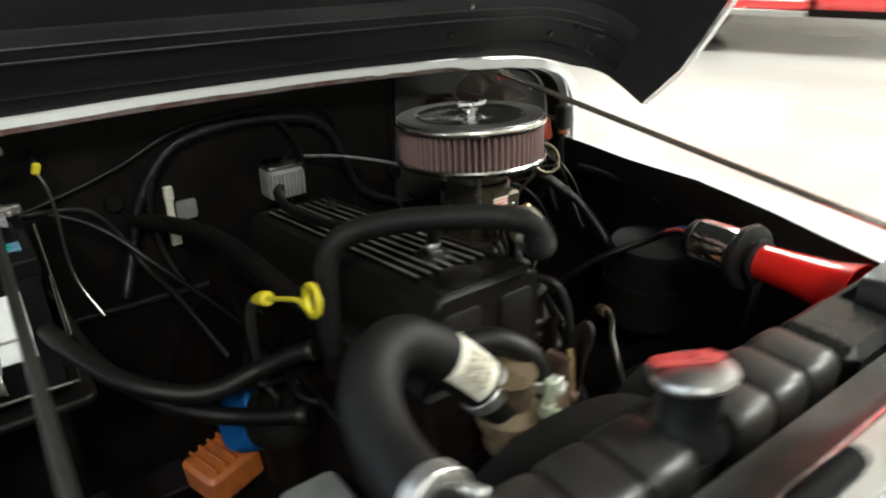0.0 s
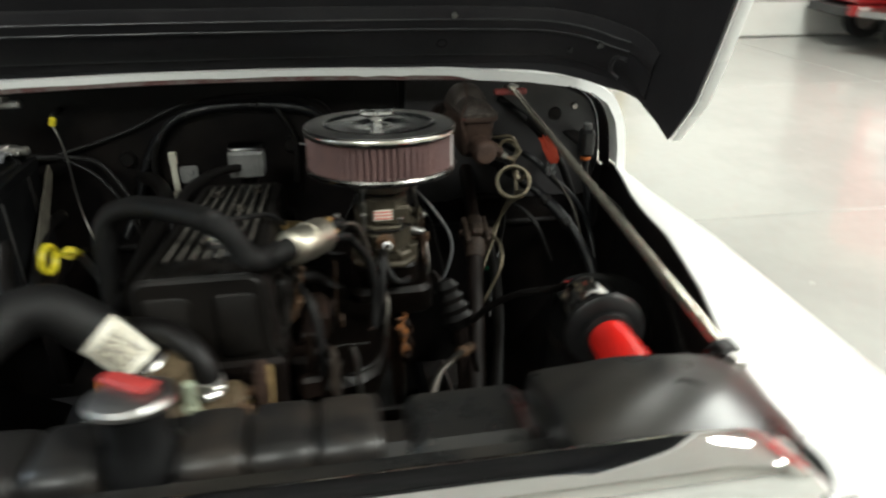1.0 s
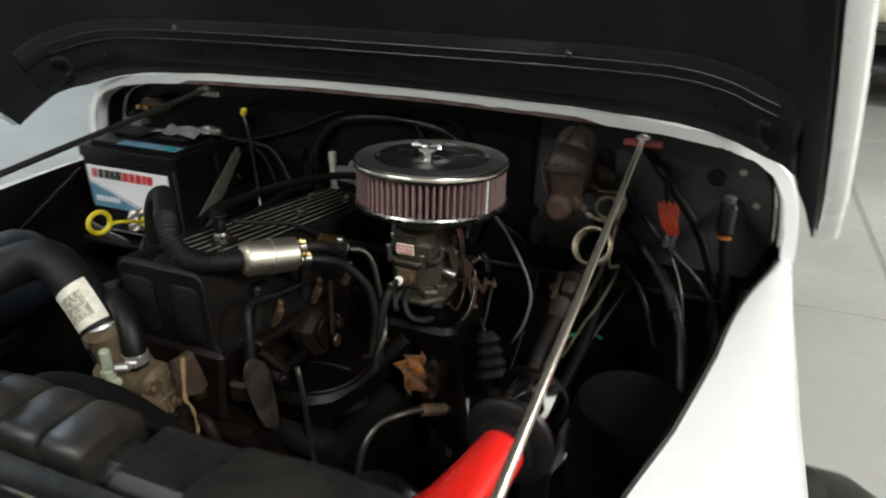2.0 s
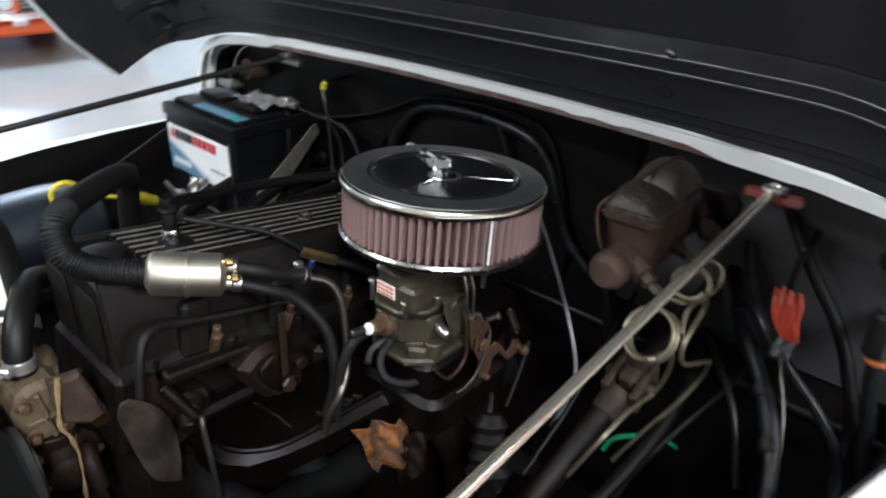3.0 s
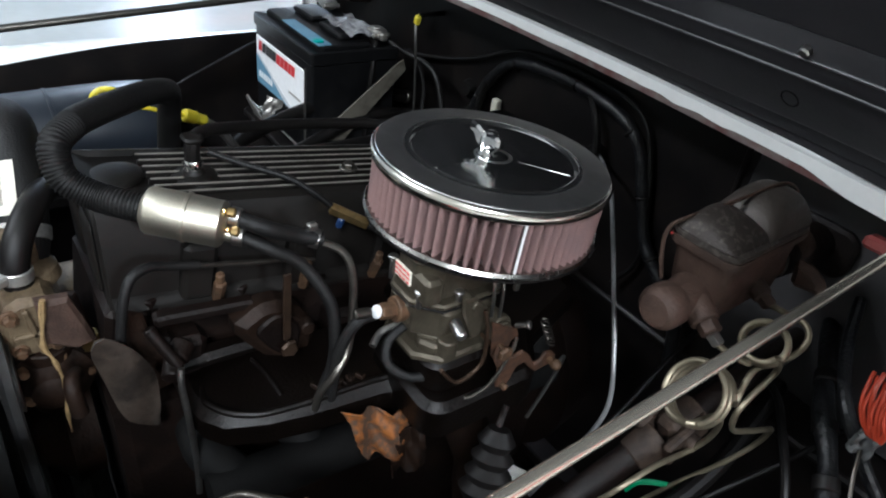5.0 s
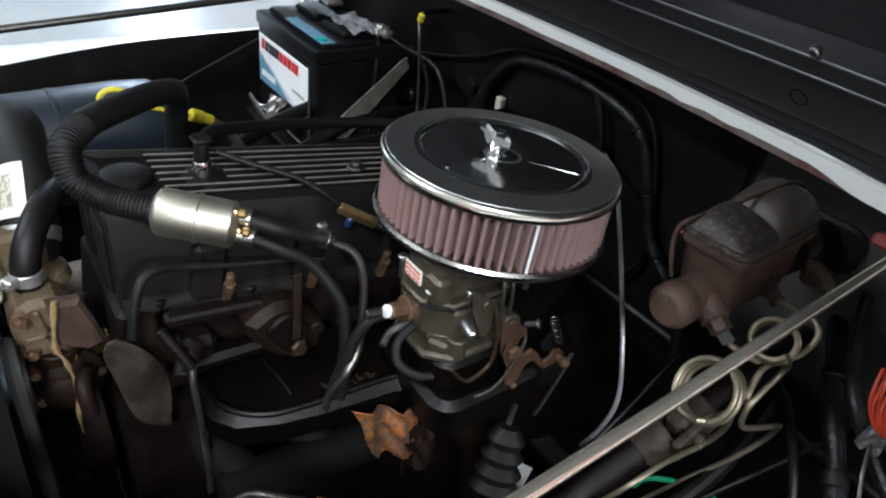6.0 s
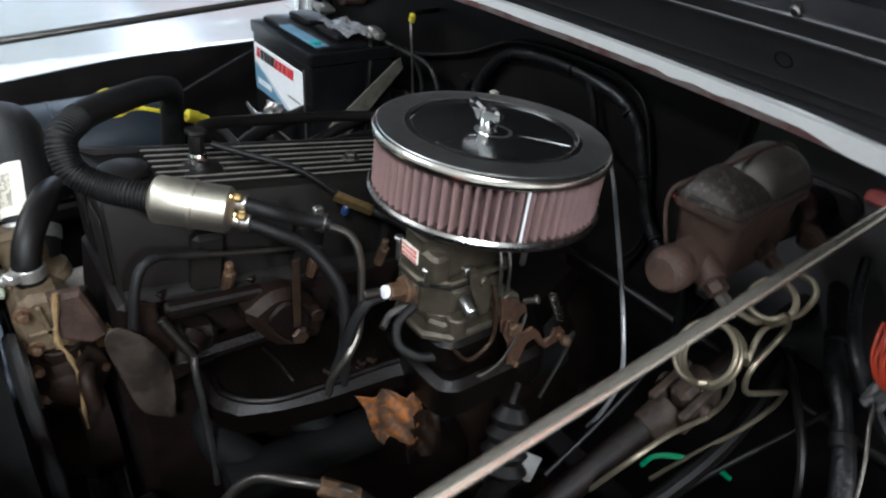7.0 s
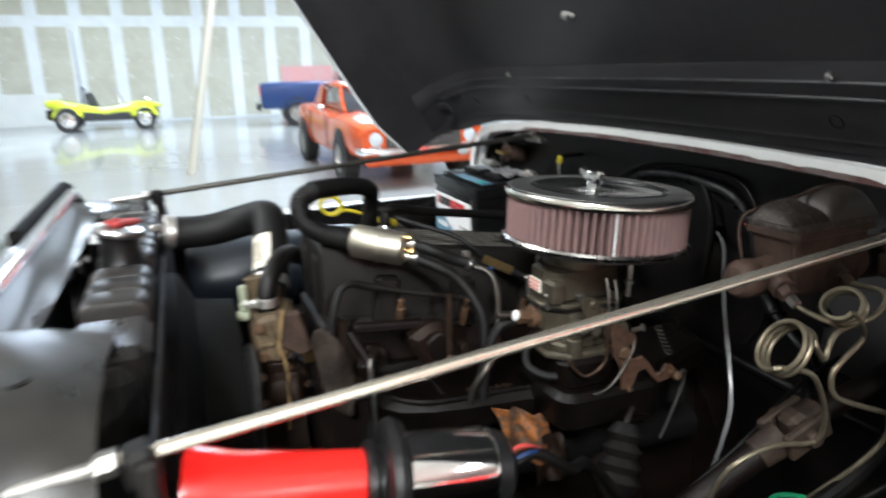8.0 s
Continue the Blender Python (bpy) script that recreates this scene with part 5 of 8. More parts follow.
for dx, dy, h in ((-0.031, -0.051, 0.016), (0.022, -0.053, 0.009), (0.037, -0.018, 0.008), (0.037, 0.03, 0.008), (-0.034, 0.045, 0.010)):
    q = V((CX + dx, CY + dy, 0.992))
    part("screw", Build().cyl(q - V((0, 0, 0.008)), q + V((0, 0, h)), 0.0034, seg=10).cyl(q + V((0, 0, h)), q + V((0, 0, h + 0.004)), 0.0054, seg=12), M_STEEL, carb)
plate = part("label_plate", Build().box((0.2255, -0.0688, 1.0105), (0.027, 0.002, 0.016), bevel=0.0008), M_PAPER, carb, "small red and white label")
for z in (1.0155, 1.0105, 1.0055):
    for k in range(4):
        part("label_bar", Build().box((0.2158 + 0.0065 * k, -0.0701, z), (0.0050, 0.0008, 0.0019), (0, 12 * (k % 2) - 6, 0), 0.0002), M_LABELRED, plate)
q = V((0.2265, -0.070, 0.967))
inlet = part("fuel_inlet", Build().cyl(q + V((0, 0.008, 0)), q + V((0, -0.007, 0.002)), 0.0135, seg=20).cyl(q, q + V((0.001, -0.024, 0.006)), 0.0085, seg=6), M_TAN, carb)
part("white_fitting", Build().cyl(q + V((0.001, -0.024, 0.006)), q + V((0.001, -0.029, 0.0078)), 0.0068, seg=20), M_LABELWHITE, inlet, "white plastic fitting")
part("nipple", Build().cyl(q + V((0.001, -0.033, 0.009)), q + V((-0.001, -0.050, 0.010)), 0.0050, seg=12), M_DARKSTEEL, inlet)
part("choke_lever", Build().prism([(-0.038, 1.006), (-0.021, 1.004), (-0.005, 0.986), (-0.008, 0.977), (-0.010, 0.954), (-0.020, 0.952), (-0.029, 0.974), (-0.036, 0.990)], 0.005, frame_at((0.279, 0, 0), (0, 1, 0), (0, 0, 1)), 0.002).cyl((0.262, -0.022, 0.995), (0.287, -0.022, 0.995), 0.006), M_CARB, carb)
part("vent_nipple", Build().cyl((0.270, -0.034, 0.970), (0.290, -0.038, 0.966), 0.0062, 0.0055), M_CAP, carb, "pale worn nipple")
for y0, z0, y1, z1 in ((-0.002, 1.024, 0.0, 0.974), (0.010, 1.020, 0.011, 0.966)):
    part("choke_rod", Build().tube([(0.278, y0, z0), (0.284, y0, z0 - 0.02), (0.284, y1, z1)], 0.0017, 8, 3), M_STEEL, carb)
part("vacuum_stub", Build().tube([(0.218, -0.058, 0.938), (0.214, -0.080, 0.932), (0.222, -0.095, 0.925)], 0.004, seg=8), M_STEEL, carb)
part("accelerator_pump", Build().cyl((0.262, 0.012, 0.955), (0.287, 0.014, 0.955), 0.015).cyl((0.287, 0.014, 0.955), (0.291, 0.014, 0.955), 0.011), M_CARB, carb)
link = thing("throttle_linkage", (0.30, 0.03, 0.90), "tarnished throttle levers, rods and return spring", "linkage")
M_RUSTLEVER = material("rust_stained_lever", (0.075, 0.036, 0.020), 0.6, 0.3, second=(0.030, 0.018, 0.012), scale=90, mix=0.8, bump=0.4, bump_scale=300)
side_frame = lambda x: frame_at((x, 0, 0), (0, 1, 0), (0, 0, 1))
part("bracket", Build().prism([(-0.003, 0.973), (0.033, 0.952), (0.037, 0.941), (0.028, 0.938), (0.024, 0.924), (0.004, 0.926), (0.001, 0.946)], 0.004, side_frame(0.288), 0.0012), M_RUSTLEVER, link, "rust stained bracket")
part("lever", Build().prism([(0.004, 0.946), (0.014, 0.930), (0.030, 0.922), (0.041, 0.924), (0.052, 0.914), (0.064, 0.896), (0.073, 0.898), (0.077, 0.907), (0.088, 0.904), (0.097, 0.893), (0.092, 0.885), (0.080, 0.884), (0.068, 0.882), (0.058, 0.892), (0.047, 0.905), (0.037, 0.903), (0.031, 0.888), (0.024, 0.878), (0.013, 0.884), (0.010, 0.912), (0.001, 0.930)], 0.005, side_frame(0.294), 0.0018), M_RUSTLEVER, link, "rust stained throttle lever")
part("ball_stud", Build().cyl((0.292, 0.086, 0.894), (0.308, 0.086, 0.894), 0.0045, seg=10).ball((0.309, 0.086, 0.894), 0.0065, 12, 8), M_TAN, link)
part("pivot", Build().cyl((0.265, 0.012, 0.935), (0.304, 0.012, 0.935), 0.005, seg=10).cyl((0.299, 0.012, 0.935), (0.305, 0.012, 0.935), 0.0085, seg=6), M_TAN, link)
part("tab_pin", Build().cyl((0.288, 0.020, 0.886), (0.306, 0.020, 0.886), 0.0040, seg=8), M_TAN, link)
part("rod", Build().tube([(0.288, -0.013, 0.990), (0.292, -0.010, 0.970), (0.292, -0.007, 0.945), (0.292, -0.008, 0.925), (0.292, -0.018, 0.914), (0.292, -0.034, 0.909), (0.290, -0.044, 0.914), (0.287, -0.056, 0.930)], 0.0022, 8, 5), M_LINK, link)
part("rod", Build().tube([(0.296, 0.030, 0.945), (0.300, 0.022, 0.930), (0.302, 0.0, 0.900), (0.298, -0.02, 0.886), (0.29, -0.03, 0.884)], 0.0020, 8, 4), M_DARKSTEEL, link)
spring = [(0.302 + 0.0045 * math.cos(0.9 * i), 0.058 + 0.0045 * math.sin(0.9 * i) + 0.0004 * i, 0.962 - 0.0008 * i) for i in range(50)]
part("return_spring", Build().tube(spring, 0.0008, 5, 2), M_DARKSTEEL, link)
part("adjusting_screw", Build().cyl((0.290, 0.030, 0.956), (0.300, 0.036, 0.962), 0.0030, seg=8).cyl((0.300, 0.036, 0.962), (0.303, 0.038, 0.964), 0.005, seg=10), M_STEEL, link)
part("lower_lever", Build().prism([(-0.03, 0.868), (-0.012, 0.884), (0.004, 0.878), (0.018, 0.858), (0.012, 0.838), (0.002, 0.842), (-0.010, 0.862)], 0.004, frame_at((0.270, -0.01, 0.0), (0.25, 0.97, 0), (0, 0, 1)), 0.001), M_IRON, link)

# ---- breather canister and its hoses ----
ba, bb = V((0.104, -0.264, 1.0595)), V((0.140, -0.208, 1.050))
bd = (bb - ba).normalized()
canister = thing("breather_canister", (0.12, -0.235, 1.04), "brushed metal inline canister between hoses", "canister")
L = (bb - ba).length
part("shell", Build().lathe([(0.012, -0.004), (0.0195, 0.0), (0.0215, 0.003), (0.0215, L * 0.48), (0.0228, L * 0.49), (0.0228, L * 0.53), (0.0215, L * 0.54), (0.0215, L - 0.003), (0.019, L), (0.012, L + 0.003)], ba, bd, 40), M_BREATHER, canister)
for k, off in enumerate((V((-0.004, 0.0, 0.008)), V((0.002, 0, -0.008)))):
    o = bb + off
    part("hose_clamp", Build().lathe([(0.0085, 0), (0.0095, 0.001), (0.0095, 0.009), (0.0085, 0.010)], o + bd * 0.006, bd, 24), M_STEEL, canister, "hose clamp with brass screw")
    part("clamp_screw", Build().cyl(o + bd * 0.008 + V((0.006, -0.006, 0.010)), o + bd * 0.016 + V((0.006, -0.006, 0.010)), 0.0046, seg=10).cyl(o + bd * 0.004 + V((0.006, -0.006, 0.010)), o + bd * 0.008 + V((0.006, -0.006, 0.010)), 0.003, seg=8), M_BRASS, canister, "brass screw")
    part("spigot", Build().cyl(o - bd * 0.002, o + bd * 0.012, 0.007), M_BREATHER, canister)


def hose(name, pts, r, label, mat=None, seg=14, smooth=8, ridges=0, category="hose", depth=0.12):
    return single(name, Build().tube(pts, r, seg, smooth, ridges, depth), mat or M_HOSE, label, category)


ct = thing("crankcase_hose", (-0.129, -0.19, 0.98), "thick black hose looping over the valve cover", "hose")
part("ribbed_end", Build().tube([ba + bd * 0.002, ba - bd * 0.02 + V((0, 0, 0.001)), (0.077, -0.298, 1.066), (0.065, -0.317, 1.079), (0.056, -0.321, 1.095), (0.047, -0.317, 1.108), (0.028, -0.299, 1.114)], 0.0128, 18, 10, ridges=44, depth=0.045), M_HOSE, ct, "ribbed hose end")
part("smooth_run", Build().tube([(0.030, -0.301, 1.114), (0.020, -0.291, 1.114), (0.0, -0.270, 1.112), (-0.045, -0.225, 1.104), (-0.078, -0.196, 1.093), (-0.102, -0.184, 1.080), (-0.114, -0.182, 1.058), (-0.117, -0.184, 1.03), (-0.119, -0.187, 0.985), (-0.115, -0.188, 0.955)], 0.0132, 16, 8), M_HOSE, ct)
part("stub", Build().cyl((-0.115, -0.188, 0.92), (-0.115, -0.188, 0.957), 0.013), M_IRON, ct)
p0 = bb + V((-0.004, 0, 0.008)) + bd * 0.008
hose("vacuum_hose", [p0, p0 + bd * 0.03 + V((0.002, 0, -0.004)), (0.158, -0.148, 1.034), (0.164, -0.124, 1.026)], 0.0075, "black rubber vacuum hose with steel clamp", seg=12)
fp = thing("vapour_pipe", (0.2, -0.14, 0.94), "bare steel pipe with clamped hose joint", "pipe")
part("pipe", Build().tube([(0.162, -0.128, 1.025), (0.180, -0.110, 1.018), (0.192, -0.105, 1.000), (0.202, -0.108, 0.965), (0.214, -0.118, 0.925), (0.222, -0.135, 0.905), (0.218, -0.15, 0.88), (0.215, -0.155, 0.85)], 0.0042, 10, 8), M_DARKSTEEL, fp)
part("clamp", Build().lathe([(0.008, 0), (0.0098, 0.001), (0.0098, 0.009), (0.008, 0.010)], (0.157, -0.133, 1.0275), (0.5, 0.7, -0.2), 20).box((0.159, -0.132, 1.040), (0.008, 0.010, 0.008), bevel=0.002), M_STEEL, fp)
p1 = bb + V((0.002, 0, -0.008)) + bd * 0.008
hose("vacuum_hose", [p1, p1 + bd * 0.03 + V((0.004, 0, -0.006)), (0.176, -0.150, 1.012), (0.196, -0.130, 0.975), (0.205, -0.128, 0.935), (0.205, -0.13, 0.90), (0.203, -0.138, 0.872), (0.20, -0.142, 0.845)], 0.0062, "thin black rubber vacuum hose", seg=12)
hose("carburettor_hose", [(0.220, -0.094, 0.964), (0.219, -0.112, 0.960), (0.216, -0.126, 0.935), (0.214, -0.132, 0.90), (0.212, -0.136, 0.85)], 0.006, "short black hose below the carburettor", seg=10)
hose("carburettor_hose", [(0.226, -0.056, 0.945), (0.228, -0.080, 0.930), (0.240, -0.086, 0.912), (0.256, -0.072, 0.902), (0.264, -0.052, 0.900)], 0.0050, "short black hose below the carburettor", seg=10)
fl = thing("fuel_line", (0.1, -0.1, 0.99), "dark fuel pipe with brass inline fitting", "pipe")
part("pipe", Build().tube([(0.026, -0.184, 1.066), (0.045, -0.155, 1.056), (0.066, -0.115, 1.042), (0.078, -0.092, 1.026), (0.088, -0.07, 1.006)], 0.0034, 10, 6), M_HOSE, fl)
part("fitting", Build().cyl((0.085, -0.075, 1.007), (0.108, -0.040, 0.990), 0.0072, seg=6), M_BRASS, fl, "brass inline fitting")
part("tail", Build().tube([(0.107, -0.042, 0.991), (0.13, -0.02, 0.98), (0.16, 0.0, 0.965), (0.19, 0.01, 0.955)], 0.005, 10, 6), M_RUBBER, fl)
part("blue_clip", Build().cyl((0.092, -0.068, 0.985), (0.096, -0.066, 0.998), 0.0042, seg=10), M_NAVY, fl)

# ---- coolant hoses ----
up = thing("radiator_hose", (-0.1, -0.4, 0.95), "thick black upper radiator hose with paper label", "hose")
HOSE_UP = [(-0.194, -0.492, 1.030), (-0.196, -0.465, 1.026), (-0.193, -0.425, 1.027), (-0.182, -0.384, 1.037), (-0.158, -0.354, 1.048), (-0.127, -0.343, 1.050), (-0.097, -0.345, 1.032), (-0.068, -0.350, 1.005), (-0.043, -0.356, 0.976), (-0.024, -0.364, 0.952)]
part("rubber", Build().tube(HOSE_UP, 0.0255, 24, 8), M_HOSE, up)
for a, b, nm in (((-0.1938, -0.496, 1.0305), (-0.1950, -0.480, 1.0283), 0), ((-0.0455, -0.3553, 0.979), (-0.0365, -0.3583, 0.968), 0)):
    part("hose_clamp", Build().cyl(a, b, 0.0272, bevel=0.001).box(V(a).lerp(V(b), 0.5) + V((0.018, -0.018, 0.012)), (0.010, 0.018, 0.010), (0, 0, 30), 0.002), M_BAND, up, "steel worm clamp")
lab = []
path = even_points(curve_points(HOSE_UP, 8), 100)
mid = min(range(101), key=lambda i: (path[i] - V((-0.068, -0.350, 1.005))).length)
for i in range(mid - 8, mid + 9):
    t = (path[i + 1] - path[i - 1]).normalized()
    s = t.cross(V((0, 1, 0))).normalized()
    w = t.cross(s)
    if s.z < 0:
        s, w = -s, -w
    front = V((0.25, -0.9, 0.35)).normalized()
    a = (front - t * front.dot(t)).normalized()
    b = t.cross(a)
    lab.append([path[i] + (a * math.cos(radians(g)) + b * math.sin(radians(g))) * 0.0259 for g in range(-62, 63, 12)])
sticker = part("sticker", Build().shell(lab, 0.0004), M_PAPER, up, "aged paper sticker with faded print")
ink = []
for i in range(mid - 5, mid + 6):
    t = (path[i + 1] - path[i - 1]).normalized()
    front = V((0.25, -0.9, 0.35)).normalized()
    a = (front - t * front.dot(t)).normalized()
    b = t.cross(a)
    ink.append([path[i] + (a * math.cos(radians(g)) + b * math.sin(radians(g))) * 0.0264 for g in range(-35, 36, 10)])
part("print_block", Build().shell(ink, 0.0003), material("faded_print", (0.50, 0.46, 0.36), 0.6, second=(0.22, 0.2, 0.17), scale=260, mix=0.9, spread=(0.48, 0.52), bump=0), sticker)
hh = thing("heater_hose", (-0.1, 0.0, 0.95), "black heater hose along the valve cover", "hose")
part("rubber", Build().tube([(0.0165, -0.371, 0.952), (0.0155, -0.370, 0.975), (0.004, -0.360, 0.998), (-0.022, -0.343, 1.012), (-0.06, -0.325, 1.008), (-0.092, -0.29, 0.99), (-0.10, -0.22, 0.975), (-0.11, -0.05, 0.968), (-0.12, 0.15, 0.965), (-0.16, 0.28, 0.955), (-0.2, 0.343, 0.95)], 0.0135, 14, 6), M_RUBBER, hh)
part("hose_clamp", Build().cyl((0.0165, -0.371, 0.958), (0.0162, -0.3705, 0.971), 0.0150, bevel=0.001).box((0.026, -0.385, 0.967), (0.014, 0.012, 0.010), (0, 0, 30), 0.002).cyl((0.030, -0.392, 0.967), (0.016, -0.40, 0.967), 0.005, seg=8), M_BAND, hh, "steel worm clamp")
for k, (pts, r, text) in enumerate((
        ([(-0.40, 0.343, 0.90), (-0.38, 0.22, 0.93), (-0.36, 0.10, 0.92), (-0.31, -0.03, 0.905), (-0.24, -0.08, 0.885), (-0.17, -0.09, 0.895), (-0.13, -0.12, 0.92), (-0.115, -0.14, 0.93)], 0.0118, "black heater hose sagging beside the battery"),
        ([(-0.36, 0.343, 0.88), (-0.345, 0.22, 0.90), (-0.32, 0.08, 0.87), (-0.26, -0.04, 0.85), (-0.19, -0.10, 0.84), (-0.14, -0.16, 0.86)], 0.0108, "second black heater hose beside the battery"))):
    sag = thing("heater_hose", pts[3], text, "hose")
    part("rubber", Build().tube(pts, r, 14, 8), M_RUBBER, sag)
    for a, c in ((pts[0], pts[1]), (pts[-1], pts[-2])):
        a, c = V(a), V(c)
        part("clamp", Build().cyl(a.lerp(c, 0.06), a.lerp(c, 0.06) + (c - a).normalized() * 0.009, r + 0.0012, seg=18), M_DARKSTEEL, sag)

# ---- battery ----
BX0, BX1, BY0, BY1, BZ0, BZ1 = -0.605, -0.350, 0.108, 0.280, 0.832, 1.028
bcx, bcy = (BX0 + BX1) / 2, (BY0 + BY1) / 2
battery = thing("battery", (bcx, bcy, BZ0), "black car battery with white and blue front label", "battery")
part("case", Build().prism(rounded(BX1 - BX0 - 0.006, BY1 - BY0 - 0.006, 0.006), BZ1 - BZ0 - 0.03, Matrix.Translation((bcx, bcy, BZ0)), 0.002), M_BATTERY, battery)
btop = part("top", Build().prism(rounded(BX1 - BX0, BY1 - BY0, 0.006), 0.022, Matrix.Translation((bcx, bcy, BZ1 - 0.030)), 0.002).prism(rounded(0.235, 0.10, 0.01), 0.010, Matrix.Translation((bcx, bcy - 0.015, BZ1 - 0.010)), 0.003), M_BATTERY, battery)
part("vent_cover", Build().prism(rounded(0.085, 0.05, 0.008), 0.010, Matrix.Translation((bcx - 0.055, bcy + 0.005, BZ1)), 0.003).prism(rounded(0.085, 0.05, 0.008), 0.010, Matrix.Translation((bcx + 0.055, bcy + 0.005, BZ1)), 0.003), M_BATTERY, btop)
part("silver_strip", Build().box((bcx + 0.04, bcy - 0.055, BZ1 + 0.0005), (0.15, 0.025, 0.002), bevel=0.0005), M_LABELBLUE, btop)
part("state_window", Build().cyl((bcx + 0.095, bcy - 0.058, BZ1 + 0.001), (bcx + 0.095, bcy - 0.058, BZ1 + 0.004), 0.010), M_TEAL, btop, "round teal charge window")
LX0, LX1, LZ0, LZ1 = -0.592, -0.378, 0.890, 0.981
label = part("front_label", Build().box(((LX0 + LX1) / 2, BY0 + 0.0022, (LZ0 + LZ1) / 2), (LX1 - LX0, 0.003, LZ1 - LZ0), bevel=0.0008), M_LABELWHITE, battery, "white label with red, black and blue shapes")
fy = BY0 + 0.0003


def face_plate(poly, mat, nm, parent, y=fy):
    return part(nm, Build().prism(poly, 0.0006, frame_at((0, y, 0), (1, 0, 0), (0, 0, 1)), 0.0001), mat, parent)


face_plate([(LX0 + 0.001, LZ0 + 0.001), (LX0 + 0.14, LZ0 + 0.001), (LX0 + 0.105, LZ0 + 0.014), (LX0 + 0.06, LZ0 + 0.034), (LX0 + 0.001, LZ0 + 0.054)], M_LABELBLUE, "blue_field", label)
face_plate([(LX0 + 0.146, LZ0 + 0.001), (LX0 + 0.18, LZ0 + 0.001), (LX0 + 0.12, LZ0 + 0.018), (LX0 + 0.065, LZ0 + 0.038), (LX0 + 0.001, LZ0 + 0.060), (LX0 + 0.001, LZ0 + 0.0555), (LX0 + 0.063, LZ0 + 0.0345), (LX0 + 0.11, LZ0 + 0.0135)], material("label_grey", (0.55, 0.57, 0.6), 0.4, bump=0), "grey_swoosh", label)
for i, (x0, x1, mt) in enumerate(((0.012, 0.018, M_LABELRED), (0.020, 0.026, M_LABELRED), (0.030, 0.044, M_INK), (0.047, 0.060, M_INK), (0.062, 0.074, M_INK), (0.076, 0.092, M_INK), (0.095, 0.110, M_LABELRED), (0.113, 0.127, M_LABELRED), (0.130, 0.145, M_LABELRED), (0.148, 0.158, M_LABELRED), (0.160, 0.174, M_LABELRED))):
    za, zb = LZ0 + 0.066, LZ0 + 0.085
    face_plate([(LX0 + x0, za), (LX0 + x1, za), (LX0 + x1 + 0.003, zb), (LX0 + x0 + 0.003, zb)], mt, "print_bar", label)
for i in range(6):
    face_plate([(LX0 + 0.012 + 0.011 * i, LZ0 + 0.014), (LX0 + 0.020 + 0.011 * i, LZ0 + 0.014), (LX0 + 0.022 + 0.011 * i, LZ0 + 0.026), (LX0 + 0.014 + 0.011 * i, LZ0 + 0.026)], M_LABELWHITE, "print_bar", label, fy - 0.0006)
for x in (0.15, 0.17):
    face_plate([(LX0 + x, LZ0 + 0.03), (LX0 + x + 0.03, LZ0 + 0.03), (LX0 + x + 0.03, LZ0 + 0.034), (LX0 + x, LZ0 + 0.034)], M_GREYINK, "print_bar", label)
for dx, nm in ((-0.095, "positive"), (0.095, "negative")):
    o = V((bcx + dx, bcy + 0.055, BZ1))
    term = part("terminal", Build().lathe([(0.012, 0), (0.0095, 0.018), (0.008, 0.02)], o, seg=20), M_TIN, battery)
    part("cable_clamp", Build().prism(rounded(0.036, 0.028, 0.01), 0.015, Matrix.Translation(o + V((0, 0, 0.003))), 0.003).box(o + V((0.024 if dx > 0 else -0.024, -0.004, 0.011)), (0.024, 0.014, 0.014), bevel=0.003).cyl(o + V((0.02, -0.02, 0.01)), o + V((0.02, 0.014, 0.01)), 0.0045, seg=8), M_TIN, term)
part("plastic_wrap", Build().shell([[(bcx + 0.0 + 0.022 * i, bcy - 0.005 + 0.012 * j, BZ1 + 0.013 + 0.005 * math.sin(2.3 * i + 1.7 * j)) for j in range(6)] for i in range(6)], 0.0006), material("crinkled_grey_film", (0.30, 0.30, 0.31), 0.18, second=(0.12, 0.12, 0.13), scale=90, mix=0.8, bump=0.6), battery, "crinkled grey plastic cover", smooth=20)
tray = thing("battery_tray", (bcx, bcy, 0.80), "black steel tray holding the battery", "tray")
part("pan", Build().prism(rounded(0.30, 0.22, 0.02), 0.012, Matrix.Translation((bcx, bcy, 0.812)), 0.003), M_WALLBLACK, tray)
for s in (-1, 1):
    part("leg", Build().box((bcx + s * 0.1, bcy + 0.05, 0.70), (0.03, 0.10, 0.23), bevel=0.004), M_WALLBLACK, tray)
# Added steel line that traces the battery's right and lower front edges.
part("tray_edge", Build().tube([(-0.343, 0.094, 1.0), (-0.343, 0.094, 0.848), (-0.61, 0.094, 0.848)], 0.0022, 8, 1), M_STEEL, tray, "thin steel line added along the battery's front edges")
part("clamp_bracket", Build().prism([(-0.055, 0.018), (-0.035, 0.030), (-0.005, 0.012), (0.050, -0.004), (0.056, -0.020), (0.010, -0.028), (-0.030, -0.024), (-0.042, -0.004)], 0.004, frame_at((-0.552, 0.094, 0.838), (1, -0.06, 0), (0, -0.35, 0.95)), 0.0015), M_TIN, tray, "bent bare metal clamp")
part("clamp_bolt", Build().cyl((-0.56, 0.088, 0.838), (-0.563, 0.108, 0.84), 0.009, seg=6), M_TIN, tray)
strap = Build().prism([(0.280, 1.002), (0.270, 0.998), (0.116, 0.880), (0.122, 0.868), (0.166, 0.864), (0.286, 0.982)], 0.003, frame_at((-0.338, 0, 0), (0, 1, 0), (0, 0, 1)), 0.001)
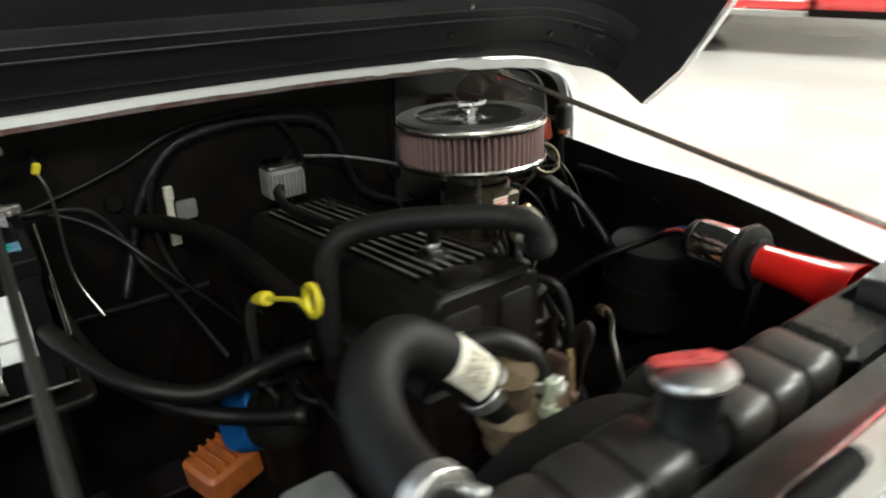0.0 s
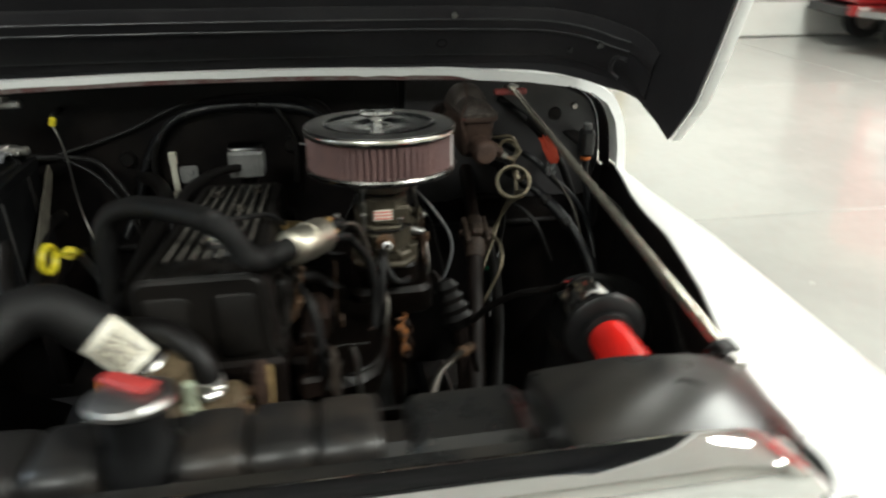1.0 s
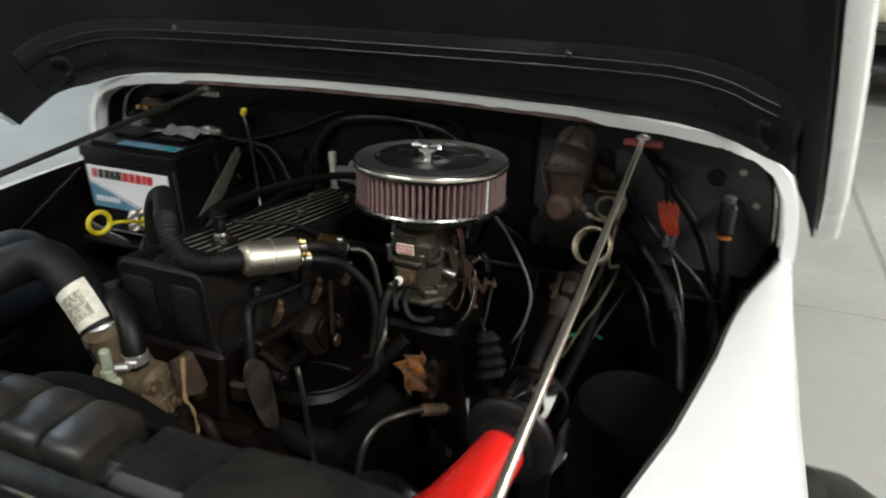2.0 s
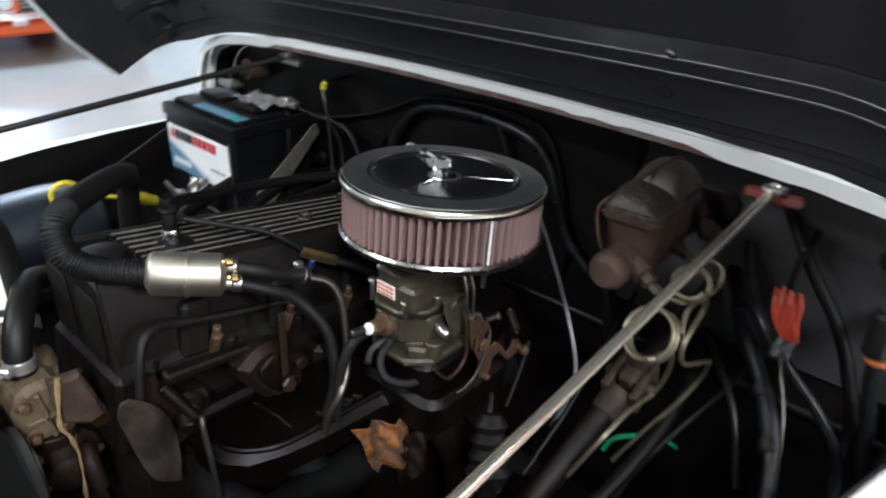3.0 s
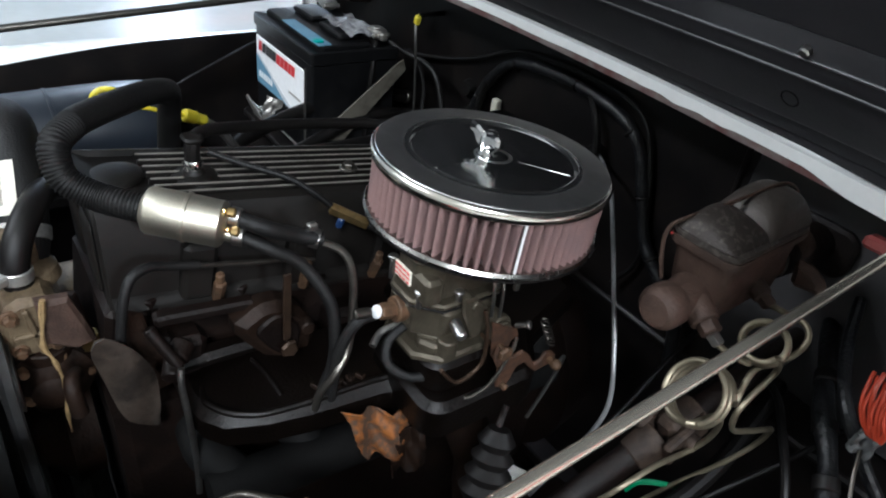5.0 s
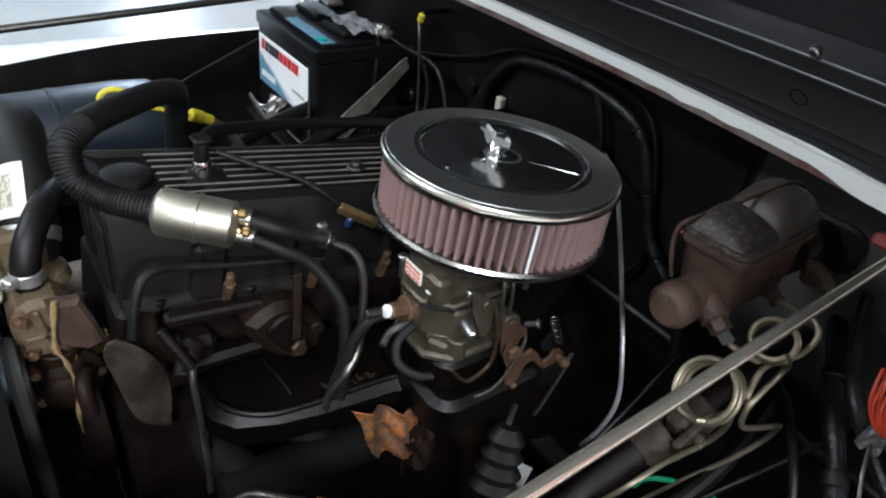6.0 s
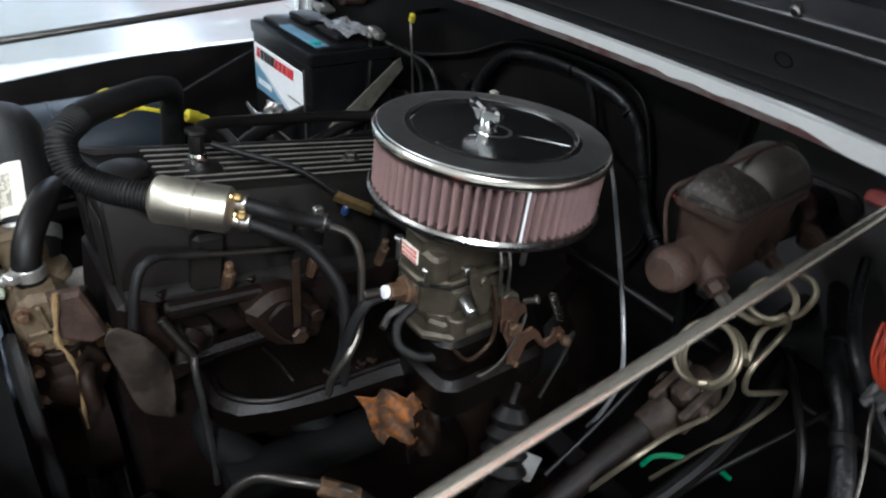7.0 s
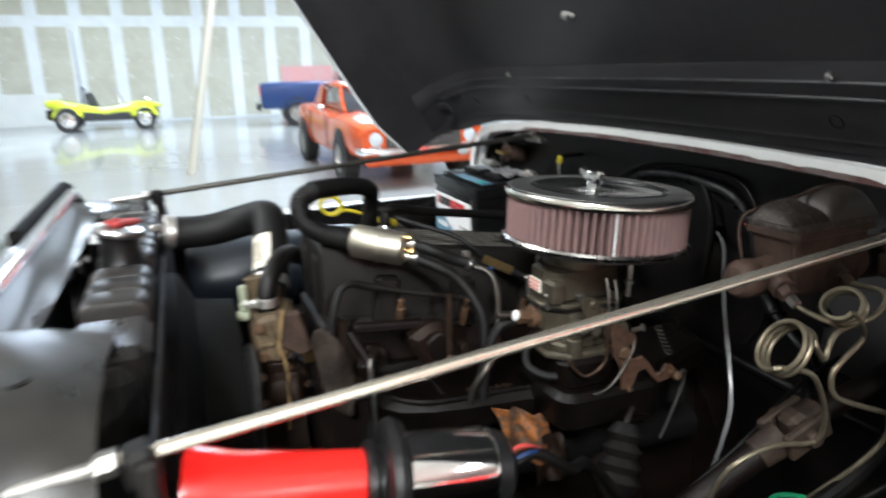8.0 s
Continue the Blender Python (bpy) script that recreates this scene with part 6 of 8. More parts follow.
single("diagonal_brace", strap, material("dusty_brace", (0.13, 0.12, 0.095), 0.55, 0.3, second=(0.07, 0.06, 0.05), scale=50, mix=0.7), "dull grey diagonal brace beside the battery", "brace")
crumpled("foil_holder", (-0.440, 0.072, 0.893), (0.040, 0.006, 0.004), (0.006, 0.014, 0.042), 11, 0.0045, M_TIN, battery, "crumpled bright metal holder at the foot", 11)
single("fender_line", Build().tube([(-0.66, 0.150, 0.952), (-0.655, 0.10, 0.933), (-0.648, 0.03, 0.905), (-0.645, -0.03, 0.878), (-0.645, -0.06, 0.85)], 0.0024, 8, 5), M_HARNESS, "thin dark metal line along the inner fender", "pipe")
# battery cables
single("battery_cable", Build().tube([(-0.40, 0.255, 1.034), (-0.372, 0.262, 1.028), (-0.35, 0.28, 1.015), (-0.30, 0.30, 1.005), (-0.258, 0.30, 0.991), (-0.225, 0.295, 0.94), (-0.205, 0.28, 0.894), (-0.18, 0.2, 0.86), (-0.15, 0.1, 0.80)], 0.0055, 10, 6), M_RUBBER, "black battery cable running to the engine", "cable")
single("battery_cable", Build().tube([(-0.40, 0.25, 1.036), (-0.365, 0.235, 1.02), (-0.352, 0.225, 0.97), (-0.352, 0.222, 0.90), (-0.35, 0.215, 0.84), (-0.335, 0.20, 0.76)], 0.006, 10, 6), M_RUBBER, "black battery cable hanging down beside the battery", "cable")
single("battery_cable", Build().tube([(-0.59, 0.262, 1.034), (-0.62, 0.28, 1.045), (-0.64, 0.30, 1.03), (-0.655, 0.30, 0.97), (-0.66, 0.30, 0.88)], 0.006, 10, 6), M_RUBBER, "black battery cable at the fender side", "cable")
solenoid = thing("solenoid", (-0.60, 0.335, 1.03), "dusty starter solenoid on the firewall", "solenoid")
part("body", Build().cyl((-0.585, 0.344, 1.055), (-0.585, 0.295, 1.06), 0.022), M_CYLINDER, solenoid)
part("terminal", Build().cyl((-0.597, 0.296, 1.062), (-0.597, 0.275, 1.063), 0.005, seg=8).cyl((-0.573, 0.296, 1.062), (-0.573, 0.275, 1.063), 0.005, seg=8), M_BRASS, solenoid)

# ---- brake master cylinder ----
mc = thing("master_cylinder", (0.405, 0.16, 1.0), "dusty brown cast brake master cylinder", "master cylinder")
ax = frame_at((0.4035, 0.169, 0), (1, 0.05, 0), (-0.05, 1, 0))
rings = []
for w, l, y, z in ((0.040, 0.100, 0.010, 1.026), (0.050, 0.114, 0.006, 1.034), (0.054, 0.117, 0.003, 1.058), (0.058, 0.120, 0.001, 1.084), (0.059, 0.121, 0.0, 1.0915), (0.067, 0.131, 0.0, 1.0935), (0.068, 0.132, 0.0, 1.0990), (0.067, 0.131, 0.0, 1.1010)):
    rings.append([ax @ V((a, b + y, z)) for a, b in rounded(w, l, 0.013, 6)])
part("reservoir", loft(rings), M_CYLINDER, mc)
part("bore", Build().lathe([(0.008, -0.004), (0.0145, -0.003), (0.0185, 0.001), (0.0205, 0.006), (0.0205, 0.020), (0.0178, 0.024), (0.0185, 0.030), (0.021, 0.05), (0.021, 0.19), (0.024, 0.20), (0.024, 0.225)], (0.4085, 0.066, 1.050), (-0.03, 1, 0.0), 32), M_CYLINDER, mc)
rings = []
for w, l, z in ((0.0655, 0.1295, 1.1010), (0.067, 0.131, 1.1035), (0.0655, 0.1295, 1.1065), (0.060, 0.124, 1.1075)):
    rings.append([ax @ V((a, b, z)) for a, b in rounded(w, l, 0.013, 6)])
part("lid", loft(rings), M_LIDCAST, mc, "pressed steel reservoir lid")


def pressed_dome(cy, length, width, height, turn, lean=0.0):
    """A pressed bulge of the lid that falls off at its sides."""
    rows = []
    for i in range(21):
        v = -1 + i / 10
        row = []
        for j in range(21):
            u = -1 + j / 10
            k = max(0.0, 1 - abs(u) ** 3.4) * max(0.0, 1 - abs(v) ** 2.8)
            row.append(ax @ V((u * width / 2, cy + v * length / 2, 1.1066 + height * k ** 0.6 * (1 + turn * v - lean * u))))
        rows.append(row)
    return Build().shell(rows, 0.0015)


part("lid_dome", pressed_dome(-0.033, 0.058, 0.054, 0.0165, 0.15, 0.35), M_LIDCAST, mc, "front bulge of the lid, mottled")
part("lid_dome", pressed_dome(0.028, 0.074, 0.058, 0.0290, 0.08), M_LIDSMOOTH, mc, "smooth rear bulge of the lid")
part("bail_wire", Build().tube([(0.385, 0.098, 1.058), (0.380, 0.097, 1.074), (0.375, 0.098, 1.092), (0.375, 0.101, 1.106), (0.382, 0.110, 1.116), (0.391, 0.140, 1.1245), (0.396, 0.165, 1.131), (0.400, 0.195, 1.1375), (0.403, 0.220, 1.1365), (0.406, 0.236, 1.126), (0.407, 0.240, 1.112), (0.407, 0.239, 1.09)], 0.0019, 8, 5), M_CYLINDER, mc)
part("outlet_boss", Build().cyl((0.412, 0.110, 1.052), (0.436, 0.104, 1.042), 0.0145, 0.0130).cyl((0.434, 0.1045, 1.043), (0.446, 0.1015, 1.038), 0.0095, seg=6), M_CYLINDER, mc)
part("outlet_boss", Build().cyl((0.415, 0.185, 1.055), (0.440, 0.182, 1.046), 0.0105, 0.009).cyl((0.438, 0.182, 1.047), (0.449, 0.181, 1.042), 0.0072, seg=6), M_CYLINDER, mc)
part("side_ear", Build().prism(rounded_outline([(0, 0), (0.018, 0.0), (0.034, -0.012), (0.032, -0.024), (0.004, -0.028)], 0.4), 0.014, frame_at((0.428, 0.252, 1.064), (1, 0.1, 0), (0, 0, 1)), 0.006), M_CYLINDER, mc)
part("mounting_flange", Build().prism(rounded(0.085, 0.055, 0.018), 0.012, frame_at((0.405, 0.3405, 1.045), (1, 0, 0), (0, 0, 1)), 0.004).cyl((0.403, 0.24, 1.05), (0.405, 0.335, 1.045), 0.023), M_IRON, mc)
part("red_dot", Build().ball((0.377, 0.1030, 1.0995), 0.0015, 10, 6), M_CAPRED, mc)


def coil(centre, axis, r, turns, tail_a, tail_b, wire, pitch=0.0065):
    """A round coil whose first and last turns lead into the tails."""
    m = frame_at(centre, V(axis).orthogonal(), V(axis).cross(V(axis).orthogonal()))
    inv = m.inverted()
    ends = [inv @ V(q) for q in (tail_a[-1], tail_b[0])]
    start, stop = (math.atan2(q.y, q.x) for q in ends)
    sweep = 2 * math.pi * turns + (stop - start) % (2 * math.pi)
    n = int(sweep * 2.4)
    pts = list(tail_a)
    for i in range(n + 1):
        a = start + sweep * i / n
        pts.append(m @ V((r * math.cos(a), r * math.sin(a), (a - start - sweep / 2) / (2 * math.pi) * pitch)))
    return Build().tube(pts + list(tail_b), wire, 10, 3)


lines = thing("brake_line", (0.45, 0.15, 0.85), "bare coiled steel brake line", "brake line", "coiled brake lines")
part("tube", coil((0.463, 0.083, 0.992), (-0.22, -0.78, 0.50), 0.0275, 2, [(0.447, 0.181, 1.043), (0.462, 0.186, 1.042), (0.480, 0.186, 1.043), (0.491, 0.178, 1.036), (0.490, 0.164, 1.022), (0.481, 0.150, 1.013), (0.477, 0.135, 1.006), (0.480, 0.122, 0.995), (0.484, 0.112, 0.984)], [(0.478, 0.098, 0.970), (0.478, 0.116, 0.954), (0.465, 0.150, 0.905), (0.45, 0.160, 0.862), (0.448, 0.10, 0.870), (0.44, 0.05, 0.85), (0.41, 0.05, 0.78)], 0.0029), M_LINE, lines)
lines2 = thing("brake_line", (0.47, 0.2, 0.85), "second bare coiled steel brake line", "brake line", "coiled brake lines")
part("tube", coil((0.471, 0.146, 1.030), (0.10, -0.68, 0.66), 0.0185, 2, [(0.444, 0.102, 1.038), (0.455, 0.104, 1.030), (0.466, 0.116, 1.022), (0.474, 0.124, 1.018)], [(0.486, 0.160, 1.008), (0.484, 0.162, 0.994), (0.483, 0.142, 0.978), (0.483, 0.128, 0.963), (0.484, 0.134, 0.940), (0.487, 0.160, 0.926), (0.491, 0.205, 0.908), (0.490, 0.213, 0.900), (0.482, 0.225, 0.868), (0.468, 0.21, 0.832), (0.445, 0.185, 0.79), (0.42, 0.15, 0.74)], 0.0029), M_LINE, lines2)
part("nut", Build().cyl((0.444, 0.102, 1.038), (0.454, 0.1035, 1.031), 0.0062, seg=6), M_STEEL, lines2)

# ---- steering shaft, pump and linkage ----
steer = thing("steering_shaft", (0.40, 0.0, 0.6), "dark steering shaft with dusty universal joint", "steering shaft")
sa, sb = V((0.435, 0.343, 0.93)), V((0.418, 0.165, 0.862))
sc = V((0.335, -0.26, 0.56))
part("upper_shaft", Build().cyl(sa, sb, 0.014), M_IRON, steer)
d = (sc - sb).normalized()
part("joint", Build().cyl(sb + (sa - sb).normalized() * 0.032, sb + (sa - sb).normalized() * 0.008, 0.021).cyl(sb + d * 0.018, sb + d * 0.055, 0.021, 0.018).box(sb + V((0.019, 0, 0)), (0.010, 0.062, 0.034), (22, 0, 0), 0.004).box(sb - V((0.019, 0, 0)), (0.010, 0.062, 0.034), (22, 0, 0), 0.004).box(sb, (0.026, 0.026, 0.046), (25, 0, 0), 0.006).cyl(sb - V((0.032, 0, 0)), sb + V((0.032, 0, 0)), 0.0105), material("grimy_joint", (0.040, 0.026, 0.018), 0.65, 0.1, second=(0.018, 0.012, 0.009), scale=45, mix=0.9, bump=0.7, bump_scale=160, specular=0.3), steer, "dusty brown universal joint")
part("lower_shaft", Build().cyl(sb + d * 0.04, sc, 0.0155), M_IRON, steer)
part("gear_box", Build().box((0.33, -0.29, 0.52), (0.11, 0.14, 0.14), (20, 0, 0), 0.025), M_IRON, steer)
pump = thing("steering_pump", (0.30, -0.33, 0.66), "black power steering pump with round cap", "pump")
part("reservoir", Build().lathe([(0.055, 0), (0.062, 0.006), (0.062, 0.085), (0.05, 0.10), (0.02, 0.105)], (0.30, -0.375, 0.75), (0, 1, 0.1), 30), M_GLOSSPLASTIC, pump)
part("cap", Build().cyl((0.315, -0.335, 0.81), (0.315, -0.335, 0.84), 0.018), M_GLOSSPLASTIC, pump)
part("pulley", Build().lathe([(0.015, 0), (0.055, 0.0), (0.048, 0.01), (0.055, 0.02), (0.015, 0.022)], (0.30, -0.39, 0.75), (0, -1, 0), 28), M_STEEL, pump)
part("bracket", Build().box((0.21, -0.33, 0.72), (0.14, 0.02, 0.05), bevel=0.005), M_IRON, pump)
boot = thing("linkage_boot", (0.34, -0.01, 0.78), "ribbed black rubber boot on the clutch linkage", "boot")
part("bellows", Build().lathe([(0.016, 0)] + [((0.029 if k % 2 else 0.0225) - 0.0012 * k, 0.009 * (k + 1)) for k in range(8)] + [(0.012, 0.085)], (0.352, -0.030, 0.782), (-0.28, 0.35, 0.9), 26), M_RUBBER, boot)
part("stem", Build().cyl((0.36, -0.04, 0.66), (0.350, -0.028, 0.81), 0.012), M_IRON, boot)
part("tip", Build().tube([(0.331, -0.006, 0.838), (0.322, 0.005, 0.855), (0.312, 0.02, 0.865)], 0.004, 8, 4), M_IRON, boot)
single("throttle_cable", Build().tube([(0.309, 0.088, 0.894), (0.306, 0.100, 0.897), (0.302, 0.105, 0.886), (0.300, 0.102, 0.868), (0.298, 0.094, 0.842), (0.294, 0.08, 0.80)], 0.0022, 8, 5), M_STEEL, "thin bare throttle cable", "cable")
pipe = thing("pressure_pipe", (0.33, -0.24, 0.82), "pale bent metal pressure pipe", "pipe")
part("pipe", Build().tube([(0.262, -0.30, 0.79), (0.264, -0.28, 0.835), (0.275, -0.257, 0.858), (0.298, -0.236, 0.866), (0.318, -0.208, 0.860), (0.335, -0.18, 0.845), (0.36, -0.12, 0.76)], 0.0048, 12, 6), M_DARKSTEEL, pipe)
part("collar", Build().cyl((0.314, -0.214, 0.861), (0.334, -0.184, 0.847), 0.0085, seg=8), M_TAN, pipe)
single("wire_loom", Build().tube([(0.44, 0.343, 0.86), (0.46, 0.2, 0.80), (0.44, 0.05, 0.74), (0.40, -0.1, 0.70)], 0.010, 10, 6), M_RUBBER, "black wire loom low on the frame side", "wiring")
single("green_wire", Build().tube([(0.405, 0.150, 0.750), (0.412, 0.153, 0.768), (0.424, 0.163, 0.776), (0.442, 0.184, 0.774), (0.462, 0.207, 0.764), (0.474, 0.222, 0.750)], 0.0032, 8, 6), M_GREEN, "thin bright green wire", "wiring")
single("paper_tag", Build().prism([(0, 0), (0.06, 0.012), (0.07, 0.05), (0.02, 0.055)], 0.002, frame_at((0.20, 0.12, 0.53), (0.8, 0.5, 0.1), (-0.3, 0.6, 0.6)), 0.0005).cyl((0.215, 0.13, 0.46), (0.215, 0.13, 0.54), 0.006), M_REFLECT, "pale folded paper tag on the frame", "tag")

# ---- horn ----
horn = thing("trumpet_horn", (0.45, -0.35, 0.90), "red trumpet horn with chrome motor", "horn")
ha, hb = V((0.461, -0.350, 0.956)), V((0.446, -0.482, 0.968))
hd = (hb - ha).normalized()
hl = (hb - ha).length
part("trumpet", Build().lathe([(0.020, 0.0), (0.0245, 0.002), (0.027, hl * 0.4), (0.031, hl * 0.75), (0.0375, hl * 0.97), (0.039, hl), (0.0365, hl), (0.029, hl * 0.75), (0.022, hl * 0.4), (0.001, hl * 0.3)], ha, hd, 40), M_RED, horn, "glossy red plastic trumpet")
part("collar", Build().lathe([(0.022, 0), (0.031, 0.003), (0.031, 0.009), (0.026, 0.012), (0.026, 0.018), (0.030, 0.021), (0.030, 0.028), (0.02, 0.032)], ha + hd * 0.003, -hd, 36), M_GLOSSPLASTIC, horn)
part("flange", Build().lathe([(0.026, 0), (0.042, 0.001), (0.047, 0.004), (0.048, 0.010), (0.044, 0.017), (0.030, 0.020)], ha - hd * 0.012, -hd, 40), M_GLOSSPLASTIC, horn)
part("motor", Build().lathe([(0.030, 0), (0.0355, 0.002), (0.0355, 0.068), (0.033, 0.073), (0.02, 0.075)], ha - hd * 0.030, -hd, 40), M_CHROME, horn, "chrome motor housing")
part("end_cap", Build().lathe([(0.034, 0), (0.030, 0.012), (0.018, 0.02), (0.008, 0.022)], ha - hd * 0.103, -hd, 32), M_GLOSSPLASTIC, horn)
part("bracket", Build().box(ha - hd * 0.017 + V((0.03, 0, -0.10)), (0.03, 0.006, 0.16), bevel=0.002), M_WALLBLACK, horn)
single("horn_wire", Build().tube([ha - hd * 0.12, ha - hd * 0.15 + V((-0.01, 0, 0.005)), ha - hd * 0.19 + V((-0.02, 0.0, -0.02)), (0.42, -0.12, 0.89), (0.39, -0.08, 0.85), (0.37, -0.04, 0.80)], 0.0055, 10, 6), M_RUBBER, "black wire behind the horn", "wiring")
for k, (mt, nm) in enumerate(((M_CAPRED, "red"), (M_NAVY, "blue"))):
    single("horn_lead", Build().tube([ha - hd * 0.122 + V((-0.008 + 0.01 * k, 0, 0.008)), ha - hd * 0.14 + V((-0.012 + 0.012 * k, 0, 0.012)), ha - hd * 0.16 + V((-0.016, 0, 0.004))], 0.0020, 8, 5), mt, f"short {nm} horn lead", "wiring")
can = thing("vapour_canister", (0.565, -0.10, 0.70), "black round vapour canister by the fender", "canister")
part("shell", Build().lathe([(0.07, 0), (0.078, 0.01), (0.078, 0.14), (0.072, 0.155), (0.05, 0.163), (0.02, 0.166)], (0.565, -0.10, 0.71), (0, 0, 1), 36), M_FLATBLACK, can)
part("strap", Build().lathe([(0.0785, 0), (0.080, 0.001), (0.080, 0.017), (0.0785, 0.018)], (0.565, -0.10, 0.78), (0, 0, 1), 36), M_WALLBLACK, can)
part("bracket", Build().box((0.635, -0.10, 0.77), (0.02, 0.08, 0.10), bevel=0.004), M_WALLBLACK, can)
drum = thing("reservoir", (-0.52, -0.33, 0.76), "smooth blue-black plastic reservoir drum", "reservoir")
part("drum", Build().lathe([(0.05, 0), (0.066, 0.006), (0.075, 0.022), (0.078, 0.05), (0.078, 0.31), (0.074, 0.36), (0.062, 0.385), (0.04, 0.398), (0.001, 0.402)], (-0.515, -0.475, 0.853), (-0.02, 1, 0.02), 40), M_DRUM, drum)
part("bracket", Build().box((-0.53, -0.28, 0.765), (0.12, 0.20, 0.03), bevel=0.006), M_WALLBLACK, drum)
part("seam", Build().lathe([(0.0776, 0), (0.0795, 0.001), (0.0795, 0.006), (0.0776, 0.007)], (-0.519, -0.27, 0.857), (-0.02, 1, 0.02), 40), M_DRUM, drum)

# ---- dipstick ----
dip = thing("dipstick", (-0.168, -0.12, 0.80), "bright yellow looped dipstick handle", "dipstick")
ring = V((-0.158, -0.238, 1.055))
rm = frame_at(ring, (0.04, 0.9, -0.43), (0.1, 0.43, 0.9))
part("handle", Build().tube([rm @ V((0.017 * math.cos(radians(a)), 0.015 * math.sin(radians(a)), 0)) for a in range(0, 360, 30)], 0.0034, 10, 3, closed=True).tube([rm @ V((0.010, -0.0125, 0)), (-0.161, -0.212, 1.044), (-0.166, -0.18, 1.033), (-0.170, -0.150, 1.021)], 0.0026, 10, 5), M_YELLOW, dip)
part("stop", Build().cyl((-0.170, -0.152, 1.022), (-0.1715, -0.136, 1.015), 0.0085, seg=12).cyl((-0.1715, -0.136, 1.015), (-0.172, -0.124, 1.009), 0.0068, seg=12), M_YELLOW, dip)
part("tube", Build().tube([(-0.172, -0.125, 1.009), (-0.173, -0.10, 0.985), (-0.165, -0.07, 0.92), (-0.15, -0.06, 0.80), (-0.135, -0.05, 0.66)], 0.0055, 10, 6), M_STEEL, dip)

# ---- firewall fittings and wiring ----
clip = thing("firewall_clip", (-0.325, 0.34, 1.085), "small bright yellow clip with a bare wire", "clip")
part("clip", Build().box((-0.315, 0.287, 1.076), (0.011, 0.010, 0.017), (0, 20, 0), 0.003), M_YELLOW, clip)
part("stud", Build().cyl((-0.315, 0.343, 1.085), (-0.315, 0.288, 1.084), 0.0045, seg=8), M_RUBBER, clip)
part("wire", Build().tube([(-0.315, 0.284, 1.068), (-0.308, 0.282, 1.045), (-0.305, 0.285, 1.0), (-0.306, 0.29, 0.94), (-0.30, 0.285, 0.89), (-0.28, 0.26, 0.84)], 0.0022, 8, 6), M_STEEL, clip)
fp = thing("fuse_plate", (-0.135, 0.34, 0.95), "small grey connector plate on the firewall", "connector")
part("strip", Build().box((-0.138, 0.338, 0.984), (0.015, 0.012, 0.024), bevel=0.002).box((-0.139, 0.338, 0.944), (0.012, 0.008, 0.060), bevel=0.002).box((-0.139, 0.338, 0.905), (0.017, 0.012, 0.026), bevel=0.002), M_WHITEPLASTIC, fp)
part("tab", Build().prism(rounded(0.034, 0.034, 0.006), 0.005, frame_at((-0.113, 0.341, 0.950), (1, 0, 0), (0, 0, 1)), 0.001).cyl((-0.110, 0.338, 0.954), (-0.110, 0.333, 0.954), 0.006), M_PALEGREY, fp)
for (x, z) in ((0.084, 1.0), (-0.22, 0.985), (0.3, 0.93), (0.62, 1.04)):
    single("grommet", Build().lathe([(0.004, 0.012), (0.012, 0.012), (0.015, 0.006), (0.016, 0.0)], (x, 0.346, z), (0, -1, 0), 20), M_RUBBER, "round black rubber firewall grommet", "grommet", "firewall grommets")
HARNESS = [(-0.24, 0.30, 0.84), (-0.212, 0.325, 0.90), (-0.19, 0.333, 0.965), (-0.16, 0.334, 1.020), (-0.12, 0.334, 1.060), (-0.07, 0.334, 1.076), (0.0, 0.334, 1.082), (0.07, 0.334, 1.078), (0.125, 0.334, 1.066), (0.158, 0.334, 1.040), (0.178, 0.334, 1.0), (0.195, 0.334, 0.955), (0.214, 0.334, 0.92), (0.25, 0.33, 0.892), (0.29, 0.325, 0.87), (0.31, 0.32, 0.80)]
har = thing("wiring_harness", (0, 0.335, 1.06), "taped black wiring harness along the firewall", "wiring")
part("loom", Build().tube(HARNESS, lambda f: 0.0082 + 0.0007 * math.sin(40 * f) + 0.0005 * math.sin(133 * f), 12, 12), M_HARNESS, har)
for i in (2, 4, 6, 8, 10, 12):
    a, b = V(HARNESS[i]), V(HARNESS[i + 1])
    q = a.lerp(b, 0.4)
    dd = (b - a).normalized()
    part("tie", Build().cyl(q - dd * 0.002, q + dd * 0.002, 0.0102, seg=14), M_PLASTIC, har)
    part("stud", Build().cyl((q.x, 0.346, q.z), (q.x, 0.33, q.z), 0.006, seg=8), M_PLASTIC, har)
part("branch", Build().tube([(-0.16, 0.33, 1.02), (-0.172, 0.328, 0.97), (-0.168, 0.32, 0.90), (-0.15, 0.30, 0.84)], 0.006, 10, 6), M_RUBBER, har)
part("branch", Build().tube([(0.06, 0.332, 1.078), (0.085, 0.328, 1.04), (0.095, 0.326, 1.0), (0.09, 0.32, 0.93)], 0.0055, 10, 6), M_RUBBER, har)
single("thin_wire", Build().tube([(-0.43, 0.30, 1.0), (-0.40, 0.325, 0.993), (-0.32, 0.336, 1.006), (-0.21, 0.337, 1.040), (-0.10, 0.337, 1.086), (0.04, 0.337, 1.098), (0.14, 0.337, 1.086), (0.182, 0.337, 1.018), (0.205, 0.337, 0.90), (0.18, 0.33, 0.84)], 0.0036, 8, 7), M_RUBBER, "thin black wire clipped along the firewall", "wiring")
single("thin_wire", Build().tube([(-0.353, 0.30, 1.013), (-0.30, 0.29, 1.0), (-0.25, 0.27, 0.97), (-0.2, 0.22, 0.92), (-0.15, 0.12, 0.88), (-0.12, 0.0, 0.86)], 0.0036, 8, 7), M_RUBBER, "thin black wire to the engine's side", "wiring")
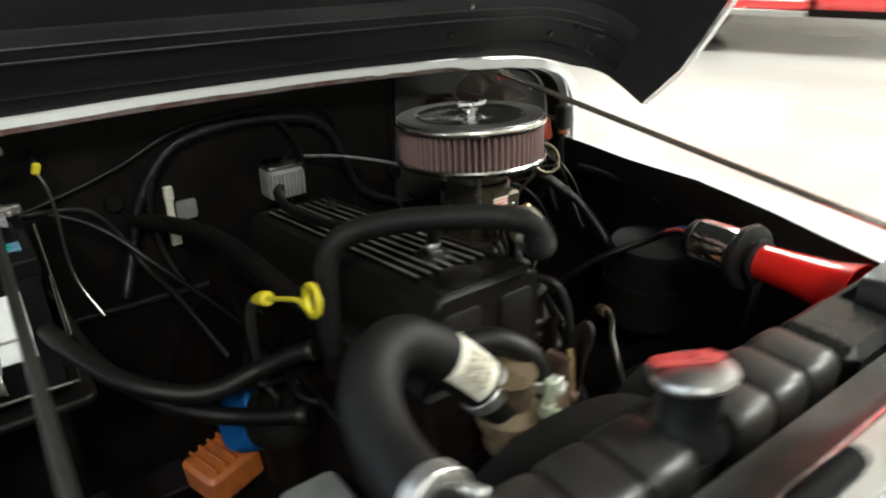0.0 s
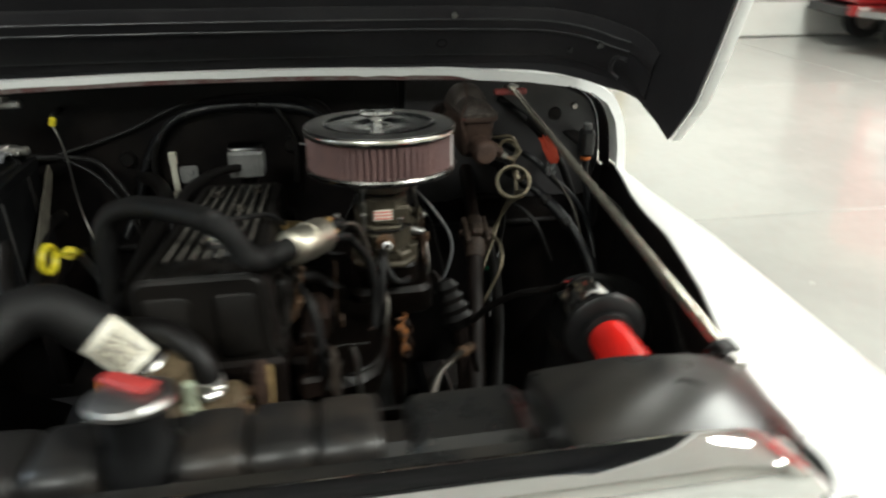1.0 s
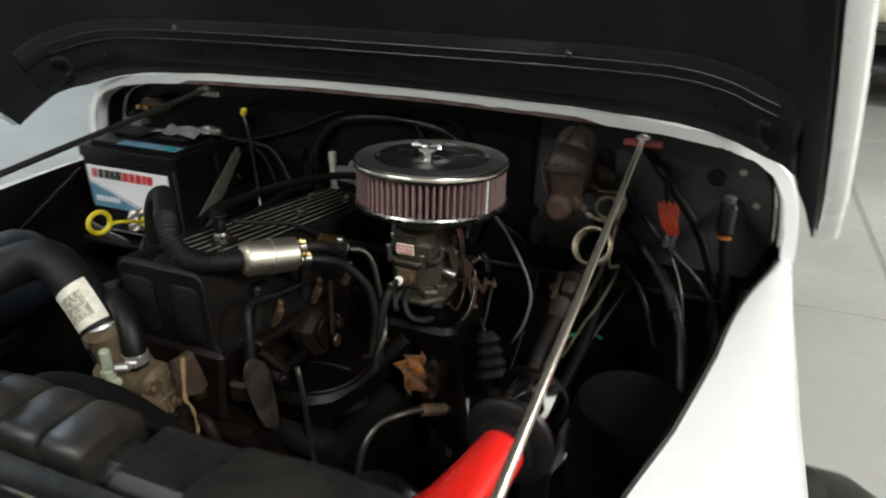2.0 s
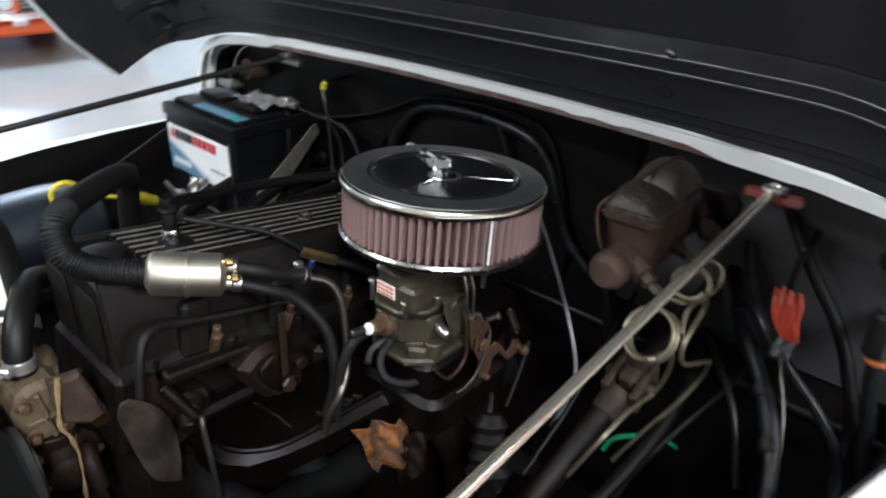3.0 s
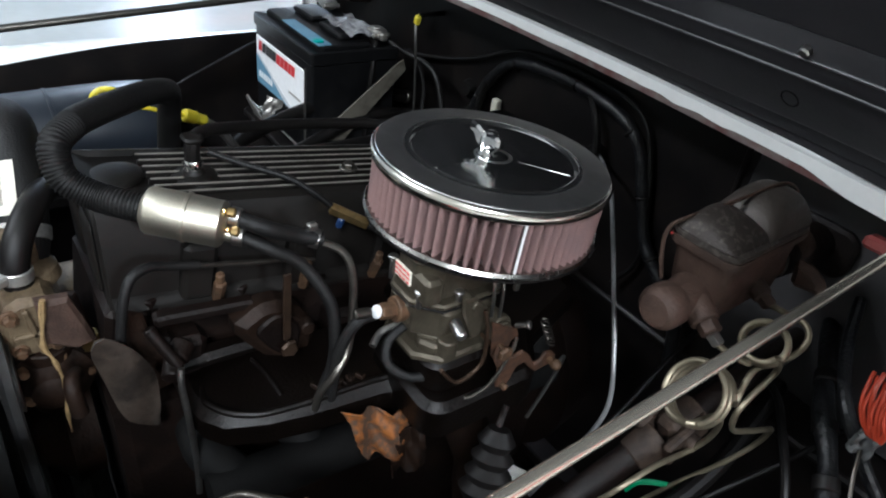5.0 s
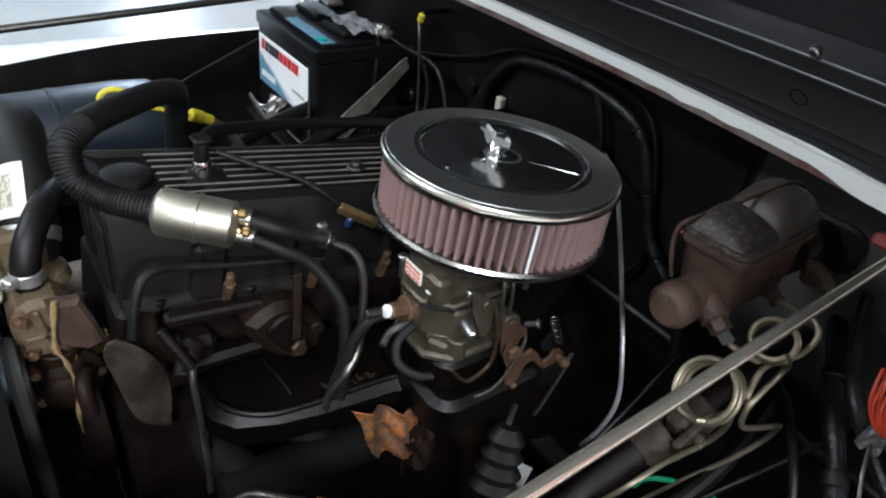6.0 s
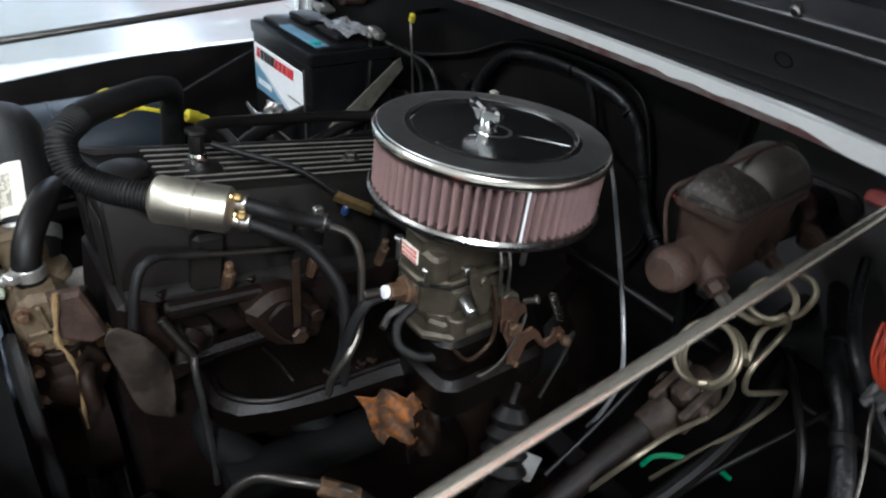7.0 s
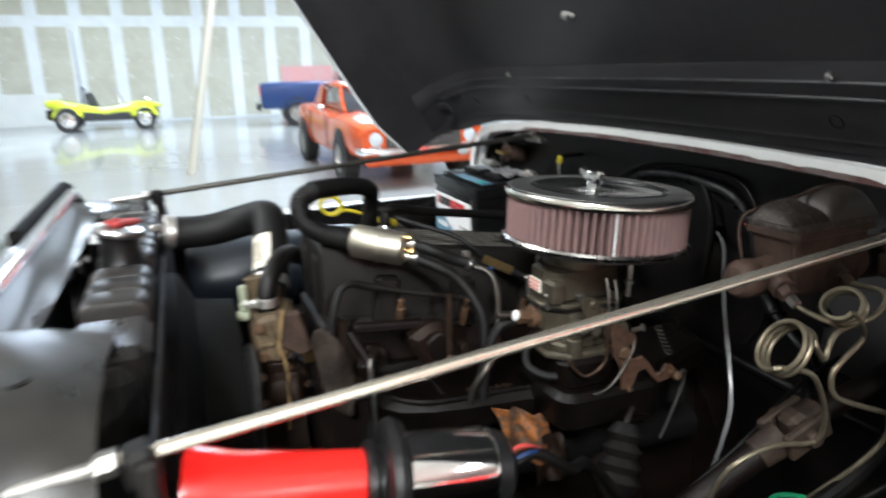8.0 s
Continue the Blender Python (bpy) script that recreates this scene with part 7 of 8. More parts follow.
single("speedometer_cable", Build().tube([(0.08, 0.345, 1.0), (0.11, 0.325, 1.004), (0.17, 0.28, 1.002), (0.245, 0.21, 0.988), (0.30, 0.163, 0.962), (0.343, 0.135, 0.915), (0.364, 0.122, 0.87), (0.358, 0.12, 0.82), (0.335, 0.13, 0.76)], 0.0027, 10, 7), material("grey_cable_sheath", (0.24, 0.24, 0.245), 0.3, 0.3, second=(0.12, 0.12, 0.12), scale=60), "smooth grey sheathed cable from the firewall", "cable")
# driver's side wiring
single("fender_wire", Build().tube([(0.50, 0.335, 1.075), (0.525, 0.30, 1.06), (0.557, 0.27, 1.032), (0.60, 0.26, 0.98), (0.625, 0.255, 0.93), (0.645, 0.25, 0.87), (0.65, 0.22, 0.80)], 0.0078, 10, 6), M_RUBBER, "black taped wires beside the firewall", "wiring")
single("fender_wire", Build().tube([(0.47, 0.335, 1.01), (0.50, 0.26, 1.0), (0.534, 0.2, 0.992), (0.574, 0.19, 0.953), (0.619, 0.19, 0.91), (0.655, 0.19, 0.85), (0.66, 0.15, 0.78)], 0.006, 10, 6), M_HARNESS, "grey wires drooping to the fender", "wiring")
single("fender_loom", Build().tube([(0.69, 0.20, 0.90), (0.682, 0.08, 0.905), (0.664, -0.054, 0.902), (0.624, -0.195, 0.90), (0.582, -0.324, 0.895), (0.555, -0.41, 0.89), (0.54, -0.47, 0.90)], lambda f: 0.0085 + 0.0015 * math.sin(30 * f), 12, 6), M_RUBBER, "taped black loom along the inner fender", "wiring")
single("fender_wire", Build().tube([(0.67, -0.01, 0.92), (0.652, -0.03, 0.905), (0.648, -0.07, 0.90), (0.62, -0.17, 0.915), (0.60, -0.26, 0.91), (0.58, -0.33, 0.885)], 0.0045, 8, 6), M_RUBBER, "thin black wire looping by the loom", "wiring")
single("fender_wire", Build().tube([(0.40, 0.335, 0.86), (0.46, 0.27, 0.90), (0.50, 0.22, 0.90), (0.54, 0.18, 0.87), (0.57, 0.15, 0.80)], 0.0045, 8, 6), M_RUBBER, "thin black wire low by the firewall", "wiring")
relay = thing("relay", (0.643, 0.22, 0.98), "black relay with grey top on the firewall", "relay")
part("body", Build().prism(rounded(0.026, 0.030, 0.008), 0.05, Matrix.Translation((0.643, 0.215, 0.990)), 0.004), M_GLOSSPLASTIC, relay)
part("top", Build().cyl((0.643, 0.215, 1.040), (0.643, 0.215, 1.052), 0.009), M_GREYPLASTIC, relay)
part("band", Build().cyl((0.645, 0.216, 0.980), (0.645, 0.216, 0.986), 0.0105), M_ORANGE, relay)
part("lead", Build().tube([(0.645, 0.216, 0.985), (0.648, 0.22, 0.95), (0.66, 0.225, 0.90), (0.668, 0.22, 0.84)], 0.007, 10, 5), M_HARNESS, relay)
part("bracket", Build().box((0.655, 0.285, 1.0), (0.03, 0.12, 0.006), bevel=0.002), M_WALLBLACK, relay)
plug = thing("wire_plug", (0.56, 0.18, 0.99), "cluster of orange wires in a connector", "connector")
for i in range(8):
    ox, q = -0.010 + 0.003 * i, rng.uniform(-1, 1)
    part("orange_wire", Build().tube([(0.553 + ox * 1.1, 0.196, 1.036 + 0.006 * q), (0.557 + ox * (1.3 + 0.2 * q), 0.185 - 0.004 * q, 1.027), (0.560 + ox * 1.1, 0.181 + 0.003 * q, 1.012), (0.566 + ox * (0.9 - 0.2 * q), 0.180, 0.998), (0.570 + ox * 0.5, 0.182, 0.988)], 0.0019 + 0.0004 * q, 7, 5), M_ORANGEWIRE, plug)
crumpled("foil_wrap", (0.566, 0.186, 0.976), (0.018, 0.004, -0.004), (0.004, 0.010, 0.022), 9, 0.0030, M_GREYPLASTIC, plug, "crumpled silvery grey wrap", 5)
part("lead", Build().tube([(0.553, 0.200, 1.036), (0.547, 0.24, 1.045), (0.542, 0.30, 1.05), (0.54, 0.346, 1.05)], 0.004, 8, 4), M_PLASTIC, plug)
part("tail_wire", Build().tube([(0.566, 0.186, 0.968), (0.575, 0.168, 0.955), (0.588, 0.150, 0.935), (0.600, 0.130, 0.905), (0.61, 0.11, 0.86)], 0.0018, 8, 6), M_DARKSTEEL, plug)
for x, z in ((0.66, 1.055), (0.69, 1.0)):
    single("sheet_bolt", Build().cyl((x, 0.3385, z), (x, 0.332, z), 0.007, seg=6), M_STEEL, "small steel bolt on the firewall", "bolt", "firewall bolts")

# small engine pipes on the driver's side
single("vacuum_pipe", Build().tube([(0.120, -0.296, 0.87), (0.128, -0.304, 0.895), (0.131, -0.309, 0.925), (0.130, -0.304, 0.962), (0.126, -0.297, 0.988), (0.121, -0.288, 1.003), (0.115, -0.272, 1.006), (0.110, -0.253, 0.999), (0.107, -0.225, 0.990)], 0.0046, 12, 7), M_HOSE, "bent dark pipe beside the valve cover", "pipe")
single("vacuum_pipe", Build().tube([(0.1095, -0.251, 0.998), (0.105, -0.20, 0.982), (0.100, -0.150, 0.968), (0.098, -0.125, 0.962), (0.10, -0.10, 0.955)], 0.0028, 10, 5), M_DARKSTEEL, "thin straight pipe beside the valve cover", "pipe")
single("sender_tube", Build().tube([(0.166, -0.266, 0.922), (0.170, -0.268, 0.905), (0.172, -0.266, 0.86), (0.174, -0.264, 0.80), (0.178, -0.266, 0.755)], 0.0034, 8, 5), M_STEEL, "thin upright steel tube at the manifold's end", "pipe")
sw = thing("coolant_sensor", (0.115, -0.30, 0.93), "stubby black sensor in the cylinder head", "sensor")
part("stem", Build().cyl((0.055, -0.326, 0.90), (0.055, -0.335, 0.955), 0.007), M_IRON, sw)
part("hex", Build().cyl((0.055, -0.322, 0.885), (0.055, -0.326, 0.902), 0.011, seg=6), M_BRASS, sw)
egr = thing("valve_linkage", (0.14, -0.20, 0.87), "brown stained valve on the intake manifold", "valve")
part("body", Build().prism(rounded_outline([(-0.054, 0.014), (-0.022, 0.036), (0.004, 0.034), (0.034, 0.006), (0.046, -0.022), (0.040, -0.060), (0.008, -0.056), (-0.018, -0.034)], 0.5), 0.034, frame_at((0.104, -0.158, 0.908), (-0.06, 0.99, -0.05), (0.05, 0.05, 1)), 0.009), M_BROWNMETAL, egr)
part("cap_plate", Build().prism(rounded_outline([(-0.030, 0.006), (-0.012, 0.022), (0.004, 0.020), (0.024, -0.004), (0.022, -0.036), (0.004, -0.038), (-0.012, -0.022)], 0.5), 0.006, frame_at((0.138, -0.158, 0.910), (-0.06, 0.99, -0.05), (0.05, 0.05, 1)), 0.003), M_IRON, egr)
part("boss", Build().cyl((0.136, -0.128, 0.905), (0.150, -0.130, 0.905), 0.008), M_BROWNMETAL, egr)
part("lever", Build().box((0.151, -0.1545, 0.944), (0.003, 0.0085, 0.086), (0, 2, 0), 0.001).prism([(-0.010, 0.002), (-0.004, 0.010), (0.004, 0.010), (0.010, -0.002), (0.006, -0.010), (-0.006, -0.009)], 0.006, frame_at((0.153, -0.1545, 0.893), (0, 1, -0.2), (0, 0.2, 1)), 0.002), M_LINK, egr, "thin dusty lever with square foot")
part("cross_bar", Build().box((0.116, -0.226, 0.941), (0.016, 0.096, 0.012), (-4, 0, -3), 0.003), M_IRON, egr)
part("clevis", Build().cyl((0.128, -0.262, 0.905), (0.150, -0.272, 0.898), 0.010, seg=12).cyl((0.12, -0.25, 0.91), (0.132, -0.262, 0.905), 0.012, seg=12), M_IRON, egr)
part("rod", Build().cyl((0.125, -0.282, 0.945), (0.145, -0.262, 0.905), 0.006, seg=12), M_IRON, egr)

# head-side plugs and fittings
for i, y in enumerate((-0.205, -0.11, -0.02)):
    p = V((0.094, y, 0.945 + fall(y)))
    single("head_plug", Build().cyl(p - V((0.004, 0, 0.008)), p + V((0.010, 0, 0.022)), 0.0065, seg=6).cyl(p + V((0.006, 0, 0.014)), p + V((0.012, 0, 0.034)), 0.0045, seg=10), M_TAN, "small tan stained plug in the cylinder head", "plug", "head plugs")
LOOM = [(0.455, 0.343, 0.965), (0.485, 0.29, 0.955), (0.515, 0.235, 0.945), (0.548, 0.20, 0.925), (0.58, 0.16, 0.895), (0.605, 0.11, 0.86), (0.62, 0.05, 0.80), (0.62, 0.02, 0.74)]
sub = thing("firewall_loom", (0.55, 0.2, 0.9), "thick taped loom hanging from the firewall", "wiring")
part("loom", Build().tube(LOOM, lambda f: 0.0095 + 0.0012 * math.sin(25 * f), 14, 7), M_HARNESS, sub)
for k in (1, 2, 3, 4):
    a, b = V(LOOM[k]), V(LOOM[k + 1])
    part("tape_band", Build().cyl(a.lerp(b, 0.25), a.lerp(b, 0.5), 0.0118, seg=16), M_RUBBER, sub)
single("thin_wire", Build().tube([(0.33, 0.343, 0.88), (0.345, 0.25, 0.86), (0.352, 0.15, 0.80), (0.35, 0.05, 0.74)], 0.0035, 8, 6), M_RUBBER, "thin black wire low behind the engine", "wiring")
single("thin_wire", Build().tube([(0.52, 0.343, 0.86), (0.50, 0.26, 0.83), (0.46, 0.18, 0.76), (0.44, 0.12, 0.70)], 0.0035, 8, 6), M_RUBBER, "thin black wire low by the firewall", "wiring")

# ---- things in the hall ----
def section(x, w, z0, z1, r):
    return [(x, a, z0 + (z1 - z0) / 2 + b) for a, b in rounded(2 * w, z1 - z0, min(r, w * 0.9, (z1 - z0) * 0.45), 4)]


def car_wheel(parent, x, y, r, w, rim_mat, tyre_label=""):
    s = 1 if y > 0 else -1
    wh = part("wheel", Build().lathe([(r * 0.62, -w / 2), (r * 0.92, -w / 2), (r, -w * 0.3), (r, w * 0.3), (r * 0.92, w / 2), (r * 0.62, w / 2), (r * 0.6, 0), (r * 0.62, -w / 2)], (x, y, r), (0, 1, 0), 32), M_TYRE, parent)
    part("rim", Build().lathe([(r * 0.64, 0.0), (r * 0.62, w * 0.45), (r * 0.55, w * 0.46), (r * 0.5, w * 0.3), (r * 0.2, w * 0.38), (r * 0.15, w * 0.45), (0.001, w * 0.46)], (x, y, r), (0, s, 0), 28), rim_mat, wh)


def place(ob, x, y, deg):
    ob.location = (x, y, FLOOR)
    ob.rotation_euler = (0, 0, radians(deg))


# orange-red coupe
car = thing("coupe_car", (0, 0, 0), "orange-red vintage coupe with chrome bumper", "car")


def shoulder(x, w, low, belt, top):
    """A body section with tucked sills, a shoulder line and a crowned top."""
    half = [(w * 0.80, low), (w * 0.95, low + 0.07), (w, low + 0.2), (w * 0.995, belt - 0.12), (w * 0.96, belt - 0.03), (w * 0.88, belt), (w * 0.55, top - 0.01), (0.0, top)]
    return [(x, y, z) for y, z in half] + [(x, -y, z) for y, z in reversed(half[:-1])]


part("body", loft([shoulder(*q) for q in ((-2.32, 0.74, 0.46, 0.80, 0.84), (-2.22, 0.86, 0.40, 0.88, 0.93), (-1.85, 0.92, 0.34, 0.93, 0.96), (-1.30, 0.95, 0.32, 0.95, 0.96), (-0.75, 0.91, 0.28, 0.90, 0.92), (0.2, 0.90, 0.28, 0.87, 0.90), (0.8, 0.91, 0.28, 0.87, 0.93), (1.42, 0.94, 0.32, 0.89, 0.93), (1.95, 0.93, 0.36, 0.86, 0.88), (2.20, 0.90, 0.42, 0.82, 0.84), (2.30, 0.86, 0.46, 0.78, 0.80))]), M_ORANGECAR, car)
glass = part("cabin_glass", loft([section(x, w, 0.86, b, r) for x, w, b, r in ((-1.62, 0.58, 0.95, 0.03), (-1.0, 0.60, 1.25, 0.10), (-0.1, 0.61, 1.29, 0.10), (0.28, 0.60, 1.24, 0.08), (0.84, 0.68, 0.93, 0.02))]), M_GLASS, car, "dark tinted windows")
part("roof", loft([section(x, w, 1.235, b, 0.04) for x, w, b in ((-1.12, 0.52, 1.27), (-0.9, 0.60, 1.315), (-0.1, 0.62, 1.335), (0.22, 0.58, 1.30), (0.32, 0.52, 1.27))]), M_ORANGECAR, car)
for s in (-1, 1):
    part("pillar", Build().tube([(0.86, s * 0.70, 0.92), (0.56, s * 0.665, 1.10), (0.26, s * 0.60, 1.27)], 0.028, 8, 4), M_ORANGECAR, car)
    part("rear_quarter", Build().prism([(-1.75, 0.93), (-1.10, 0.93), (-0.82, 1.27), (-1.08, 1.27)], 0.05, frame_at((0, s * 0.615 + 0.025, 0), (1, 0, 0), (0, 0, 1)), 0.015), M_ORANGECAR, car)
    part("door_seam", Build().box((0.42, s * 0.905, 0.62), (0.012, 0.012, 0.50), bevel=0.003), M_INK, car)
    part("door_seam", Build().box((-0.72, s * 0.912, 0.62), (0.012, 0.012, 0.50), bevel=0.003), M_INK, car)
    lamp = part("headlight", Build().lathe([(0.10, -0.05), (0.115, 0), (0.115, 0.02), (0.095, 0.03)], (2.27, s * 0.66, 0.64), (1, 0, 0), 28), M_CHROME, car)
    part("lens", Build().lathe([(0.095, 0.025), (0.06, 0.045), (0.001, 0.05)], (2.27, s * 0.66, 0.64), (1, 0, 0), 24), bpy.data.materials["lamp_glass"], lamp)
    part("mirror", Build().ball((0.55, s * 0.98, 0.98), (0.05, 0.07, 0.05), 14, 8).cyl((0.55, s * 0.90, 0.90), (0.55, s * 0.97, 0.97), 0.012, seg=8), M_CHROME, car)
    part("parking_lamp", Build().box((2.33, s * 0.55, 0.42), (0.05, 0.16, 0.06), bevel=0.015), M_CHROME, car)
    for x in (1.42, -1.30):
        # Tyre-black disc behind the wheel stands for the shade inside the arch.
        part("arch_shade", Build().lathe([(0.355, -0.10), (0.375, 0.0), (0.385, 0.012), (0.355, 0.016), (0.2, 0.0), (0.2, -0.10)], (x, s * 0.935, 0.36), (0, s, 0), 36), M_TYRE, car, "dark disc painting the shade in a wheel arch")
        car_wheel(car, x, s * 0.855, 0.335, 0.24, M_STEEL)
scoop = part("hood_scoop", loft([section(x, w, 0.84, b, 0.03) for x, w, b in ((0.92, 0.34, 0.935), (1.25, 0.36, 0.985), (1.62, 0.34, 0.985), (1.70, 0.32, 0.93))]), M_ORANGECAR, car, "raised hood scoop")
part("scoop_mouth", Build().box((1.69, 0, 0.945), (0.06, 0.54, 0.04), bevel=0.01), M_INK, scoop)
for s in (-1, 1):
    part("hood_stripe", Build().box((1.30, s * 0.46, 0.935), (0.85, 0.10, 0.014), (s * -6, 0, 0), 0.004), M_INK, car, "black hood stripe")
part("front_grille", Build().box((2.29, 0, 0.63), (0.06, 1.05, 0.17), bevel=0.01), M_INK, car)
for k in range(4):
    part("grille_slat", Build().box((2.325, 0, 0.575 + 0.037 * k), (0.012, 1.02, 0.008), bevel=0.002), M_STEEL, car)
part("front_bumper", loft([section(x, w, a, b, 0.03) for x, w, a, b in ((2.24, 0.92, 0.46, 0.54), (2.36, 0.90, 0.45, 0.55), (2.41, 0.80, 0.47, 0.53))]), M_CHROME, car)
part("front_valance", Build().box((2.2, 0, 0.36), (0.16, 1.6, 0.14), bevel=0.04), M_ORANGECAR, car)
place(car, -9.3, 2.38, 0.5)
car.scale = (0.95, 0.95, 0.97)

# blue pickup
truck = thing("pickup_truck", (0, 0, 0), "blue pickup truck parked by the wall", "truck")
part("bed", loft([section(x, 0.92, a, b, 0.06) for x, a, b in ((-2.6, 0.62, 1.20), (-2.55, 0.52, 1.24), (-1.9, 0.50, 1.25), (-0.4, 0.50, 1.25))]), M_BLUECAR, truck)
part("cab", loft([section(x, 0.93, a, b, 0.08) for x, a, b in ((-0.38, 0.45, 1.22), (1.1, 0.45, 1.20), (1.4, 0.46, 1.16), (2.3, 0.5, 1.08), (2.5, 0.56, 1.0))]), M_BLUECAR, truck)
part("cab_glass", loft([section(x, w, 1.15, b, 0.05) for x, w, b in ((-0.36, 0.80, 1.35), (-0.25, 0.78, 1.76), (0.6, 0.78, 1.78), (1.15, 0.84, 1.2))]), M_GLASS, truck)
part("cab_roof", loft([section(x, w, 1.70, b, 0.05) for x, w, b in ((-0.32, 0.76, 1.78), (0.0, 0.78, 1.82), (0.62, 0.74, 1.77))]), M_BLUECAR, truck)
part("rear_bumper", Build().box((-2.68, 0, 0.55), (0.14, 1.7, 0.14), bevel=0.03), M_INK, truck)
for s in (-1, 1):
    part("tail_light", Build().box((-2.59, s * 0.86, 1.02), (0.06, 0.10, 0.28), bevel=0.01), M_RED, truck)
    for x in (-1.6, 1.65):
        car_wheel(truck, x, s * 0.82, 0.36, 0.24, M_STEEL)
        part("arch_shadow", Build().lathe([(0.40, -0.02), (0.43, 0.0), (0.40, 0.012), (0.40, -0.02)], (x, s * 0.925, 0.40), (0, s, 0), 32), M_TYRE, truck)
place(truck, -18.4, 4.15, 84)
truck.scale = (0.93, 0.93, 0.92)

# lime dune buggy
buggy = thing("dune_buggy", (0, 0, 0), "lime-yellow open dune buggy", "buggy")
part("tub", loft([section(x, w, a, b, r) for x, w, a, b, r in ((-1.65, 0.55, 0.74, 0.92, 0.06), (-1.3, 0.72, 0.62, 0.93, 0.10), (-0.7, 0.62, 0.40, 0.80, 0.10), (0.0, 0.60, 0.36, 0.66, 0.10), (0.5, 0.62, 0.40, 0.74, 0.10), (1.0, 0.66, 0.55, 0.84, 0.12), (1.5, 0.56, 0.62, 0.78, 0.08), (1.7, 0.40, 0.66, 0.72, 0.03))]), M_LIMECAR, buggy)
part("floor_pan", Build().box((0, 0, 0.36), (2.3, 1.0, 0.12), bevel=0.03), M_INK, buggy)
for s in (-1, 1):
    part("side_skirt", Build().prism([(-0.72, 0.30), (0.80, 0.30), (0.86, 0.52), (0.5, 0.55), (0.0, 0.50), (-0.62, 0.58)], 0.03, frame_at((0, s * 0.635 + 0.015, 0), (1, 0, 0), (0, 0, 1)), 0.01), M_INK, buggy)
part("engine", Build().box((-1.45, 0, 0.5), (0.5, 0.7, 0.3), bevel=0.05), M_IRON, buggy)
for s in (-1, 1):
    for x, r, w in ((-1.08, 0.36, 0.30), (1.15, 0.33, 0.22)):
        car_wheel(buggy, x, s * 0.68, r, w, M_CHROME)
        fen = []
        for i in range(9):
            a = radians(20 + 140 * i / 8)
            fen.append([(x - math.cos(a) * (r + 0.10), s * (0.50 + 0.06 * k), r + math.sin(a) * (r + 0.10 - 0.01 * k * k)) for k in range(6)])
        part("fender", Build().shell(fen, 0.015 * s), M_LIMECAR, buggy)
    part("seat", Build().prism([(0, 0), (0.42, 0.0), (0.45, 0.12), (0.14, 0.14), (-0.05, 0.62), (-0.16, 0.60), (-0.08, 0.1)], 0.42, frame_at((-0.35, s * 0.28 + 0.21, 0.50), (1, 0, 0), (0, 0, 1)), 0.03), M_INK, buggy)
    part("head_lamp", Build().lathe([(0.08, 0), (0.085, 0.06), (0.07, 0.07), (0.001, 0.075)], (1.25, s * 0.36, 0.86), (1, 0, 0.1), 20), M_CHROME, buggy)
ws = part("windshield_frame", Build().tube([(0.52, -0.58, 0.74), (0.34, -0.56, 1.18), (0.34, 0.56, 1.18), (0.52, 0.58, 0.74)], 0.02, 8, 1), M_CHROME, buggy)
part("roll_bar", Build().tube([(-0.62, -0.5, 0.7), (-0.62, -0.48, 1.15), (-0.62, -0.35, 1.24), (-0.62, 0.35, 1.24), (-0.62, 0.48, 1.15), (-0.62, 0.5, 0.7)], 0.025, 10, 4), M_INK, buggy)
part("whip_pole", Build().cyl((-0.7, 0.45, 0.8), (-0.74, 0.45, 2.9), 0.02, 0.012, 8), M_INK, buggy)
place(buggy, -19.9, -2.25, 90)
buggy.scale = (0.84, 0.84, 0.9)

# fire engine
fire = thing("fire_engine", (0, 0, 0), "red fire engine with white side band", "fire truck")
part("rear_body", loft([section(x, 1.15, a, b, 0.06) for x, a, b in ((-3.4, 0.62, 2.5), (-3.3, 0.58, 2.6), (-0.2, 0.58, 2.6), (0.0, 0.60, 2.55))]), M_FIRERED, fire)
part("cab", loft([section(x, 1.12, a, b, 0.12) for x, a, b in ((0.1, 0.6, 2.4), (1.6, 0.6, 2.45), (2.2, 0.6, 1.7), (3.2, 0.6, 1.5), (3.4, 0.7, 1.4))]), M_FIRERED, fire)
for s in (-1, 1):
    part("white_band", Build().box((-1.65, s * 1.158, 1.02), (3.2, 0.02, 0.26), bevel=0.004), M_REFLECT, fire)
    part("running_board", Build().box((-1.65, s * 1.10, 0.55), (3.3, 0.14, 0.08), bevel=0.01), M_STEEL, fire)
    part("low_band", Build().box((-1.65, s * 1.158, 0.74), (3.2, 0.02, 0.07), bevel=0.004), M_REFLECT, fire)
    part("locker", Build().box((-2.85, s * 1.162, 1.1), (0.34, 0.02, 0.8), bevel=0.006), M_STEEL, fire)
    part("locker", Build().box((-2.0, s * 1.162, 1.75), (1.0, 0.02, 0.7), bevel=0.006), M_STEEL, fire)
    for x in (-1.55, 2.35):
        car_wheel(fire, x, s * 1.02, 0.47, 0.34, M_FIRERED)
        part("arch_shadow", Build().lathe([(0.50, -0.02), (0.54, 0.0), (0.50, 0.014), (0.50, -0.02)], (x, s * 1.16, 0.52), (0, s, 0), 36), M_TYRE, fire)
part("tail_step", Build().box((-3.6, 0, 0.55), (0.4, 2.2, 0.08), bevel=0.01), M_STEEL, fire)
part("under_frame", Build().box((0, 0, 0.55), (6.2, 0.9, 0.2), bevel=0.02), M_IRON, fire)
place(fire, 9.85, 4.35, -63)
trailer = thing("utility_trailer", (0, 0, 0), "dark red trailer with striped rear bar", "trailer")
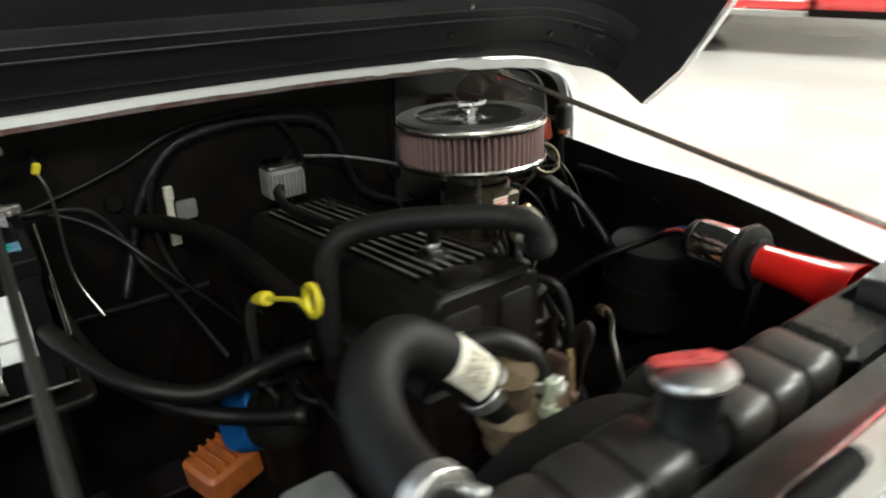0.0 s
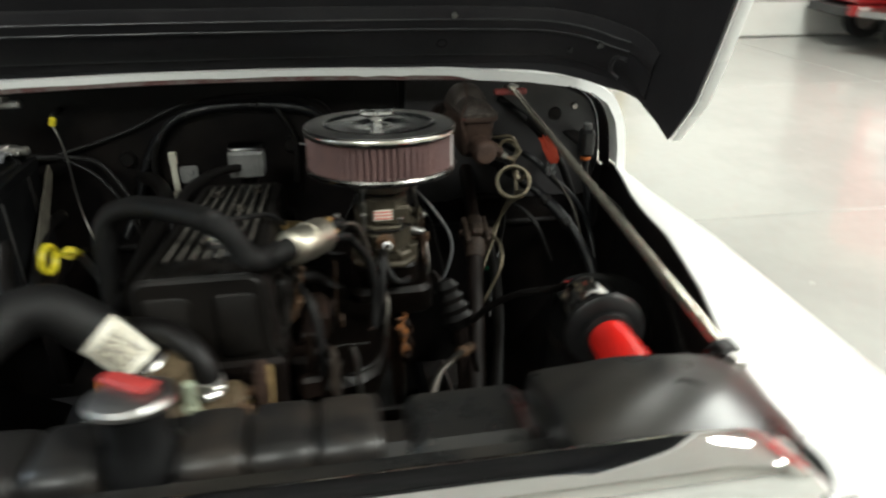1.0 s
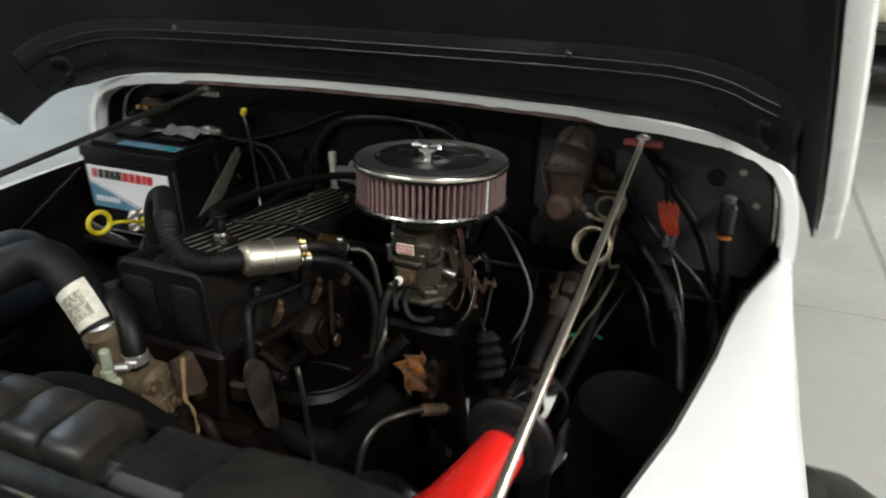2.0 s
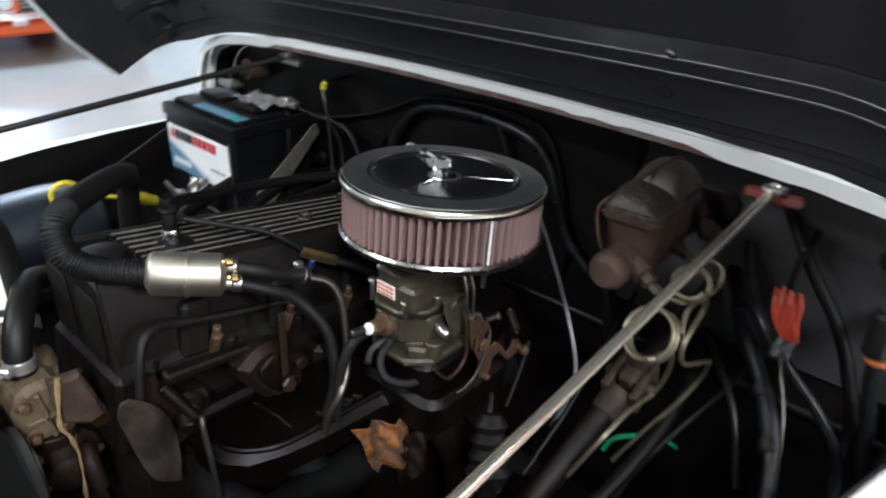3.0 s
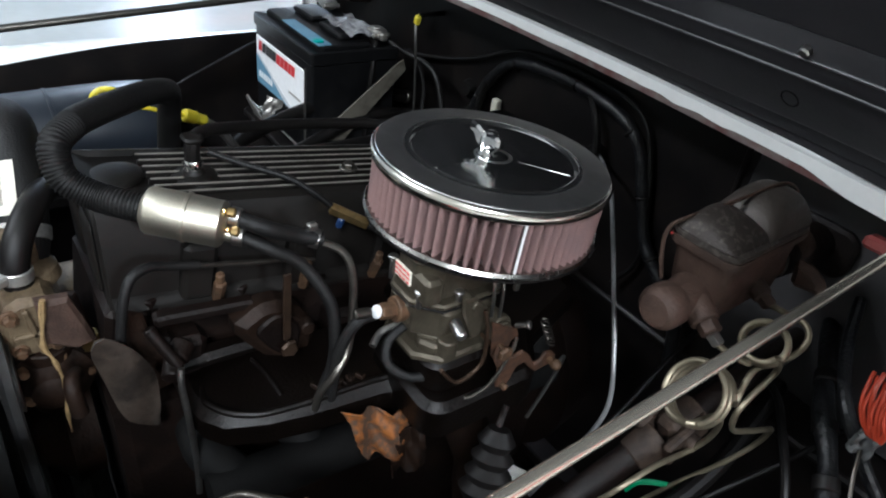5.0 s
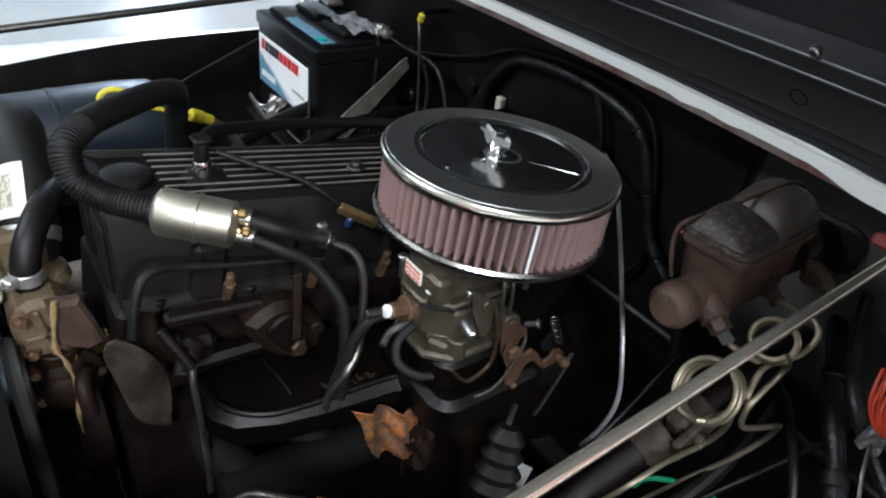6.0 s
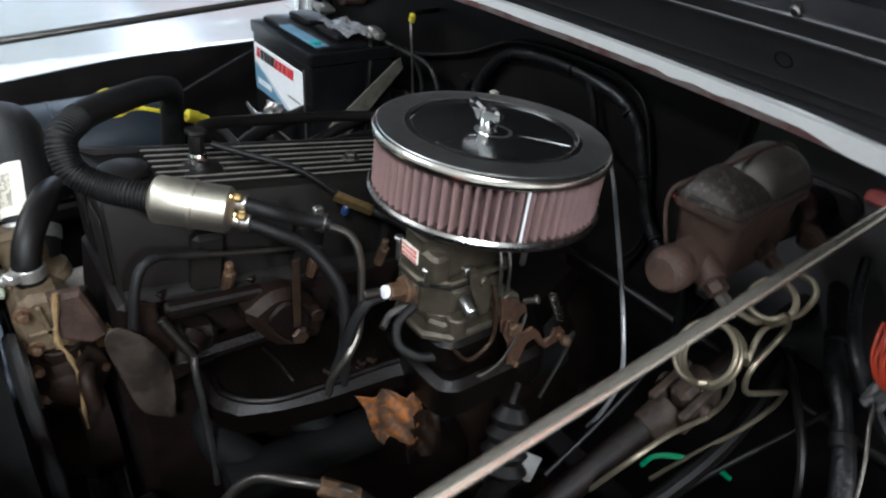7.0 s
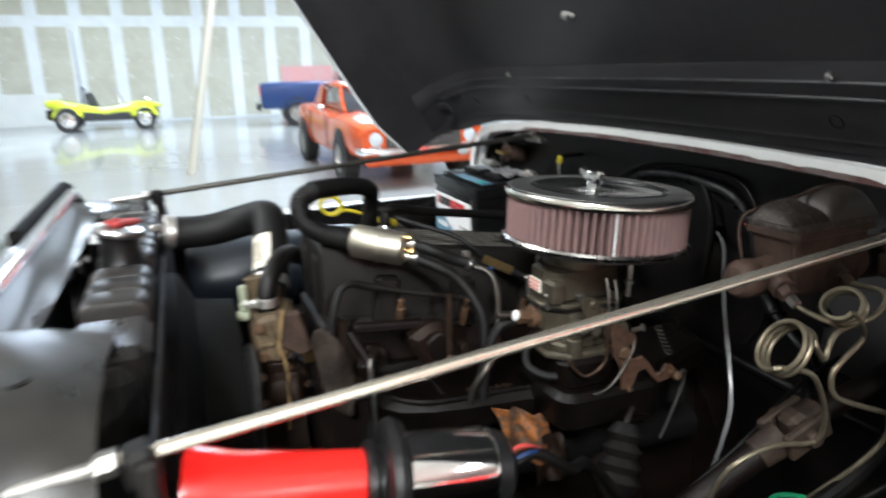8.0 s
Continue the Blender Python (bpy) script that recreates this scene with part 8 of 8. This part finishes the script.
part("box_body", Build().box((0, 0, 1.35), (3.0, 1.3, 1.5), bevel=0.03), M_DARKRED, trailer)
part("triangle_sign", Build().prism([(-0.24, 0), (0.24, 0), (0, 0.42)], 0.01, frame_at((-0.95, -0.652, 0.78), (1, 0, 0), (0, 0, 1)), 0.002), M_ORANGEWIRE, trailer, "orange warning triangle")
bar = part("striped_bar", Build().box((0, -0.68, 0.53), (3.2, 0.08, 0.14), bevel=0.01), M_DARKRED, trailer)
for i in range(9):
    part("white_stripe", Build().box((-1.4 + 0.35 * i, -0.7225, 0.53), (0.17, 0.006, 0.10), bevel=0.001), M_REFLECT, bar)
for s in (-1, 1):
    for x in (-0.7, 0.9):
        car_wheel(trailer, x, s * 0.58, 0.33, 0.2, M_STEEL)
part("frame", Build().box((0, 0, 0.5), (3.3, 1.1, 0.12), bevel=0.01), M_INK, trailer)
place(trailer, 9.15, 8.0, -14)
# cream car by the overhead door
cream = thing("cream_car", (0, 0, 0), "cream vintage car with rounded fenders", "car")
part("body", loft([section(x, w, a, b, r) for x, w, a, b, r in ((-2.0, 0.7, 0.45, 0.9, 0.2), (-1.5, 0.82, 0.36, 1.1, 0.25), (0.0, 0.86, 0.34, 1.1, 0.25), (1.3, 0.84, 0.36, 1.05, 0.25), (1.8, 0.78, 0.42, 0.95, 0.22), (1.95, 0.66, 0.5, 0.85, 0.15))]), M_CREAM, cream)
part("cabin", loft([section(x, w, 1.05, b, 0.12) for x, w, b in ((-1.3, 0.6, 1.2), (-0.8, 0.66, 1.5), (0.2, 0.66, 1.52), (0.7, 0.7, 1.1))]), M_GLASS, cream)
part("roof", loft([section(x, w, 1.44, b, 0.05) for x, w, b in ((-0.9, 0.6, 1.5), (-0.4, 0.64, 1.58), (0.15, 0.64, 1.57), (0.35, 0.6, 1.48))]), M_CREAM, cream)
part("sill", Build().box((0, 0, 0.36), (3.3, 1.62, 0.08), bevel=0.02), M_INK, cream)
for s in (-1, 1):
    part("head_lamp", Build().lathe([(0.10, 0), (0.11, 0.06), (0.09, 0.09), (0.001, 0.10)], (1.82, s * 0.55, 0.78), (1, 0, 0), 24), M_CHROME, cream)
    for x in (-1.2, 0.7):
        car_wheel(cream, x, s * 0.76, 0.33, 0.2, M_CHROME)
place(cream, 2.35, 7.85, -4)
cream.location.z = FLOOR + 0.42
lift = thing("ramp_platform", (2.35, 7.85, FLOOR), "low black display platform under the cream car", "platform")
part("deck", Build().box((2.2, 7.86, FLOOR + 0.39), (3.6, 1.7, 0.06), (0, 0, -4), 0.01), M_INK, lift)
for s in (-1, 1):
    part("leg", Build().box((2.2 + s * 0.9, 7.86, FLOOR + 0.18), (0.12, 1.2, 0.36), (0, 0, -4), 0.01), M_INK, lift)

# overhead door, bollard, mat
door = tagged(new("door_1"), "white sectional overhead door", "door", "", "structure")
for i in range(8):
    part("door_panel", Build().box((6.5, HY1 - 0.04, FLOOR + 0.27 + 0.53 * i), (4.6, 0.06, 0.515), bevel=0.012), M_DOORWHITE, door)
for x in (4.15, 8.85):
    part("door_track", Build().box((x, HY1 - 0.05, FLOOR + 2.15), (0.1, 0.1, 4.3), bevel=0.01), M_STEEL, door)
boll = thing("bollard", (4.42, HY1 - 0.84, FLOOR), "yellow steel safety bollard", "bollard")
part("post", Build().lathe([(0.085, 0), (0.085, 1.1), (0.07, 1.15), (0.001, 1.17)], (4.42, HY1 - 0.84, FLOOR), seg=28), M_SAFETY, boll)
part("foot_plate", Build().cyl((4.42, HY1 - 0.84, FLOOR), (4.42, HY1 - 0.84, FLOOR + 0.015), 0.14), M_SAFETY, boll)
single("floor_mat", Build().prism(rounded(1.5, 1.45, 0.03), 0.012, Matrix.Translation((3.75, 7.5, FLOOR)), 0.004), M_MAT, "brown stained rubber floor mat", "mat")
pole = single("wooden_pole", Build().cyl((-9.75, -0.36, FLOOR), (-9.5, 0.70, FLOOR + 4.9), 0.07, 0.06, 14), M_WHITEPLASTIC, "tall pale wooden pole leaning slightly", "pole")
# drywall boards on the west wall
wall_w = bpy.data.objects["wall_west"]
board = Build().box((0, 0, 0), (0.012, 0.80, 2.78), bevel=0.004).mesh("drywall_panel", M_DRYWALL)
upper_board = Build().box((0, 0, 0), (0.012, 0.80, 1.95), bevel=0.004).mesh("drywall_panel", M_DRYWALL)
dots = Build()
for j in range(3):
    for k in range(7):
        r = 0.014 + 0.020 * rng.random() ** 2
        dots.lathe([(r, 0), (r * 0.7, 0.002)], (0.0062, -0.29 + 0.29 * j + rng.uniform(-0.05, 0.05), -1.18 + 0.38 * k + rng.uniform(-0.12, 0.12)), (1, 0, 0), 10)
dots = dots.mesh("screw_patches", M_MUD)
for i in range(17):
    y = -10.47 + 1.14 * i
    ob = part("drywall_panel", board, None, wall_w)
    ob.location = (HX0 - 0.054, y, FLOOR + 1.46)
    part("screw_patches", dots, None, ob, "white filler spots over the screws")
    part("drywall_panel", upper_board, None, wall_w).location = (HX0 - 0.054, y + 0.1, FLOOR + 4.15)
single("pink_board", Build().box((HX0 + 0.03, 3.75, FLOOR + 0.80), (0.04, 1.7, 1.58), (0, -1.2, 0), 0.006), material("faded_pink_board", (0.70, 0.36, 0.34), 0.8, second=(0.62, 0.42, 0.40), scale=2.5, mix=0.7, bump=0.05), "faded pink board leaning against the wall", "board")
low = Build().box((0, 0, 0), (0.03, 2.2, 0.95), bevel=0.006).mesh("white_board", M_DOORWHITE)
for y in (-7.0, -4.75):
    ob = tagged(new("white_board", low), "plain white board leaning on the wall", "board", "white boards")
    ob.location = (HX0 - 0.02, y, FLOOR + 0.475)

# ---- floor slabs ----
floor = setting("floor", Build().box(((HX0 + HX1) / 2, (HY0 + HY1) / 2, FLOOR - 0.16), (HX1 - HX0 + 0.4, HY1 - HY0 + 0.4, 0.3), bevel=0.004), M_JOINT, "polished pale concrete showroom floor", "floor")
NXS, NYS = 8, 6
SX, SY = (HX1 - HX0) / NXS, (HY1 - HY0) / NYS
slab = Build().box((0, 0, 0), (SX - 0.008, SY - 0.008, 0.02), bevel=0.003).mesh("slab", M_CONCRETE)
for i in range(NXS):
    for j in range(NYS):
        ob = part("slab", slab, None, floor)
        ob.location = (HX0 + SX * (i + 0.5), HY0 + SY * (j + 0.5), FLOOR - 0.01)
